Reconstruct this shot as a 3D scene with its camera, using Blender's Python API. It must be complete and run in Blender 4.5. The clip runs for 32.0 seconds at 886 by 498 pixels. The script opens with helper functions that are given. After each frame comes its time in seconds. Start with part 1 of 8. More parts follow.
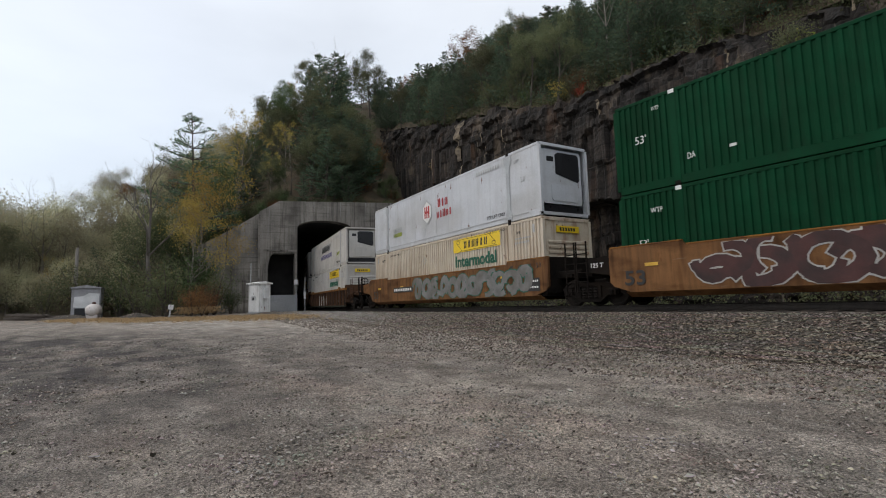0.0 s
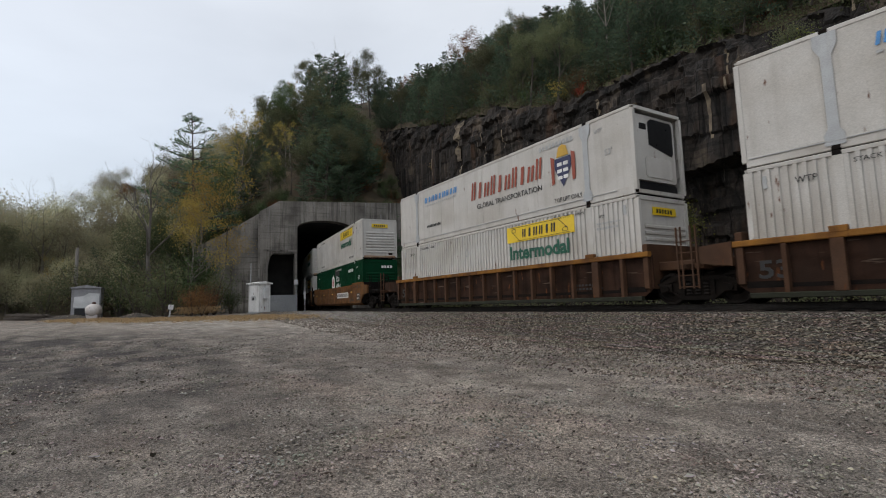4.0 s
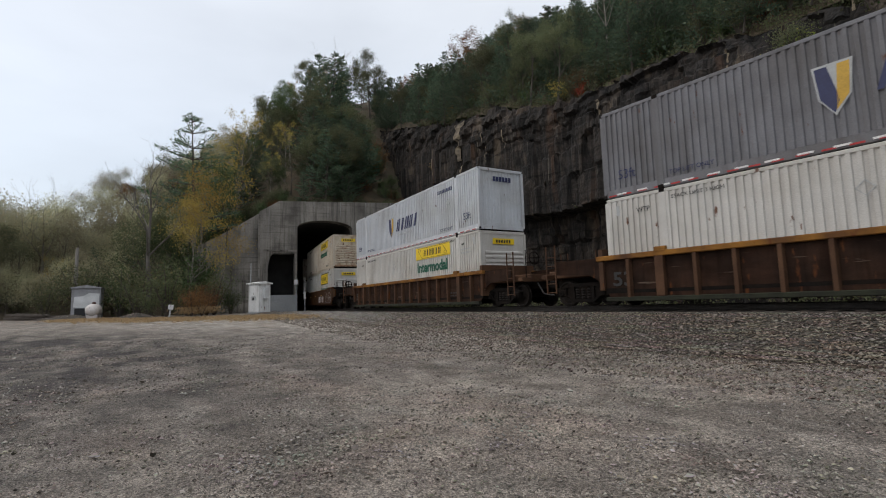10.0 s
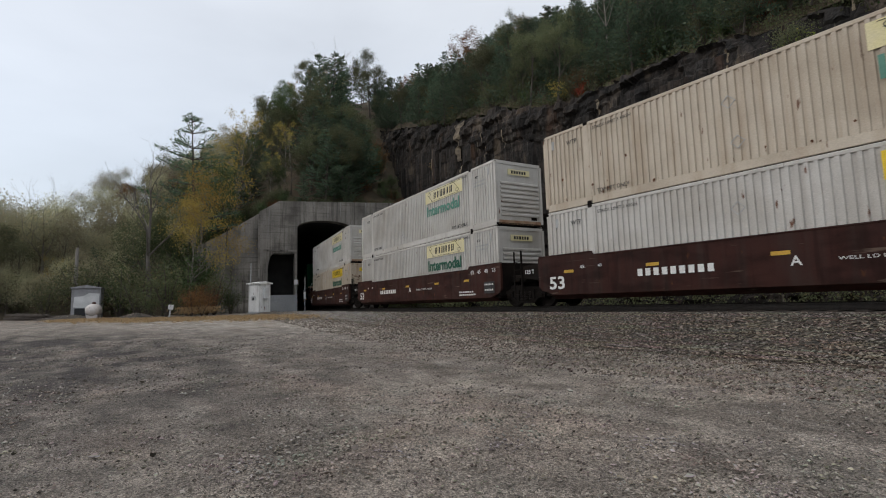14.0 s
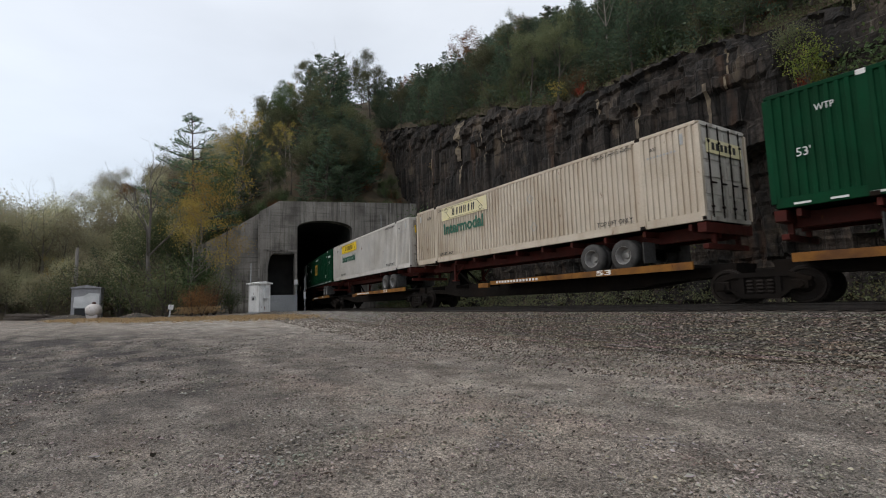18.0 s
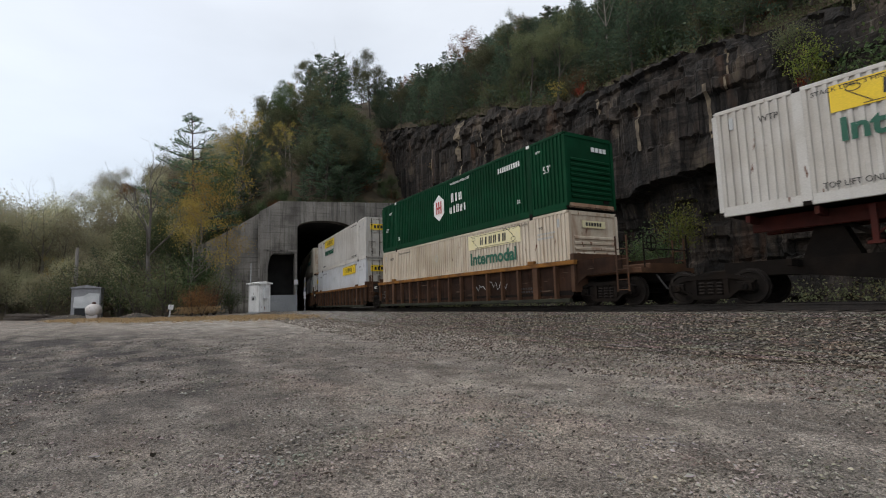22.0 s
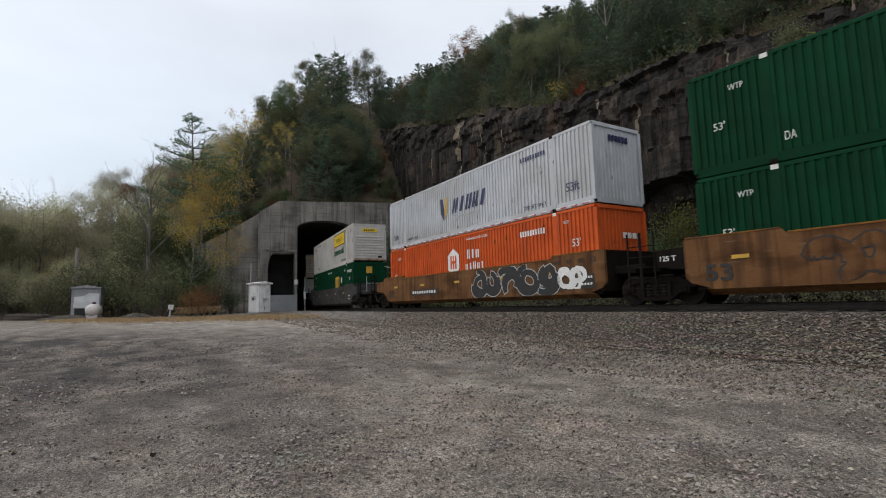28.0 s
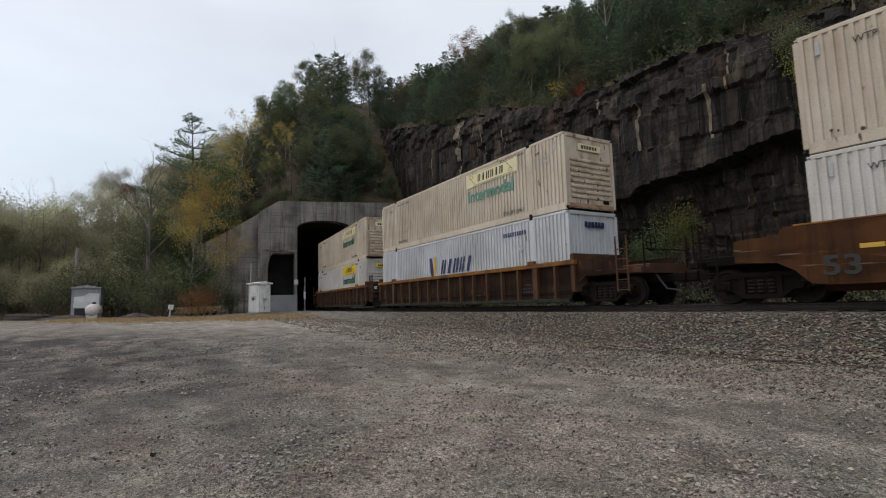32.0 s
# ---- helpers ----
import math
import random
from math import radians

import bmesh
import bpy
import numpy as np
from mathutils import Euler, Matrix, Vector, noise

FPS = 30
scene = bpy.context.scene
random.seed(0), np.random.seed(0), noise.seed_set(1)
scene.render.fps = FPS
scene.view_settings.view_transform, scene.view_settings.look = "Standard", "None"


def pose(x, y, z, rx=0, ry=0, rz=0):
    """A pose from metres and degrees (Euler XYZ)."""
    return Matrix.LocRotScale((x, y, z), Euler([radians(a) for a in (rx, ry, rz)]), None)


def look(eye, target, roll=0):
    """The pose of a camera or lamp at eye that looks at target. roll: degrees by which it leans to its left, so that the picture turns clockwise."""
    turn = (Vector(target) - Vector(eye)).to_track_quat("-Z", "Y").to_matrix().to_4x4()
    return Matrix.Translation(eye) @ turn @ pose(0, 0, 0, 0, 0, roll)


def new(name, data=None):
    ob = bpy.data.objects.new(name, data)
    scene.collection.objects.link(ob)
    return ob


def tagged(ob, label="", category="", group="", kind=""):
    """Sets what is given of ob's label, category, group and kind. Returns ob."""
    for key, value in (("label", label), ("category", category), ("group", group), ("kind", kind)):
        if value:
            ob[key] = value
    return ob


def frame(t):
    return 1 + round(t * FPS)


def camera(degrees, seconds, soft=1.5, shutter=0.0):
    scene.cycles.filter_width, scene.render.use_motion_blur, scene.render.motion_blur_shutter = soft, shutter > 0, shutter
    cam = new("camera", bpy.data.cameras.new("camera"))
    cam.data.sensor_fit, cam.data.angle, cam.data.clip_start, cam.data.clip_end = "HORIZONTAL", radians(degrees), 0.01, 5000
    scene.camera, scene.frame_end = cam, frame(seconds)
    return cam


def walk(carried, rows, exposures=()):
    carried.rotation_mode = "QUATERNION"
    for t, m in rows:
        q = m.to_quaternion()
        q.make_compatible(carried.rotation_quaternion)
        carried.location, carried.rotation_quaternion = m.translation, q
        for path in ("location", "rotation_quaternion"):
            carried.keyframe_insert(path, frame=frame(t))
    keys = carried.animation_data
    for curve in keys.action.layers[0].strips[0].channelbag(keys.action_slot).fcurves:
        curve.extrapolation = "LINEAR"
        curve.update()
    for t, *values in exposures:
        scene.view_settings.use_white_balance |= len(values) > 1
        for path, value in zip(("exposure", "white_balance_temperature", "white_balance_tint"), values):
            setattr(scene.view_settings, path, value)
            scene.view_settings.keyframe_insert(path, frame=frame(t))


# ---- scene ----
cam = camera(83.62, 32.0, soft=1.0, shutter=0.06)
EYE = Vector((22.3, -13.903, 0.262))
YAW, PITCH = -1.0333, 0.1078
AIM = EYE + Vector((math.cos(PITCH) * math.sin(YAW), math.cos(PITCH) * math.cos(YAW), math.sin(PITCH)))
walk(cam, [(0, look(EYE, AIM, -1.66)), (32, look(EYE, AIM, -1.66))], exposures=[
    (0, 0.12), (1, 0.02), (2, -0.02), (3, -0.08), (6, 0.02), (7, 0.00), (8, -0.05), (9, -0.06), (10, 0.04), (11, 0.02), (12, -0.07), (13, -0.08), (14, -0.06), (17, -0.06), (18, 0.06), (19, 0.06), (20, 0.04), (21, 0.06), (22, 0.10), (23, 0.10), (24, -0.05), (25, -0.08), (28, 0.06), (29, 0.08), (30, 0.03), (31, 0.03), (32, 0.00)])

# ---- light: bright overcast sky, very soft sun ----
world = bpy.data.worlds.new("overcast")
scene.world = world
world.use_nodes = True
wn, wl = world.node_tree.nodes, world.node_tree.links
SKY = wn.new("ShaderNodeTexSky")
SKY.sky_type, SKY.sun_disc = "NISHITA", False
SKY.sun_elevation, SKY.sun_rotation = radians(42), radians(200)
SKY.air_density, SKY.dust_density = 1.0, 3.0
tc = wn.new("ShaderNodeTexCoord")
sep = wn.new("ShaderNodeSeparateXYZ")
wl.new(tc.outputs["Generated"], sep.inputs[0])
ramp = wn.new("ShaderNodeValToRGB")
ramp.color_ramp.elements[0].position, ramp.color_ramp.elements[0].color = 0.0, (0.67, 0.74, 0.82, 1)
ramp.color_ramp.elements[1].position, ramp.color_ramp.elements[1].color = 0.75, (0.97, 0.98, 0.99, 1)
mid = ramp.color_ramp.elements.new(0.3)
mid.color = (0.82, 0.87, 0.93, 1)
wl.new(sep.outputs["Z"], ramp.inputs[0])
cl = wn.new("ShaderNodeTexNoise")
cl.inputs["Scale"].default_value, cl.inputs["Detail"].default_value = 2.2, 5
mp = wn.new("ShaderNodeMapping")
mp.inputs["Scale"].default_value = (1, 1, 3)
wl.new(tc.outputs["Generated"], mp.inputs[0])
wl.new(mp.outputs[0], cl.inputs["Vector"])
cr = wn.new("ShaderNodeMapRange")
cr.inputs[1].default_value, cr.inputs[2].default_value = 0.3, 0.7
cr.inputs[3].default_value, cr.inputs[4].default_value = 0.90, 1.06
wl.new(cl.outputs["Fac"], cr.inputs[0])
mul = wn.new("ShaderNodeVectorMath")
mul.operation = "SCALE"
wl.new(ramp.outputs[0], mul.inputs[0])
wl.new(cr.outputs[0], mul.inputs["Scale"])
zen = wn.new("ShaderNodeMapRange")      # an overcast sky is brightest overhead
zen.inputs[1].default_value, zen.inputs[2].default_value, zen.inputs[3].default_value, zen.inputs[4].default_value = 0.5, 1.0, 1.0, 1.75
wl.new(sep.outputs["Z"], zen.inputs[0])
gain = wn.new("ShaderNodeVectorMath")
gain.operation = "SCALE"
wl.new(mul.outputs[0], gain.inputs[0])
wl.new(zen.outputs[0], gain.inputs["Scale"])
add = wn.new("ShaderNodeMixRGB")
add.inputs[0].default_value = 0.06
wl.new(gain.outputs[0], add.inputs[1])
wl.new(SKY.outputs[0], add.inputs[2])
bg = wn["Background"]
bg.inputs["Strength"].default_value = 0.82
wl.new(add.outputs[0], bg.inputs["Color"])
sun = new("sun", bpy.data.lights.new("sun", "SUN"))
sun.data.energy, sun.data.angle, sun.data.color = 0.2, radians(40), (1.0, 0.97, 0.93)
sun.matrix_world = look((0, 0, 40), (14, 26, 5))

# ---- track line ----
KAPPA = 0.00502
_u = np.arange(-760, 760.5, 0.5)
_k = np.where((_u > -48) & (_u < 34), KAPPA, 0.0)
_h = np.concatenate([[0], np.cumsum(_k[:-1] * 0.5)])
_h -= np.interp(0, _u, _h)
_x = np.concatenate([[0], np.cumsum(np.cos((_h[1:] + _h[:-1]) / 2) * 0.5)])
_y = np.concatenate([[0], np.cumsum(np.sin((_h[1:] + _h[:-1]) / 2) * 0.5)])
_x -= np.interp(0, _u, _x)
_y -= np.interp(0, _u, _y)


def heading(u):
    return float(np.interp(u, _u, _h))


def at(u, lat, z):
    """World place at u metres along the track, lat metres to its far side."""
    h = heading(u)
    return Vector((float(np.interp(u, _u, _x)) - lat * math.sin(h), float(np.interp(u, _u, _y)) + lat * math.cos(h), z))


def riding(u, half=9.3):
    """Pose of a rail vehicle whose middle is at u."""
    a, b = at(u - half, 0, 0), at(u + half, 0, 0)
    c = (a + b) / 2
    return pose(c.x, c.y, 0, 0, 0, math.degrees(math.atan2(b.y - a.y, b.x - a.x)))


def smooth(t):
    t = max(0.0, min(1.0, t))
    return t * t * (3 - 2 * t)


def ground_z(x, y):
    d = math.hypot(x - EYE.x, y - EYE.y)
    n = noise.noise(Vector((x * 0.12, y * 0.12, 0))) * 0.07 + noise.noise(Vector((x * 0.5, y * 0.5, 3))) * 0.018
    return -1.15 + 0.93 * smooth((d - 4) / 44) + 0.45 * smooth((d - 48) / 60) + n


# ---- mesh building ----
class Build:
    def __init__(self):
        self.v, self.f = [], []

    def quad(self, *p):
        n = len(self.v)
        self.v += [tuple(q) for q in p]
        self.f.append(tuple(range(n, n + len(p))))
        return self

    def box(self, x0, x1, y0, y1, z0, z1, m=None, c=0.0):
        """A box; c chamfers its upright and long edges."""
        if c:
            return self.prism([(y0 + c, z0), (y1 - c, z0), (y1, z0 + c), (y1, z1 - c), (y1 - c, z1), (y0 + c, z1), (y0, z1 - c), (y0, z0 + c)], x0, x1, "x", m)
        n = len(self.v)
        p = [Vector((x, y, z)) for z in (z0, z1) for x, y in ((x0, y0), (x1, y0), (x1, y1), (x0, y1))]
        self.v += [tuple(m @ q) if m else tuple(q) for q in p]
        self.f += [tuple(n + i for i in f) for f in ((3, 2, 1, 0), (4, 5, 6, 7), (0, 1, 5, 4), (1, 2, 6, 5), (2, 3, 7, 6), (3, 0, 4, 7))]
        return self

    def prism(self, poly, a, b, axis="x", m=None):
        """A polygon drawn along an axis: x takes (y, z), y takes (x, z), z takes (x, y)."""
        def p3(c, s):
            q = {"x": (s, c[0], c[1]), "y": (c[0], s, c[1]), "z": (c[0], c[1], s)}[axis]
            return tuple(m @ Vector(q)) if m else q
        n, k = len(self.v), len(poly)
        self.v += [p3(c, a) for c in poly] + [p3(c, b) for c in poly]
        area = sum(poly[i][0] * poly[(i + 1) % k][1] - poly[(i + 1) % k][0] * poly[i][1] for i in range(k))
        flip = (area > 0) == (axis != "y")
        if b < a:
            flip = not flip
        s1, s2 = tuple(range(n, n + k)), tuple(range(n + k, n + 2 * k))
        self.f += [s1[::-1], s2] if flip else [s1, s2[::-1]]
        for i in range(k):
            j = (i + 1) % k
            q = (n + i, n + j, n + k + j, n + k + i)
            self.f.append(q if flip else q[::-1])
        return self

    def tube(self, p, q, r, n=8, r2=None, caps=True):
        p, q = Vector(p), Vector(q)
        r2 = r if r2 is None else r2
        d = (q - p).normalized()
        s = d.cross(Vector((0, 0, 1)) if abs(d.z) < 0.9 else Vector((1, 0, 0))).normalized()
        t = d.cross(s)
        k = len(self.v)
        for c, rr in ((p, r), (q, r2)):
            self.v += [tuple(c + (s * math.cos(2 * math.pi * i / n) + t * math.sin(2 * math.pi * i / n)) * rr) for i in range(n)]
        self.f += [(k + i, k + n + i, k + n + (i + 1) % n, k + (i + 1) % n) for i in range(n)]
        if caps:
            self.f += [tuple(k + i for i in range(n)), tuple(k + n + i for i in range(n))[::-1]]
        return self

    def lathe(self, prof, n=20, axis="y", m=None):
        """A profile of (along, radius) turned round an axis."""
        k = len(self.v)
        for s, r in prof:
            for i in range(n):
                a = 2 * math.pi * i / n
                q = Vector({"y": (r * math.cos(a), s, r * math.sin(a)), "z": (r * math.cos(a), r * math.sin(a), s), "x": (s, r * math.cos(a), r * math.sin(a))}[axis])
                self.v.append(tuple(m @ q) if m else tuple(q))
        for j in range(len(prof) - 1):
            for i in range(n):
                a, b = k + j * n + i, k + j * n + (i + 1) % n
                self.f.append((a, b, b + n, a + n))
        return self

    def mesh(self, name, mat, soft=False):
        me = bpy.data.meshes.new(name)
        me.from_pydata(self.v, [], self.f)
        if mat:
            me.materials.append(mat)
        if soft:
            me.shade_smooth()
        me.update()
        return me


def fix_normals(me):
    bm = bmesh.new()
    bm.from_mesh(me)
    bmesh.ops.recalc_face_normals(bm, faces=bm.faces)
    bm.to_mesh(me)
    bm.free()


def part(name, build, material, parent, label="", soft=False, m=None):
    """Link a Build or a ready mesh as one object under a thing or a part."""
    me = build.mesh(name, material, soft) if isinstance(build, Build) else build
    ob = new(name, me)
    ob.parent = parent
    if m:
        ob.matrix_basis = m
    if label:
        ob["label"] = label
    return ob


def thing(name, label, category, group="", m=None, kind=""):
    ob = tagged(new(name), label, category, group, kind)
    ob.empty_display_size = 0.2
    if m:
        ob.matrix_basis = m
    return ob


# ---- materials ----
def surface(name, c1, c2, scale=3.0, rough=0.7, bump=0.2, metal=0.0, fine=40.0, dirt=None, dirt_amount=0.4, streak=False, run=(3.0, 3.0, 0.22), rust=0.0, vary=0.0, stretch=(1, 1, 1), spec=0.4, depth=0.02):
    """Two-scale noise colour, optional dirt (streaks run down), rust specks, fine bump."""
    mat = bpy.data.materials.new(name)
    mat.use_nodes = True
    nt = mat.node_tree
    N, K = nt.nodes, nt.links
    b = N["Principled BSDF"]
    b.inputs["Metallic"].default_value, b.inputs["Roughness"].default_value = metal, rough
    b.inputs["Specular IOR Level"].default_value = spec
    tx = N.new("ShaderNodeTexCoord")
    info = N.new("ShaderNodeObjectInfo")
    shift = N.new("ShaderNodeVectorMath")
    shift.operation = "MULTIPLY_ADD"
    comb = N.new("ShaderNodeCombineXYZ")
    for i in range(3):
        K.new(info.outputs["Random"], comb.inputs[i])
    K.new(comb.outputs[0], shift.inputs[0])
    shift.inputs[1].default_value = (37, 53, 19)
    K.new(tx.outputs["Object"], shift.inputs[2])

    def ntex(s, detail, st=(1, 1, 1)):
        m = N.new("ShaderNodeMapping")
        m.inputs["Scale"].default_value = st
        K.new(shift.outputs[0], m.inputs[0])
        t = N.new("ShaderNodeTexNoise")
        t.inputs["Scale"].default_value, t.inputs["Detail"].default_value = s, detail
        K.new(m.outputs[0], t.inputs["Vector"])
        return t.outputs["Fac"]

    def ranged(v, a, bb, lo=0.0, hi=1.0):
        r = N.new("ShaderNodeMapRange")
        r.inputs[1].default_value, r.inputs[2].default_value, r.inputs[3].default_value, r.inputs[4].default_value = a, bb, lo, hi
        K.new(v, r.inputs[0])
        return r.outputs[0]

    def mixed(fac, a, bb):
        x = N.new("ShaderNodeMixRGB")
        if isinstance(fac, float):
            x.inputs[0].default_value = fac
        else:
            K.new(fac, x.inputs[0])
        for i, c in ((1, a), (2, bb)):
            if isinstance(c, tuple):
                x.inputs[i].default_value = (*c, 1)
            else:
                K.new(c, x.inputs[i])
        return x.outputs[0]

    col = mixed(ranged(ntex(scale, 6, stretch), 0.3, 0.7), c1, c2)
    f2 = ntex(fine, 3, stretch)
    dk = N.new("ShaderNodeMixRGB")
    dk.blend_type, dk.inputs[0].default_value = "MULTIPLY", 1.0
    K.new(col, dk.inputs[1])
    g = N.new("ShaderNodeCombineXYZ")
    gr = ranged(f2, 0.25, 0.75, 0.82, 1.12)
    for i in range(3):
        K.new(gr, g.inputs[i])
    K.new(g.outputs[0], dk.inputs[2])
    col = dk.outputs[0]
    if dirt:
        d = ranged(ntex(1.1 if streak else 0.8, 6, run if streak else (1, 1, 1)), 0.48, 0.75, 0.0, dirt_amount)
        col = mixed(d, col, dirt)
    if rust:
        r = ranged(ntex(3.3, 8, (1.6, 1.6, 0.5)), 0.69 - 0.1 * rust, 0.74 - 0.08 * rust)
        col = mixed(r, col, (0.11, 0.04, 0.015))
    if vary:
        hv = N.new("ShaderNodeHueSaturation")
        K.new(ranged(info.outputs["Random"], 0, 1, 1 - vary, 1 + vary), hv.inputs["Value"])
        K.new(col, hv.inputs["Color"])
        col = hv.outputs[0]
    K.new(col, b.inputs["Base Color"])
    K.new(ranged(ntex(scale * 2.3, 4), 0.3, 0.7, rough - 0.08, min(1.0, rough + 0.1)), b.inputs["Roughness"])
    if bump:
        bp = N.new("ShaderNodeBump")
        bp.inputs["Strength"].default_value, bp.inputs["Distance"].default_value = bump, depth
        K.new(f2, bp.inputs["Height"])
        K.new(bp.outputs[0], b.inputs["Normal"])
    return mat


def plain(name, c, rough=0.6, metal=0.0):
    return surface(name, c, tuple(x * 0.8 for x in c), 2.0, rough, 0.05, metal, 25.0)


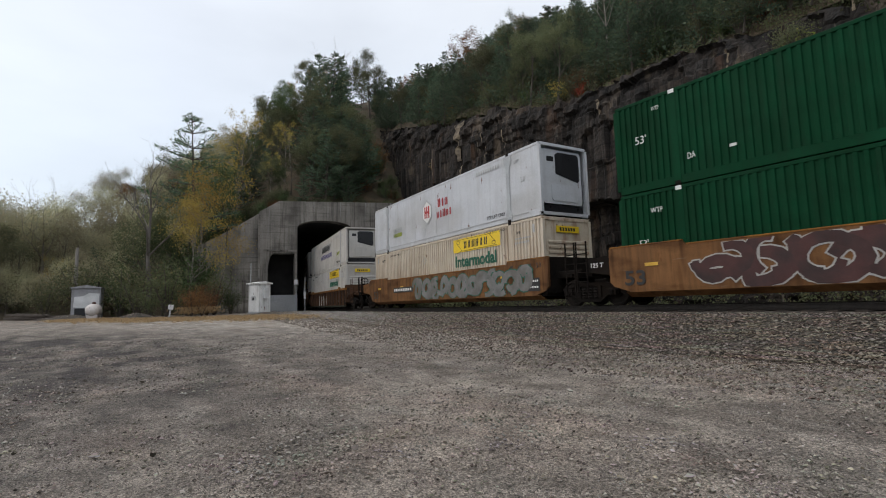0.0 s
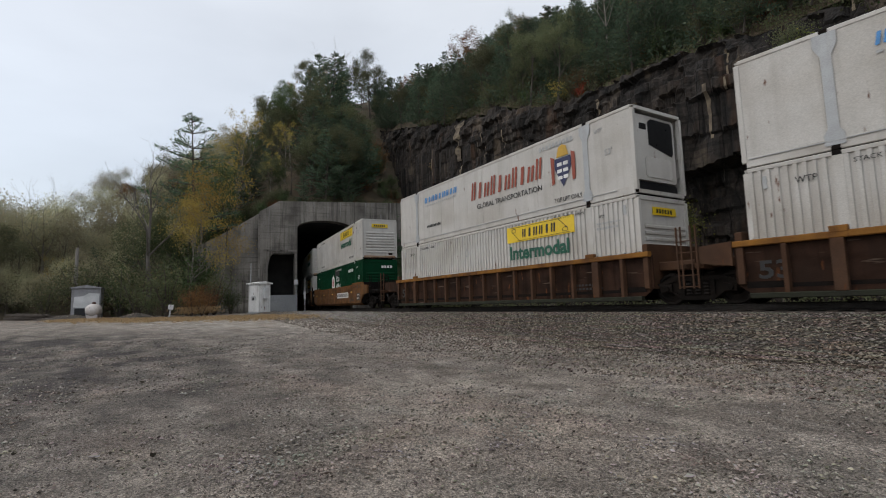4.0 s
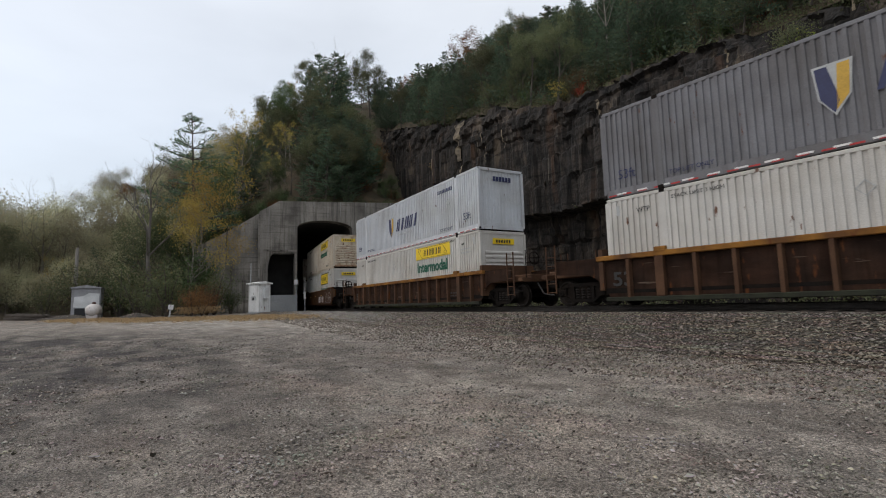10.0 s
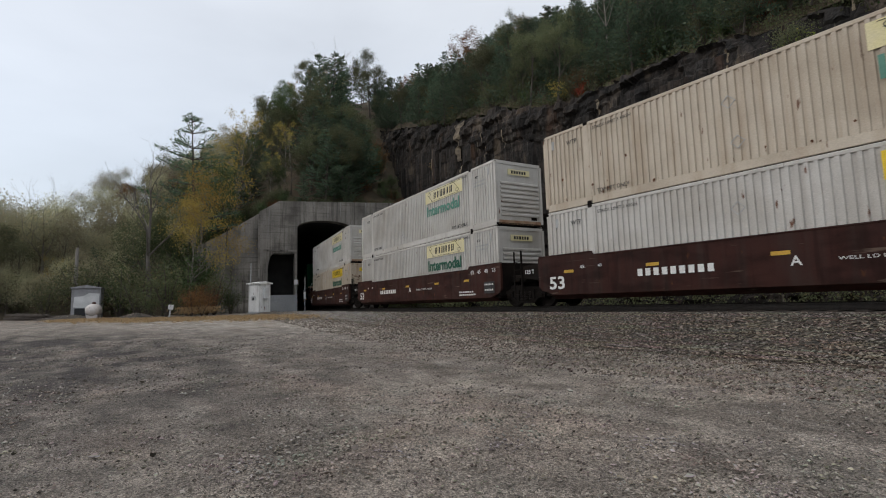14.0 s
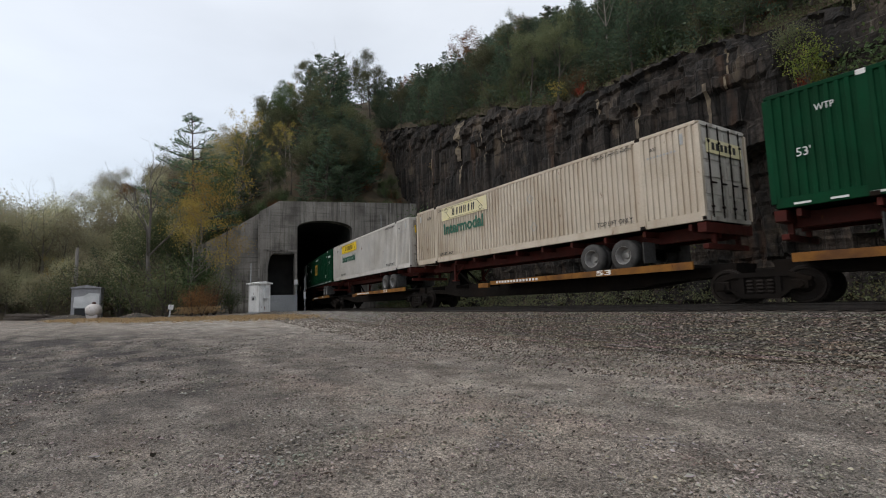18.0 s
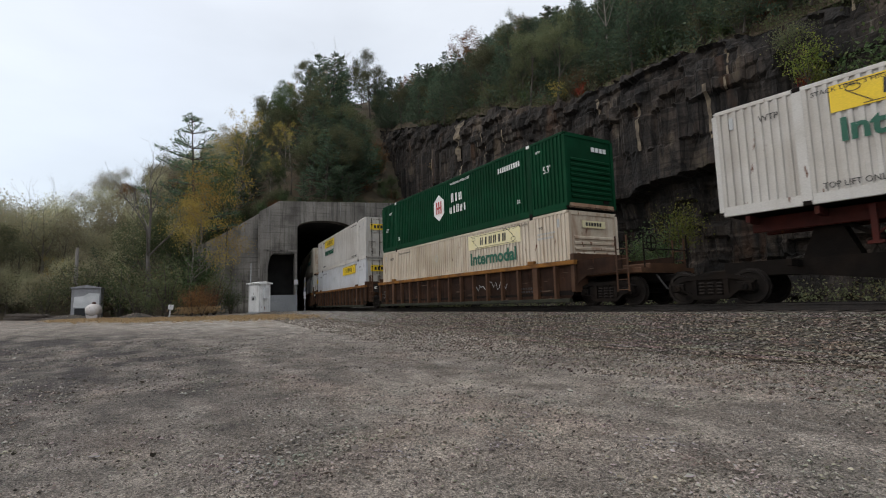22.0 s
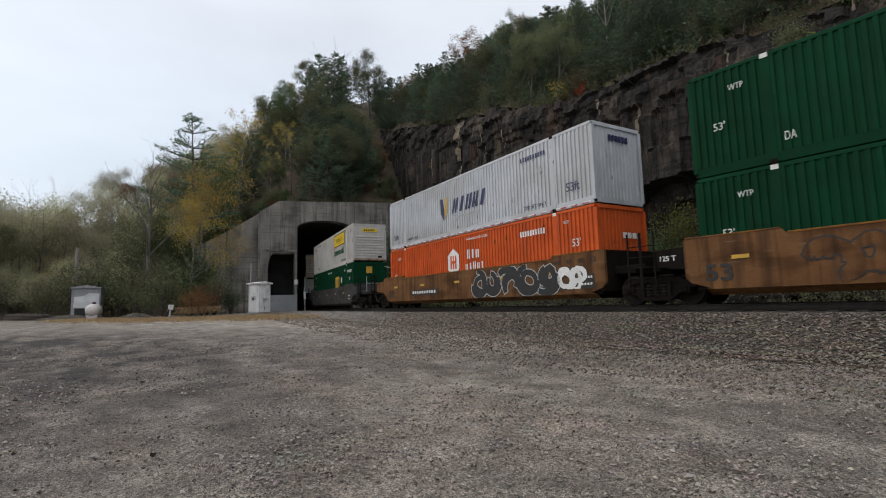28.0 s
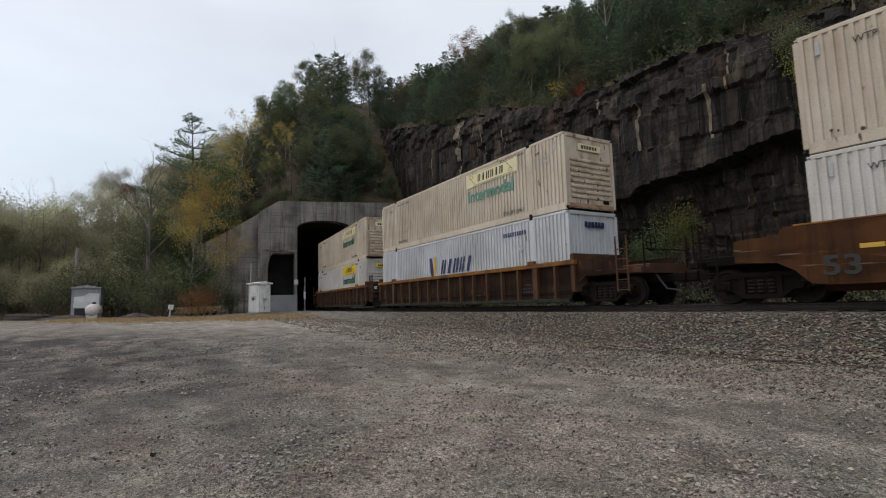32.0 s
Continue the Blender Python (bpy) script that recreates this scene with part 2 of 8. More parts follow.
GRIME = (0.09, 0.075, 0.06)
M = {
    "white": surface("white_paint", (0.545, 0.528, 0.496), (0.478, 0.462, 0.432), 1.2, 0.5, 0.05, dirt=(0.27, 0.234, 0.198), dirt_amount=0.35, streak=True, rust=0.04, vary=0.05),
    "cream": surface("cream_paint", (0.558, 0.4929, 0.3999), (0.4743, 0.4092, 0.3255), 1.2, 0.5, 0.05, dirt=(0.3069, 0.2046, 0.1209), dirt_amount=0.45, streak=True, rust=0.1, vary=0.05),
    "cool": surface("cool_white_paint", (0.5301, 0.5487, 0.5766), (0.465, 0.4836, 0.5115), 1.2, 0.4, 0.05, dirt=(0.2604, 0.2511, 0.2418), dirt_amount=0.3, streak=True, rust=0.1, vary=0.03),
    "green": surface("green_paint", (0.004063, 0.04875, 0.02076), (0.00316, 0.03431, 0.01444), 1.2, 0.6, 0.05, spec=0.06, dirt=(0.007222, 0.02528, 0.01264), dirt_amount=0.5, streak=True, vary=0.12),
    "grey": surface("grey_paint", (0.20, 0.20, 0.215), (0.15, 0.15, 0.16), 1.2, 0.5, 0.05, dirt=(0.07, 0.06, 0.055), dirt_amount=0.5, streak=True, rust=0.2, spec=0.1),
    "orange": surface("orange_paint", (0.62, 0.11, 0.025), (0.5, 0.085, 0.02), 1.2, 0.45, 0.05, dirt=(0.2, 0.06, 0.03), dirt_amount=0.4, streak=True, rust=0.1, spec=0.1),
    "tan": surface("tan_car_paint", (0.200, 0.100, 0.041), (0.130, 0.061, 0.025), 0.9, 0.6, 0.1, dirt=(0.0518, 0.02664, 0.0148), dirt_amount=0.8, streak=True, rust=0.3, vary=0.12, spec=0.1),
    "rusty": surface("rusty_car_paint", (0.042, 0.0205, 0.0125), (0.022, 0.012, 0.008), 1.1, 0.75, 0.2, dirt=(0.01584, 0.00936, 0.00648), dirt_amount=0.85, streak=True, rust=0.5, vary=0.12, spec=0.1),
    "brown": surface("orange_brown_car_paint", (0.088, 0.036, 0.0125), (0.048, 0.0205, 0.0085), 0.9, 0.65, 0.15, dirt=(0.02125, 0.0119, 0.0068), dirt_amount=0.8, streak=True, rust=0.4, vary=0.1, spec=0.1),
    "edge": surface("ochre_sill_paint", (0.2592, 0.1188, 0.0252), (0.1152, 0.04896, 0.01728), 1.6, 0.65, 0.2, dirt=(0.0576, 0.0324, 0.0216), dirt_amount=0.7, rust=0.5, spec=0.1),
    "maroon": surface("maroon_car_paint", (0.0493, 0.01827, 0.01403), (0.034, 0.01403, 0.01147), 0.9, 0.55, 0.1, dirt=(0.0425, 0.034, 0.02975), dirt_amount=0.5, streak=True, rust=0.1, vary=0.1, spec=0.1),
    "slate": surface("slate_car_paint", (0.0667, 0.0667, 0.06728), (0.0464, 0.0464, 0.04698), 0.9, 0.55, 0.1, dirt=(0.0464, 0.0377, 0.029), dirt_amount=0.5, streak=True, rust=0.15, spec=0.1),
    "black": surface("sooty_steel", (0.011, 0.0085, 0.007), (0.006, 0.005, 0.0045), 3, 0.85, 0.3, spec=0.1, dirt=(0.022, 0.014, 0.009), dirt_amount=0.5),
    "wheel": surface("worn_wheel_steel", (0.018, 0.0135, 0.011), (0.009, 0.0075, 0.0065), 4, 0.75, 0.2, spec=0.15),
    "rail": surface("rail_steel", (0.017, 0.012, 0.009), (0.010, 0.008, 0.007), 5, 0.7, 0.2),
    "yellow": surface("yellow_sign", (0.78, 0.55, 0.02), (0.7, 0.48, 0.02), 1.5, 0.45, 0.03, dirt=(0.4, 0.3, 0.08), dirt_amount=0.3),
    "faded": surface("faded_yellow_sign", (0.70, 0.63, 0.33), (0.66, 0.60, 0.40), 2.5, 0.5, 0.03, dirt=(0.5, 0.45, 0.3), dirt_amount=0.4),
    "ink": plain("black_ink", (0.02, 0.02, 0.02), 0.5),
    "pine": plain("dark_green_ink", (0.01, 0.10, 0.06), 0.5),
    "fadepine": plain("faded_green_ink", (0.10, 0.26, 0.20), 0.6),
    "navy": plain("navy_ink", (0.022, 0.028, 0.09), 0.5),
    "red": plain("red_ink", (0.42, 0.03, 0.03), 0.5),
    "brick": plain("brick_red_ink", (0.30, 0.06, 0.03), 0.5),
    "lime": plain("lime_ink", (0.30, 0.36, 0.04), 0.5),
    "sky": plain("light_blue_ink", (0.08, 0.28, 0.60), 0.5),
    "purple": plain("violet_ink", (0.10, 0.08, 0.32), 0.5),
    "sign": plain("white_ink", (0.76, 0.76, 0.74), 0.5),
    "sprayed": surface("sprayed_silver_paint", (0.19, 0.19, 0.185), (0.11, 0.11, 0.105), 2.5, 0.6, 0.05, dirt=(0.10, 0.07, 0.05), dirt_amount=0.5),
    # a lighter brown than the ribbed cars' side sheet, with dirt and rust
    "post": surface("worn_lighter_post_paint", (0.098, 0.052, 0.030), (0.055, 0.029, 0.018), 1.5, 0.7, 0.2, dirt=(0.0432, 0.0288, 0.0216), dirt_amount=0.6, rust=0.4, spec=0.1),
    "mossy": surface("mossy_steel", (0.030, 0.034, 0.020), (0.016, 0.015, 0.012), 2.0, 0.8, 0.2, spec=0.2),
    "wine": surface("sprayed_wine_paint", (0.065, 0.02, 0.018), (0.022, 0.01, 0.01), 1.6, 0.6, 0.05, dirt=(0.012, 0.01, 0.01), dirt_amount=0.9),
    "rustend": surface("rust_streaked_end_paint", (0.57, 0.50, 0.40), (0.42, 0.34, 0.25), 1.5, 0.65, 0.1, dirt=(0.20, 0.085, 0.035), dirt_amount=0.9, streak=True, run=(2.2, 2.2, 0.5), rust=0.7),
    "palegrey": plain("pale_grey_ink", (0.42, 0.43, 0.43), 0.6),
    "gold": plain("gold_ink", (0.55, 0.33, 0.04), 0.5),
    "rubber": surface("tyre_rubber", (0.060, 0.058, 0.056), (0.035, 0.033, 0.031), 6, 0.9, 0.3),
    "alloy": surface("dusty_rim", (0.27, 0.265, 0.255), (0.15, 0.145, 0.14), 6, 0.6, 0.1, metal=0.2),
    "redsteel": surface("red_oxide_steel", (0.075, 0.016, 0.012), (0.04, 0.011, 0.009), 3, 0.65, 0.1, dirt=(0.04, 0.02, 0.015), dirt_amount=0.6, rust=0.3, spec=0.1),
    "rustband": surface("rust_streaked_cream", (0.42, 0.30, 0.20), (0.22, 0.11, 0.06), 2.5, 0.7, 0.1, rust=0.6),
    "plate": surface("dull_lift_plate", (0.40, 0.42, 0.43), (0.33, 0.34, 0.35), 2.0, 0.45, 0.05, metal=0.3, dirt=(0.2, 0.17, 0.14), dirt_amount=0.4, streak=True),
    "rustrun": surface("rust_run", (0.13, 0.05, 0.02), (0.07, 0.03, 0.015), 6.0, 0.85, 0.1),
    "chalk": surface("chalky_sprayed_paint", (0.40, 0.39, 0.37), (0.30, 0.29, 0.27), 2.0, 0.7, 0.05),
    "grimy": surface("grimy_door_paint", (0.52, 0.49, 0.44), (0.40, 0.37, 0.33), 1.2, 0.6, 0.1, dirt=(0.10, 0.075, 0.055), dirt_amount=0.85, streak=True, rust=0.3),
    "glassy": plain("dark_grille", (0.012, 0.012, 0.014), 0.35),
}
M.update({
    "gravel": surface("dusty_gravel", (0.41, 0.353, 0.297), (0.275, 0.237, 0.202), 0.35, 0.95, 0.9, fine=26.0, dirt=(0.14, 0.122, 0.106), dirt_amount=0.5, depth=0.05),
    "bed": surface("ballast_bed", (0.10, 0.086, 0.070), (0.05, 0.044, 0.037), 7.0, 0.95, 1.0, fine=24.0, depth=0.06),
    "rock": surface("sandstone_cliff", (0.037, 0.028, 0.0215), (0.011, 0.0096, 0.0086), 0.5, 0.9, 0.9, fine=5.0, dirt=(0.013, 0.0118, 0.011), dirt_amount=0.9, streak=True, depth=0.12),
    "bleached": surface("pale_seep_rock", (0.24, 0.195, 0.135), (0.085, 0.07, 0.055), 1.6, 0.9, 0.7, fine=4.0, depth=0.15),
    "soil": surface("leaf_litter", (0.085, 0.06, 0.035), (0.04, 0.034, 0.02), 0.6, 0.95, 0.8, fine=9.0, depth=0.1),
    "concrete": surface("weathered_concrete", (0.29, 0.268, 0.238), (0.165, 0.152, 0.136), 0.45, 0.9, 0.5, fine=9.0, dirt=(0.06, 0.054, 0.05), dirt_amount=0.85, streak=True, run=(0.62, 0.62, 0.13)),
    "lime_run": surface("lime_run", (0.30, 0.29, 0.27), (0.19, 0.18, 0.17), 4.0, 0.9, 0.2),
    "newcrete": surface("pale_concrete", (0.30, 0.31, 0.32), (0.23, 0.24, 0.25), 0.8, 0.9, 0.3, fine=11.0),
    "lining": surface("sooty_tunnel_lining", (0.05, 0.047, 0.045), (0.025, 0.024, 0.023), 0.8, 0.95, 0.4),
    "tie": surface("creosoted_tie", (0.06, 0.045, 0.035), (0.03, 0.024, 0.02), 3.0, 0.9, 0.4, stretch=(1, 6, 6)),
})

def pebbled(mat, scale=46.0, lo=0.62, hi=1.28, amount=0.8):
    """Break a surface up into small stones."""
    N, K = mat.node_tree.nodes, mat.node_tree.links
    b = N["Principled BSDF"]
    src = b.inputs["Base Color"].links[0].from_socket
    tx = N.new("ShaderNodeTexCoord")
    vo = N.new("ShaderNodeTexVoronoi")
    vo.inputs["Scale"].default_value = scale
    K.new(tx.outputs["Object"], vo.inputs["Vector"])
    sp = N.new("ShaderNodeSeparateColor")
    K.new(vo.outputs["Color"], sp.inputs[0])
    mr = N.new("ShaderNodeMapRange")
    mr.inputs[3].default_value, mr.inputs[4].default_value = lo, hi
    K.new(sp.outputs[0], mr.inputs[0])
    nz = N.new("ShaderNodeTexNoise")
    nz.inputs["Scale"].default_value, nz.inputs["Detail"].default_value = 1.7, 7
    K.new(tx.outputs["Object"], nz.inputs["Vector"])
    m2 = N.new("ShaderNodeMapRange")
    m2.inputs[1].default_value, m2.inputs[2].default_value, m2.inputs[3].default_value, m2.inputs[4].default_value = 0.35, 0.65, 0.84, 1.12
    K.new(nz.outputs["Fac"], m2.inputs[0])
    ml = N.new("ShaderNodeMath")
    ml.operation = "MULTIPLY"
    K.new(mr.outputs[0], ml.inputs[0])
    K.new(m2.outputs[0], ml.inputs[1])
    sc = N.new("ShaderNodeVectorMath")
    sc.operation = "SCALE"
    K.new(src, sc.inputs[0])
    K.new(ml.outputs[0], sc.inputs["Scale"])
    K.new(sc.outputs[0], b.inputs["Base Color"])
    bp = N.new("ShaderNodeBump")
    bp.inputs["Strength"].default_value, bp.inputs["Distance"].default_value = amount, 0.03
    K.new(vo.outputs["Distance"], bp.inputs["Height"])
    old = b.inputs["Normal"].links[0].from_socket
    K.new(old, bp.inputs["Normal"])
    K.new(bp.outputs[0], b.inputs["Normal"])


def fractured(mat):
    """Upright dark cracks and drill streaks on rock."""
    N, K = mat.node_tree.nodes, mat.node_tree.links
    b = N["Principled BSDF"]
    src = b.inputs["Base Color"].links[0].from_socket
    tx, mp = N.new("ShaderNodeTexCoord"), N.new("ShaderNodeMapping")
    mp.inputs["Scale"].default_value = (1.5, 1.5, 0.34)
    K.new(tx.outputs["Object"], mp.inputs[0])
    vo = N.new("ShaderNodeTexVoronoi")
    vo.feature = "DISTANCE_TO_EDGE"
    vo.inputs["Scale"].default_value = 1.0
    K.new(mp.outputs[0], vo.inputs["Vector"])
    m2 = N.new("ShaderNodeMapping")
    m2.inputs["Scale"].default_value = (6, 6, 0.4)
    K.new(tx.outputs["Object"], m2.inputs[0])
    nz = N.new("ShaderNodeTexNoise")
    nz.inputs["Scale"].default_value, nz.inputs["Detail"].default_value = 1.0, 5
    K.new(m2.outputs[0], nz.inputs["Vector"])
    r1, r2 = N.new("ShaderNodeMapRange"), N.new("ShaderNodeMapRange")
    for r, v in ((r1, (0.0, 0.06, 0.45, 1.0)), (r2, (0.35, 0.7, 0.55, 1.6))):
        for i in range(4):
            r.inputs[i + 1].default_value = v[i]
    K.new(vo.outputs["Distance"], r1.inputs[0])
    K.new(nz.outputs["Fac"], r2.inputs[0])
    ml = N.new("ShaderNodeMath")
    ml.operation = "MULTIPLY"
    K.new(r1.outputs[0], ml.inputs[0])
    K.new(r2.outputs[0], ml.inputs[1])
    sc = N.new("ShaderNodeVectorMath")
    sc.operation = "SCALE"
    K.new(src, sc.inputs[0])
    K.new(ml.outputs[0], sc.inputs["Scale"])
    K.new(sc.outputs[0], b.inputs["Base Color"])
    bp = N.new("ShaderNodeBump")
    bp.inputs["Strength"].default_value, bp.inputs["Distance"].default_value = 0.6, 0.12
    K.new(r1.outputs[0], bp.inputs["Height"])
    K.new(b.inputs["Normal"].links[0].from_socket, bp.inputs["Normal"])
    K.new(bp.outputs[0], b.inputs["Normal"])


def damp(mat, cx, cy, r0, r1, colour=(0.062, 0.055, 0.052), most=0.85):
    """A ragged patch of another tone: oil-stained where vehicles turn, or freshly spread stone."""
    N, K = mat.node_tree.nodes, mat.node_tree.links
    b = N["Principled BSDF"]
    src = b.inputs["Base Color"].links[0].from_socket
    tx = N.new("ShaderNodeTexCoord")
    di = N.new("ShaderNodeVectorMath")
    di.operation = "DISTANCE"
    di.inputs[1].default_value = (cx, cy, -1)
    K.new(tx.outputs["Object"], di.inputs[0])
    mp, nz = N.new("ShaderNodeMapping"), N.new("ShaderNodeTexNoise")
    mp.inputs["Rotation"].default_value = (0, 0, radians(28))
    mp.inputs["Scale"].default_value = (0.5, 1.1, 1)
    nz.inputs["Scale"].default_value, nz.inputs["Detail"].default_value = 1.0, 6
    K.new(tx.outputs["Object"], mp.inputs[0])
    K.new(mp.outputs[0], nz.inputs["Vector"])
    r1n, r2n = N.new("ShaderNodeMapRange"), N.new("ShaderNodeMapRange")
    for r, v in ((r1n, (r0, r1, 1.0, 0.0)), (r2n, (0.36, 0.58, 0.25 * most, most))):
        for i in range(4):
            r.inputs[i + 1].default_value = v[i]
    K.new(di.outputs["Value"], r1n.inputs[0])
    K.new(nz.outputs["Fac"], r2n.inputs[0])
    ml, mx = N.new("ShaderNodeMath"), N.new("ShaderNodeMixRGB")
    ml.operation = "MULTIPLY"
    K.new(r1n.outputs[0], ml.inputs[0])
    K.new(r2n.outputs[0], ml.inputs[1])
    K.new(ml.outputs[0], mx.inputs[0])
    K.new(src, mx.inputs[1])
    mx.inputs[2].default_value = (*colour, 1)
    K.new(mx.outputs[0], b.inputs["Base Color"])


def overlay(mat, colour, stretch, scale, lo, hi, amount, detail=6, turn=0.0, multiply=False):
    """Lay a second tone over a surface where a stretched noise is high."""
    N, K = mat.node_tree.nodes, mat.node_tree.links
    b = N["Principled BSDF"]
    src = b.inputs["Base Color"].links[0].from_socket
    tx, mp, nz, mr, mx = N.new("ShaderNodeTexCoord"), N.new("ShaderNodeMapping"), N.new("ShaderNodeTexNoise"), N.new("ShaderNodeMapRange"), N.new("ShaderNodeMixRGB")
    mp.inputs["Scale"].default_value = stretch
    mp.inputs["Rotation"].default_value = (0, 0, radians(turn))
    mp.inputs["Location"].default_value = (scale * 3.1, scale * 1.7, hi * 9)
    nz.inputs["Scale"].default_value, nz.inputs["Detail"].default_value = scale, detail
    for i, v in enumerate((lo, hi, 0.0, amount)):
        mr.inputs[i + 1].default_value = v
    info, own = N.new("ShaderNodeObjectInfo"), N.new("ShaderNodeVectorMath")
    own.operation = "MULTIPLY_ADD"
    K.new(info.outputs["Random"], own.inputs[0])
    own.inputs[1].default_value = (41, 23, 67)
    K.new(tx.outputs["Object"], own.inputs[2])
    K.new(own.outputs[0], mp.inputs[0])
    K.new(mp.outputs[0], nz.inputs["Vector"])
    K.new(nz.outputs["Fac"], mr.inputs[0])
    if multiply:
        mx.blend_type = "MULTIPLY"
    K.new(mr.outputs[0], mx.inputs[0])
    K.new(src, mx.inputs[1])
    mx.inputs[2].default_value = (*colour, 1)
    K.new(mx.outputs[0], b.inputs["Base Color"])


def blocky(mat, stretch, lo, hi):
    """Blocks of rock that differ in tone."""
    N, K = mat.node_tree.nodes, mat.node_tree.links
    b = N["Principled BSDF"]
    src = b.inputs["Base Color"].links[0].from_socket
    tx, mp, vo = N.new("ShaderNodeTexCoord"), N.new("ShaderNodeMapping"), N.new("ShaderNodeTexVoronoi")
    mp.inputs["Scale"].default_value = stretch
    vo.inputs["Scale"].default_value = 1.0
    K.new(tx.outputs["Object"], mp.inputs[0])
    K.new(mp.outputs[0], vo.inputs["Vector"])
    sp, mr, sc = N.new("ShaderNodeSeparateColor"), N.new("ShaderNodeMapRange"), N.new("ShaderNodeVectorMath")
    K.new(vo.outputs["Color"], sp.inputs[0])
    mr.inputs[3].default_value, mr.inputs[4].default_value = lo, hi
    K.new(sp.outputs[0], mr.inputs[0])
    sc.operation = "SCALE"
    K.new(src, sc.inputs[0])
    K.new(mr.outputs[0], sc.inputs["Scale"])
    K.new(sc.outputs[0], b.inputs["Base Color"])


fractured(M["rock"])
blocky(M["rock"], (0.75, 0.75, 0.42), 0.5, 1.5)
blocky(M["rock"], (2.2, 2.2, 0.9), 0.65, 1.4)
overlay(M["rock"], (0.135, 0.105, 0.075), (1.0, 1.0, 0.35), 0.75, 0.60, 0.72, 0.6)          # bare sandstone
overlay(M["rock"], (0.10, 0.050, 0.026), (1.6, 1.6, 0.25), 0.6, 0.60, 0.74, 0.45)             # iron stain
overlay(M["rock"], (0.20, 0.18, 0.145), (6.0, 6.0, 0.30), 0.8, 0.66, 0.74, 0.5)               # thin seeps
overlay(M["rock"], (0.30, 0.30, 0.30), (0.22, 0.22, 3.4), 1.0, 0.54, 0.62, 0.75, 5, 0.0, True)   # bedding seams
overlay(M["concrete"], (0.36, 0.345, 0.33), (3.4, 3.4, 0.16), 0.9, 0.50, 0.66, 0.8, 7, 0.0, True)  # soot runs
overlay(M["concrete"], (0.30, 0.29, 0.275), (7.0, 7.0, 0.22), 0.9, 0.60, 0.72, 0.45, 6)         # lime runs
overlay(M["concrete"], (0.5, 0.49, 0.48), (0.25, 0.25, 5.0), 0.9, 0.56, 0.66, 0.6, 4, 0.0, True)   # pour lines
overlay(M["concrete"], (0.45, 0.44, 0.42), (1.0, 1.0, 1.0), 0.55, 0.48, 0.66, 0.65, 8, 0.0, True)
for car_paint in ("tan", "brown", "rusty", "slate", "maroon"):
    overlay(M[car_paint], (0.42, 0.38, 0.35), (0.6, 0.6, 1.5), 1.3, 0.48, 0.66, 0.75, 7, 0.0, True)      # soot and grease
    overlay(M[car_paint], (0.45, 0.40, 0.36), (5.0, 5.0, 0.5), 1.0, 0.52, 0.66, 0.6, 6, 0.0, True)       # runs
    overlay(M[car_paint], (0.22, 0.17, 0.13), (0.5, 0.5, 6.0), 1.6, 0.66, 0.74, 0.5, 6)                  # scuffs along the side
for box_paint in ("white", "cream", "cool", "grey", "orange", "green"):
    overlay(M[box_paint], (0.80, 0.77, 0.73), (0.35, 0.35, 0.5), 1.0, 0.45, 0.65, 0.8, 6, 0.0, True)     # uneven chalking
overlay(M["gravel"], (0.36, 0.285, 0.232), (1.0, 2.0, 1.0), 0.42, 0.52, 0.66, 0.7, 7, 28.0)      # bare reddish dust
overlay(M["gravel"], (0.60, 0.58, 0.56), (0.35, 1.5, 1.0), 0.55, 0.52, 0.66, 0.75, 6, 24.0, True)  # worn wheel tracks
overlay(M["gravel"], (0.44, 0.40, 0.35), (0.8, 1.7, 1.0), 0.9, 0.58, 0.72, 0.5, 7, 10.0)         # pale fines
damp(M["gravel"], -8.0, -6.0, 7.0, 18.0, (0.52, 0.47, 0.41), 0.6)
damp(M["gravel"], 6.0, -24.0, 10.0, 17.5, (0.066, 0.058, 0.054), 0.95)
pebbled(M["gravel"], 30.0, 0.7, 1.28, 0.6)
pebbled(M["gravel"], 75.0, 0.42, 1.5, 1.0)
pebbled(M["bed"], 17.0, 0.35, 1.45)

# ---- ground: one sheet to the horizon, finer near the lot ----
b = Build()
rings = [0.0] + [0.35 * 1.085 ** i for i in range(110)]
rings = [r for r in rings if r < 2600] + [2600]
SECT = 168
for r in rings:
    for s in range(SECT):
        a = 2 * math.pi * s / SECT
        x, y = EYE.x + r * math.cos(a), EYE.y + r * math.sin(a)
        b.v.append((x, y, ground_z(x, y) if r < 400 else 0.2))
for i in range(len(rings) - 1):
    for s in range(SECT):
        t = (s + 1) % SECT
        b.f.append((i * SECT + s, (i + 1) * SECT + s, (i + 1) * SECT + t, i * SECT + t))
me = b.mesh("ground", M["gravel"], True)
tagged(new("ground", me), "grey-brown dusty gravel lot with worn wheel tracks", "ground", kind="structure")

# ---- ballast bed, ties, rails ----
U0, U1 = -130, 150
b = Build()
sect = [(-4.6, None), (-3.5, -0.92), (-2.0, -0.30), (-1.5, -0.195), (1.5, -0.195), (2.4, -0.45), (4.0, -0.95), (5.5, None)]
us = np.arange(U0, U1 + 0.1, 1.0)
for u in us:
    for lat, z in sect:
        p = at(u, lat, 0)
        g = ground_z(p.x, p.y)
        p.z = g - 0.25 if z is None else max(z, g + 0.0) + 0.03 * noise.noise(Vector((u * 0.8, lat * 2, 5)))
        b.v.append(tuple(p))
k = len(sect)
for i in range(len(us) - 1):
    for j in range(k - 1):
        b.f.append((i * k + j, (i + 1) * k + j, (i + 1) * k + j + 1, i * k + j + 1))
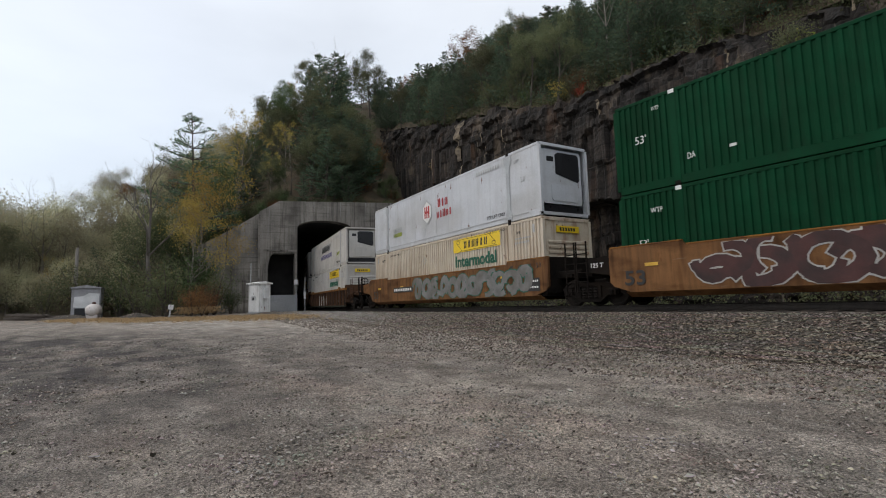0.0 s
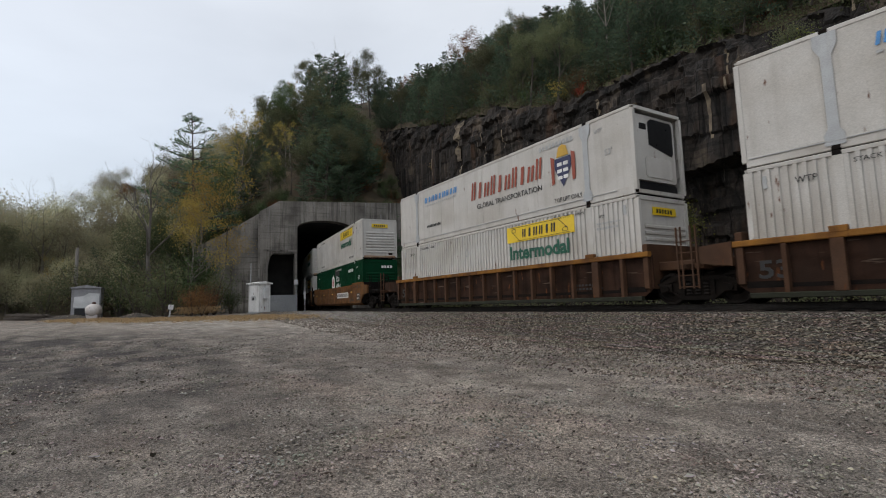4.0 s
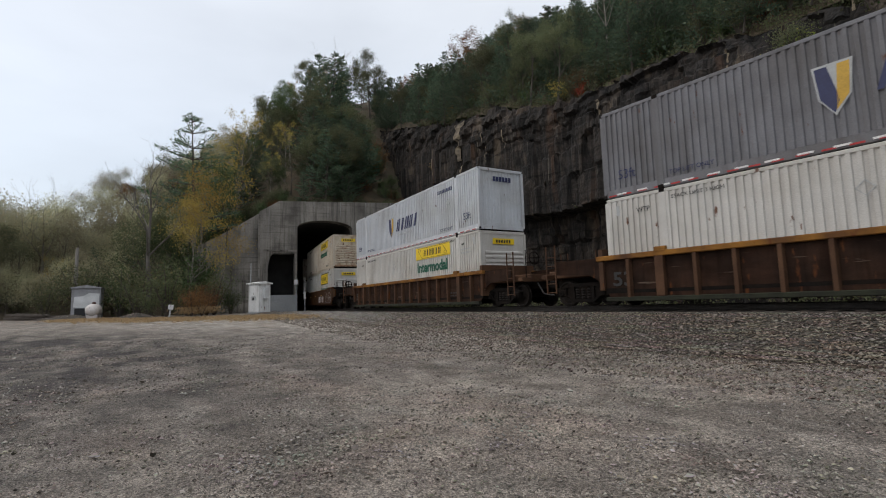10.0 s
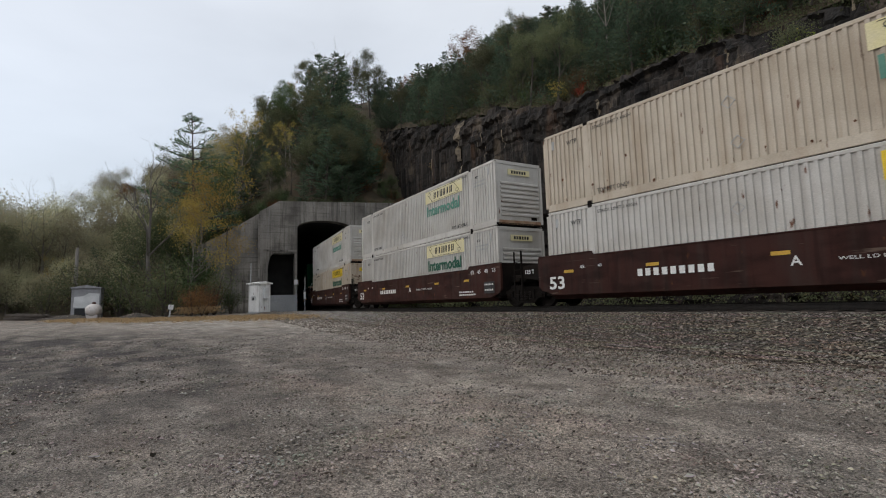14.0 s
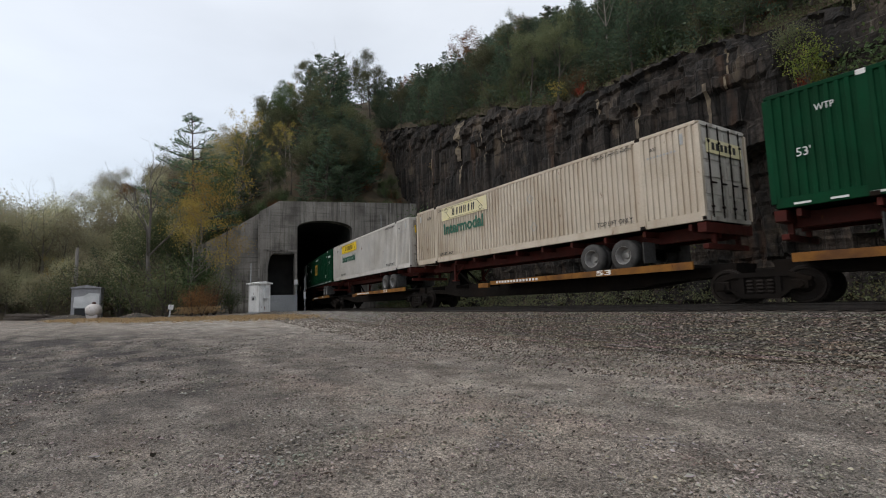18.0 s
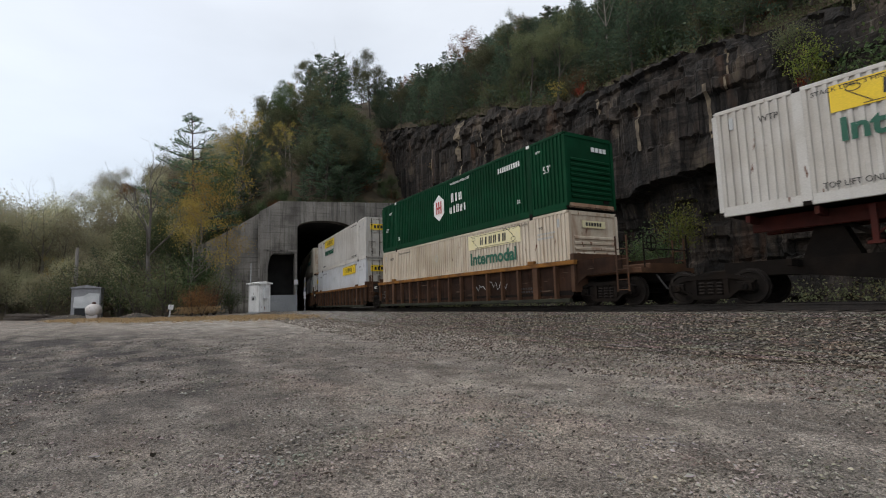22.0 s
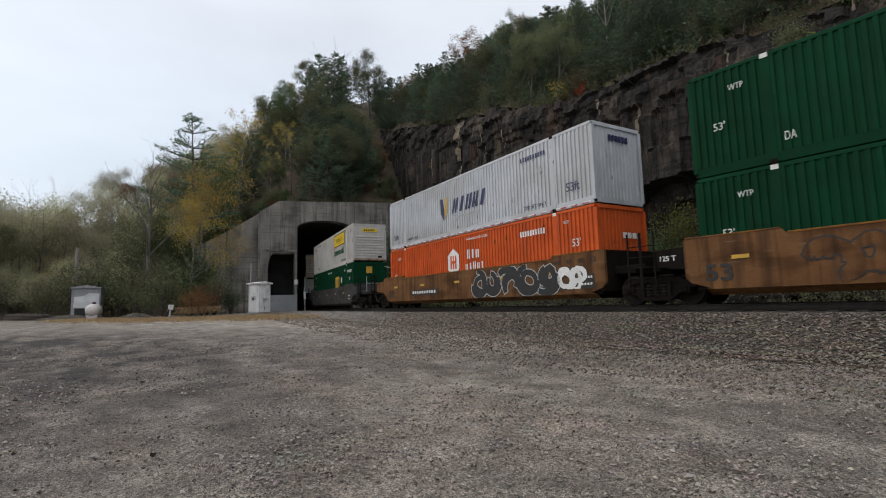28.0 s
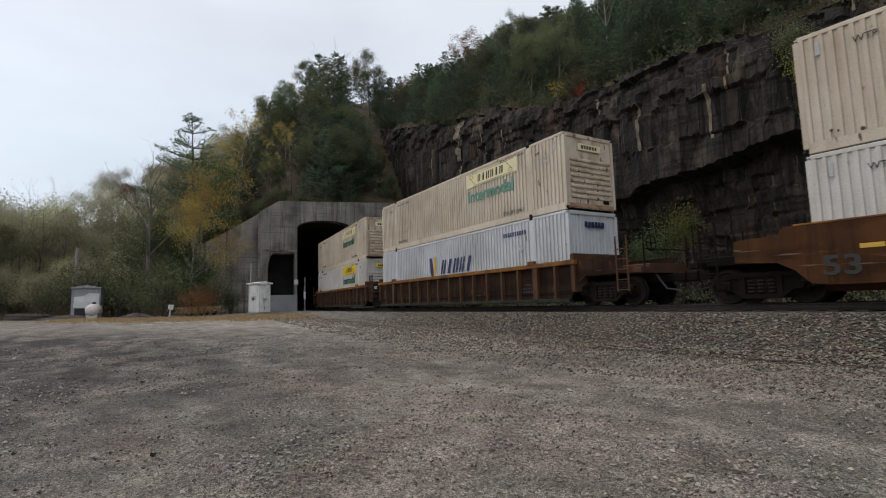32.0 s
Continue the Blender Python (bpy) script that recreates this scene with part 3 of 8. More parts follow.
tagged(new("ballast_bed", b.mesh("ballast_bed", M["bed"], True)), "grey crushed-stone ballast shoulder of the railway track", "ballast", kind="structure")
for side in (-1, 1):
    b = Build()
    prof = [(-0.07, -0.17), (0.07, -0.17), (0.07, -0.155), (0.012, -0.13), (0.012, -0.045), (0.037, -0.035), (0.037, -0.006), (0.028, 0.0), (-0.028, 0.0), (-0.037, -0.006), (-0.037, -0.035), (-0.012, -0.045), (-0.012, -0.13), (-0.07, -0.155)]
    ru = np.arange(-260, 151, 2.0)
    n = len(prof)
    for u in ru:
        b.v += [tuple(at(u, side * 0.755 + l, z)) for l, z in prof]
    for i in range(len(ru) - 1):
        for j in range(n):
            b.f.append((i * n + j, i * n + (j + 1) % n, (i + 1) * n + (j + 1) % n, (i + 1) * n + j))
    me = b.mesh("rail", M["rail"])
    fix_normals(me)
    tagged(new("rail", me), "dull brown steel running rail on tie plates", "rail", "running rails", "structure")
b = Build()
for i in range(-110, 130):
    u = i * 0.53
    h = heading(u)
    p = at(u, 0, 0)
    b.box(-0.115, 0.115, -1.3, 1.3, -0.33, -0.172, pose(p.x, p.y, 0, 0, 0, math.degrees(h)))
tagged(new("railway_ties", b.mesh("railway_ties", M["tie"])), "dark creosoted wooden ties under the rails", "ties", kind="stuff")

# ---- cliff ----
def cliff_top(u):
    z = float(np.interp(u, [-75, -50, -33, -20, -12, -5, 0, 6, 10, 13, 20, 40, 120], [31, 27, 22.0, 18.3, 16.7, 14.8, 13.7, 13.4, 13.2, 12.5, 12.5, 14, 16]))
    return z + 0.5 * noise.noise(Vector((u * 0.35, 7, 0))) + 0.35 * noise.noise(Vector((u * 1.3, 3, 0)))


CLIFF = 10.6


def ledge(u):
    return float(np.interp(u, [-40, -12, -4, 3, 12, 40], [7.6, 7.0, 6.3, 6.2, 7.4, 8])) + 0.25 * noise.noise(Vector((u * 0.5, 1, 0)))


def cell(a, b, c=0):
    return noise.cell(Vector((a + 0.5, b + 0.5, c)))


def cliff_lat(u, z):
    """Face of the rock cut: upright joints, thin beds at the rim, an undercut ledge."""
    top = cliff_top(u)
    jz = z + 0.4 * noise.noise(Vector((u * 0.13, z * 0.1, 2)))
    rim = top - z < 2.8
    bed = math.floor(jz / (0.62 if rim else 4.3))
    wide = 0.55 + 1.1 * abs(cell(bed, 3))
    col = math.floor((u + 1.7 * cell(bed, 9)) / wide)
    o = (0.26 if rim else 0.20) * cell(col, bed, 1) + (0.20 * cell(bed, 0, 5) if rim else 0.04 * cell(math.floor(jz / 1.35), 2, 7))
    o += 0.11 * cell(math.floor(u / 0.42), math.floor(jz / 2.1), 4)
    o += 0.7 * noise.noise(Vector((u * 0.11, z * 0.05, 8))) + 0.16 * noise.noise(Vector((u * 1.4, z * 0.25, 3)))
    if z < ledge(u):
        o += 1.5 + 0.06 * (ledge(u) - z) + 0.22 * cell(math.floor(u / 1.4), math.floor(jz / 0.7), 6)
    o += -0.45 * max(0, 2.2 - z)
    if top - z < 1.2:
        o += 0.3 * (1.2 - (top - z))
    return CLIFF + o


b = Build()
cu = np.concatenate([np.arange(-75, -56, 0.8), np.arange(-56, 24, 0.17), np.arange(26, 34, 0.5), np.arange(34, 120, 1.2)])
NZ = 92
for u in cu:
    top = cliff_top(u)
    for j in range(NZ + 1):
        z = -1.6 + (top + 1.6) * j / NZ
        b.v.append(tuple(at(u, cliff_lat(u, z), z)))
for i in range(len(cu) - 1):
    for j in range(NZ):
        a = i * (NZ + 1) + j
        b.f.append((a, a + NZ + 1, a + NZ + 2, a + 1))
tagged(new("rock_cliff", b.mesh("rock_cliff", M["rock"])), "dark brown blasted sandstone cut with beds, joints and a ledge", "cliff", kind="structure")

# pale mineral streaks down the face
for u0, z1, z0, w in ((-17.3, 17.6, 13.6, 1.25), (-16.6, 13.4, 11.2, 0.5), (-24.0, 15.6, 13.4, 0.3), (4.6, 11.4, 8.6, 0.28), (-12.0, 14.8, 12.2, 0.2), (-9.0, 14.0, 12.6, 0.16), (8.8, 11.0, 8.2, 0.22), (9.8, 12.6, 10.4, 0.2), (1.2, 13.0, 12.0, 0.25), (15.2, 13.6, 12.0, 0.18)):
    b = Build()
    n = 14
    for i in range(n + 1):
        z = z1 + (z0 - z1) * i / n
        for e in (-1, 1):
            uu = u0 + e * w * (0.5 + 0.45 * noise.noise(Vector((z * 2.6, e * 5, u0)))) * (1 - 0.4 * i / n)
            b.v.append(tuple(at(uu, min(cliff_lat(uu, z), cliff_lat(u0, z)) - 0.02, z)))
    b.f = [(2 * i, 2 * i + 1, 2 * i + 3, 2 * i + 2) for i in range(n)]
    tagged(new("mineral_streak", b.mesh("mineral_streak", M["bleached"])), "pale mineral streak on the dark rock face", "streak", "mineral streaks", "structure")

# ---- wooded hill over the tunnel ----
PORTAL = -29.0


def over_z(u, lat):
    """Ground over the tunnel, behind the portal."""
    d = PORTAL - 1.5 - u
    left = float(np.interp(lat, [-75, -40, -24, -13, -9.6, -6.6, -4.5, 3, CLIFF + 3], [0.2, 0.6, 2.2, 5.3, 7.3, 9.3, 10.7, 10.7, 10.6]))
    if lat < -13:
        left = -0.6 + (left + 0.6) * smooth(d / 22)
    return left + 0.27 * min(d, 28) * smooth((lat + 8) / 9) + (0.55 * min(d, 45) * smooth((lat + 60) / 50) + 0.15 * max(0, min(d - 45, 120)) * smooth((lat + 60) / 60)) + 0.5 * smooth(d / 4) * noise.noise(Vector((u * 0.09, lat * 0.09, 11)))


def back_z(u, lat):
    """Slope above the cliff."""
    return cliff_top(u) + 0.2 + 0.565 * min(lat - CLIFF, 30) + 0.2 * max(0, min(lat - CLIFF - 30, 120)) + 0.8 * noise.noise(Vector((u * 0.09, lat * 0.09, 11)))


def hill_z(u, lat):
    if lat > CLIFF:
        return max(back_z(u, lat), over_z(u, lat)) if u < PORTAL - 1.5 else back_z(u, lat)
    return over_z(u, lat)


def slope_at(x, y):
    """Height of the hill under a place in the world."""
    i = int(np.argmin((_x - x) ** 2 + (_y - y) ** 2))
    return hill_z(float(_u[i]), -(x - _x[i]) * math.sin(_h[i]) + (y - _y[i]) * math.cos(_h[i]))


b = Build()
hu = list(np.arange(-130, 130, 3.0)) + [130]
hl = [CLIFF + 0.9, CLIFF + 2, CLIFF + 4, CLIFF + 7, CLIFF + 11] + list(np.arange(CLIFF + 16, 240, 9))
for u in hu:
    for l in hl:
        b.v.append(tuple(at(u, l, hill_z(u, l) - (0.5 if l < CLIFF + 1 else 0))))
n = len(hl)
for i in range(len(hu) - 1):
    for j in range(n - 1):
        b.f.append((i * n + j, (i + 1) * n + j, (i + 1) * n + j + 1, i * n + j + 1))
k0 = len(b.v)
gu = [PORTAL - 1.3 - d for d in (0, 1, 2.5, 4.5, 7, 10, 14, 19, 25, 32, 40, 50, 62, 76, 92, 110, 140, 180, 240, 330, 460, 620)]
gl = list(np.arange(-75, -20, 6)) + list(np.arange(-20, 10, 1.5)) + [10, CLIFF + 2.5, 40, 80, 140, 240]
n = len(gl)
for u in gu:
    for l in gl:
        b.v.append(tuple(at(u, l, over_z(u, l) if l < 20 else min(over_z(u, l), back_z(max(u, -130), l) - 1.5) if u > -130 else back_z(-130, l))))
for i in range(len(gu) - 1):
    for j in range(n - 1):
        a = k0 + i * n + j
        b.f.append((a + n, a, a + 1, a + n + 1))
tagged(new("hillside", b.mesh("hillside", M["soil"], True)), "steep wooded hillside covered in leaf litter", "hill", kind="structure")

# ---- tunnel portal ----
HALF, SPRING, CROWN = 2.88, 8.5, 9.32
pm = at(PORTAL, 0, 0)
PM = pose(pm.x, pm.y, 0, 0, 0, math.degrees(heading(PORTAL)))     # x along the track, y to the far side


def arch(n=12):
    return [(HALF * math.cos(math.pi * i / n), SPRING + (CROWN - SPRING) * math.sin(math.pi * i / n)) for i in range(n + 1)]


portal = thing("tunnel_portal", "stained grey concrete railway tunnel portal with wing wall", "tunnel portal", m=PM, kind="structure")
TH = 1.4
ac = arch()
b = Build()
# head wall over the opening in slices, with its sloped top
tops = lambda y: float(np.interp(y, [-6.6, -4.7, 12], [10.0, 11.2, 11.75]))
for i in range(len(ac) - 1):
    (ya, za), (yb, zb) = ac[i + 1], ac[i]
    b.prism([(ya, za), (yb, zb), (yb, tops(yb)), (ya, tops(ya))], -TH, 0, "x")
b.prism([(HALF, -1.5), (12.5, -1.5), (12.5, tops(12.5)), (HALF, tops(HALF))], -TH, 0, "x")
b.prism([(-3.15, -1.5), (-HALF, -1.5), (-HALF, tops(-HALF)), (-3.15, tops(-3.15))], -TH, 0, "x")
DY0, DY1, DZ0, DZ1 = -5.75, -3.15, 1.5, 5.75
b.prism([(DY0, DZ1), (DY1, DZ1), (DY1, tops(DY1)), (-4.7, 11.2), (DY0, tops(DY0))], -TH, 0, "x")
b.prism([(-6.6, -1.5), (DY0, -1.5), (DY0, tops(DY0)), (-6.6, 10.0)], -TH, 0, "x")
da = [(DY0 + 0.6 * (1 - math.cos(math.pi / 2 * i / 6)), 4.0 + (DZ1 - 4.0) * math.sin(math.pi / 2 * i / 6)) for i in range(7)]
b.prism([(DY0, DZ1)] + da, -TH, 0, "x")
part("head_wall", b, M["concrete"], portal)
for yy, z0, z1 in ((-6.05, 1.5, 5.95), (-3.02, 1.5, 5.95)):
    part("recess_jamb", Build().box(0.0, 0.05, yy - 0.13, yy + 0.13, z0, z1, c=0.015), M["concrete"], portal)
part("recess_lintel", Build().box(0.0, 0.06, -6.2, -2.9, 5.95, 6.13, c=0.02), M["concrete"], portal)
for yy in (-1.2, 1.6, 4.4, 7.2, 9.6):
    part("drain_stain", Build().prism([(yy - 0.05, tops(yy) - 0.02), (yy + 0.07, tops(yy) - 0.02), (yy + 0.03, tops(yy) - 1.4 - 0.35 * math.sin(yy * 5)), (yy, tops(yy) - 1.3)], 0.003, 0.006, "x"), M["lime_run"], portal, "pale lime run on the concrete")
part("conduit", Build().tube((0.05, 6.1, 6.5), (0.05, 6.1, 10.2), 0.035, 6), M["palegrey"], portal)
b = Build()
b.box(-TH - 0.02, 0.12, DY0 - 0.6, -HALF, -1.5, DZ0, c=0.03)
part("plinth", b, M["newcrete"], portal, "paler patched concrete base of the side recess")
b = Build()
b.prism([(-13.6, -1.5), (-6.62, -1.5), (-6.62, 9.85), (-9.6, 7.9), (-13.6, 5.6)], -TH - 0.6, -0.25, "x")
part("wing_wall", b, M["concrete"], portal)
b = Build()
b.box(-TH - 0.7, -0.15, -13.6, -6.64, -1.5, 3.1, c=0.04)
part("lower_wall", b, M["concrete"], portal)
b = Build()
for y in (-6.6, -13.0, 6.8):
    b.box(0.0, 0.06, y - 0.09, y + 0.09, 3.2 if y < -6 else 0, tops(y) - 0.3 if y > -7 else 6.3)
part("pilaster", b, M["concrete"], portal)
# side recess behind the small opening
b = Build()
b.box(-4.2, -TH, DY0 - 0.4, DY1 + 0.25, DZ0 - 0.3, DZ1 + 0.4)
me = b.mesh("recess", M["lining"])
bm = bmesh.new(); bm.from_mesh(me)
bmesh.ops.delete(bm, geom=[f for f in bm.faces if f.normal.x > 0.9], context="FACES")
bm.to_mesh(me); bm.free()
part("recess", me, None, portal)
# lining of the bore
b = Build()
bore = [(-HALF, -0.6)] + ac[::-1] + [(HALF, -0.6)]
lu = [PORTAL - TH + 0.01] + list(np.arange(PORTAL - 4, -700, -6.0))
n = len(bore)
for u in lu:
    b.v += [tuple(at(u, l, z)) for l, z in bore]
for i in range(len(lu) - 1):
    for j in range(n):
        q = (j + 1) % n
        b.f.append((i * n + j, i * n + q, (i + 1) * n + q, (i + 1) * n + j))
b.f.append(tuple((len(lu) - 1) * n + j for j in range(n)))
tagged(new("tunnel_lining", b.mesh("tunnel_lining", M["lining"])), "dark sooty lining inside the tunnel bore", "tunnel", kind="structure")
# ---- vegetation ----
def leaf_mat(name, c1, c2, c3, dead=0.0):
    mat = bpy.data.materials.new(name)
    mat.use_nodes = True
    N, K = mat.node_tree.nodes, mat.node_tree.links
    b = N["Principled BSDF"]
    b.inputs["Roughness"].default_value, b.inputs["Specular IOR Level"].default_value = 0.65, 0.25
    geo, info = N.new("ShaderNodeNewGeometry"), N.new("ShaderNodeObjectInfo")
    r = N.new("ShaderNodeValToRGB")
    r.color_ramp.elements[0].color, r.color_ramp.elements[1].color = (*c1, 1), (*c2, 1)
    e = r.color_ramp.elements.new(0.82)
    e.color = (*[(p + q) / 2 for p, q in zip(c1, c2)], 1)
    r.color_ramp.elements[-1].color = (*c3, 1)
    K.new(geo.outputs["Random Per Island"], r.inputs[0])
    hv = N.new("ShaderNodeHueSaturation")
    mr = N.new("ShaderNodeMapRange")
    mr.inputs[3].default_value, mr.inputs[4].default_value = 0.65, 1.35
    K.new(info.outputs["Random"], mr.inputs[0])
    K.new(mr.outputs[0], hv.inputs["Value"])
    mh = N.new("ShaderNodeMapRange")
    mh.inputs[3].default_value, mh.inputs[4].default_value = 0.485, 0.515
    K.new(info.outputs["Random"], mh.inputs[0])
    K.new(mh.outputs[0], hv.inputs["Hue"])
    K.new(r.outputs[0], hv.inputs["Color"])
    K.new(hv.outputs[0], b.inputs["Base Color"])
    tr, mx = N.new("ShaderNodeBsdfTranslucent"), N.new("ShaderNodeMixShader")
    mx.inputs[0].default_value = 0.4
    K.new(hv.outputs[0], tr.inputs["Color"])
    K.new(b.outputs[0], mx.inputs[1])
    K.new(tr.outputs[0], mx.inputs[2])
    K.new(mx.outputs[0], N["Material Output"].inputs["Surface"])
    return mat


M.update({
    # greens shifted bluer: the slope's haze is put into the needle colour
    "needle": leaf_mat("pine_needles", (0.068, 0.105, 0.068), (0.103, 0.148, 0.090), (0.15, 0.16, 0.088)),
    "olive": leaf_mat("olive_leaves", (0.095, 0.108, 0.056), (0.135, 0.142, 0.070), (0.18, 0.15, 0.075)),
    "fresh": leaf_mat("green_leaves", (0.062, 0.096, 0.040), (0.095, 0.13, 0.050), (0.13, 0.15, 0.056)),
    "gold_leaf": leaf_mat("golden_leaves", (0.36, 0.26, 0.065), (0.46, 0.34, 0.085), (0.26, 0.23, 0.07)),
    "rust_leaf": leaf_mat("russet_leaves", (0.17, 0.085, 0.04), (0.25, 0.12, 0.05), (0.14, 0.09, 0.045)),
    "red_leaf": leaf_mat("red_leaves", (0.30, 0.03, 0.015), (0.42, 0.06, 0.025), (0.25, 0.06, 0.02)),
    # autumn leaves of the far woods; distance haze is put into these pale tones
    "hazy": leaf_mat("hazed_autumn_leaves", (0.30, 0.29, 0.19), (0.38, 0.35, 0.215), (0.45, 0.37, 0.21)),
    "lime_leaf": leaf_mat("yellow_green_leaves", (0.13, 0.16, 0.035), (0.21, 0.23, 0.045), (0.32, 0.29, 0.06)),
    "straw": leaf_mat("dry_grass", (0.40, 0.29, 0.15), (0.52, 0.39, 0.22), (0.30, 0.21, 0.11)),
    "bark": surface("grey_bark", (0.10, 0.085, 0.07), (0.05, 0.042, 0.036), 2.0, 0.9, 0.5, fine=16, stretch=(1, 1, 0.3)),
    "twig_bark": surface("weathered_bark", (0.15, 0.135, 0.12), (0.085, 0.075, 0.067), 2.0, 0.9, 0.4, fine=16, stretch=(1, 1, 0.3)),
    "pale_bark": surface("pale_bark", (0.24, 0.22, 0.19), (0.13, 0.115, 0.10), 2.0, 0.9, 0.4, fine=16, stretch=(1, 1, 0.3)),
})


def leaves(name, mat, pts, rng, length, width, droop=None):
    """Quads at pts, turned at random; droop gives directions to follow."""
    n = len(pts)
    pts = np.asarray(pts)
    d = rng.normal(size=(n, 3))
    if droop is not None:
        d = d * 0.45 + np.asarray(droop)
    d /= np.linalg.norm(d, axis=1)[:, None]
    s = np.cross(d, rng.normal(size=(n, 3)))
    s /= np.linalg.norm(s, axis=1)[:, None] + 1e-9
    ln = (length * rng.uniform(0.6, 1.3, n))[:, None]
    wd = (width * rng.uniform(0.6, 1.3, n))[:, None]
    v = np.stack([pts - d * ln / 2, pts + s * wd / 2, pts + d * ln / 2, pts - s * wd / 2], 1).reshape(-1, 3)
    me = bpy.data.meshes.new(name)
    f = np.arange(4 * n).reshape(-1, 4)
    me.from_pydata(v.tolist(), [], f.tolist())
    me.materials.append(M[mat])
    me.update()
    return me


def pine_parts(seed, h=10.0, mat="needle", sparse=1.0, wide=0.3, low=0.22, fine=0.42, tuft=6, gap=1.0):
    """A pine: whorls of limbs that carry flat sprays of needles, with gaps between the tiers."""
    rng = np.random.default_rng(seed)
    b = Build()
    lean = rng.normal(size=2) * 0.02
    axis = lambda z: Vector((lean[0] * z + 0.12 * math.sin(z * 0.7 + seed), lean[1] * z + 0.1 * math.cos(z * 0.6 + seed), z))
    for i in range(6):
        z0, z1 = h * i / 6, h * (i + 1) / 6
        b.tube(axis(z0), axis(z1), 0.016 * h * (1 - i / 6.4), 6, 0.016 * h * (1 - (i + 1) / 6.4), False)
    pts, dirs = [], []
    z = low * h
    while z < h * 0.985:
        t = (z / h - low) / (1 - low)
        r = wide * h * (1 - t) ** 0.8 * (0.6 + 0.4 * min(1, t * 4)) + 0.22
        n = int(rng.integers(4, 7))
        a0 = rng.uniform(0, 2 * math.pi)
        for k in range(n):
            if rng.random() > sparse:
                continue
            a = a0 + 2 * math.pi * k / n + rng.normal() * 0.28
            L = r * rng.uniform(0.55, 1.2)
            rad, tan = Vector((math.cos(a), math.sin(a), 0)), Vector((-math.sin(a), math.cos(a), 0))
            rise, bend = rng.uniform(-0.06, 0.25) + 0.35 * t, rng.uniform(0.02, 0.14)
            p0 = axis(z + rng.uniform(-0.1, 0.1))
            along_limb = lambda f: p0 + rad * L * f + Vector((0, 0, L * (rise * f + bend * f * f)))
            b.tube(p0, along_limb(0.55), 0.032, 4, 0.02, False)
            b.tube(along_limb(0.55), along_limb(1.0), 0.02, 4, 0.008, False)
            m = max(2, int(L / 0.25))
            for j in range(m):
                f = 0.25 + 0.78 * (j + 0.5) / m
                c = along_limb(f)
                w = 0.08 + 0.24 * L * max(0.12, 1 - abs(f - 0.5) * 1.6)
                for q in range(tuft):
                    side = rng.normal() * 0.6
                    pts.append(tuple(c + tan * side * w + rad * rng.normal() * 0.1 + Vector((0, 0, 0.05 + rng.normal() * 0.05))))
                    e = rad * 0.8 + tan * (0.8 if side > 0 else -0.8) * min(1.0, abs(side) + 0.2) + Vector((0, 0, 0.3))
                    dirs.append(tuple(e))
        z += rng.uniform(0.4, 0.66) * gap * h / 10
    return b.mesh("trunk", M["bark"]), leaves("crown", mat, pts, rng, fine, fine * 0.26, dirs)


def limbs(b, rng, p, d, L, r, depth, tips, up=0.25):
    """Forked limbs; collects the tips."""
    n = 3
    q = p
    for i in range(n):
        d = (d + Vector(rng.normal(size=3) * 0.13) + Vector((0, 0, up * 0.12))).normalized()
        e = q + d * L / n
        b.tube(q, e, r * (1 - 0.22 * i), 5 if depth > 1 else 4, r * (1 - 0.22 * (i + 1)), False)
        q = e
        if depth > 0 and i > 0:
            side = Vector(rng.normal(size=3))
            side = (d * 0.75 + side.normalized() * 0.75 + Vector((0, 0, up * 0.5))).normalized()
            limbs(b, rng, q, side, L * rng.uniform(0.5, 0.75), r * 0.5, depth - 1, tips, up)
    tips.append((q, d))
    if depth > 0:
        side = (d + Vector(rng.normal(size=3)) * 0.4).normalized()
        limbs(b, rng, q, side, L * 0.6, r * 0.42, depth - 1, tips, up)


def broad_parts(seed, h=10.0, mat="olive", leafy=34, bark="bark", spread=0.5, leaf=0.15, low=0.2, puff=0.31):
    rng = np.random.default_rng(seed)
    b = Build()
    tips = []
    q = Vector((0, 0, -0.2))
    d = Vector((0, 0, 1))
    n = 7
    for i in range(n):
        d = (d + Vector((rng.normal() * 0.05, rng.normal() * 0.05, 0.1))).normalized()
        e = q + d * h * 0.86 / n
        r0 = 0.017 * h * (1 - i / (n + 0.5))
        b.tube(q, e, r0, 7, 0.017 * h * (1 - (i + 1) / (n + 0.5)), False)
        q = e
        if i / n >= low - 0.05:
            for k in range(2):
                a = rng.uniform(0, 2 * math.pi)
                s = Vector((math.cos(a) * spread * 1.6, math.sin(a) * spread * 1.6, rng.uniform(0.5, 1.1))).normalized()
                limbs(b, rng, q, s, h * 0.26 * (1.15 - 0.6 * i / n), r0 * 0.5, 2, tips)
    tips.append((q, d))
    pts = []
    for p, _ in tips:
        for k in range(int(leafy * rng.uniform(0.4, 1.5))):
            pts.append(tuple(p + Vector(rng.normal(size=3) * (puff if leafy > 20 else 0.2))))
    return b.mesh("trunk", M[bark]), (leaves("crown", mat, pts, rng, leaf, leaf * 0.7) if leafy else None)


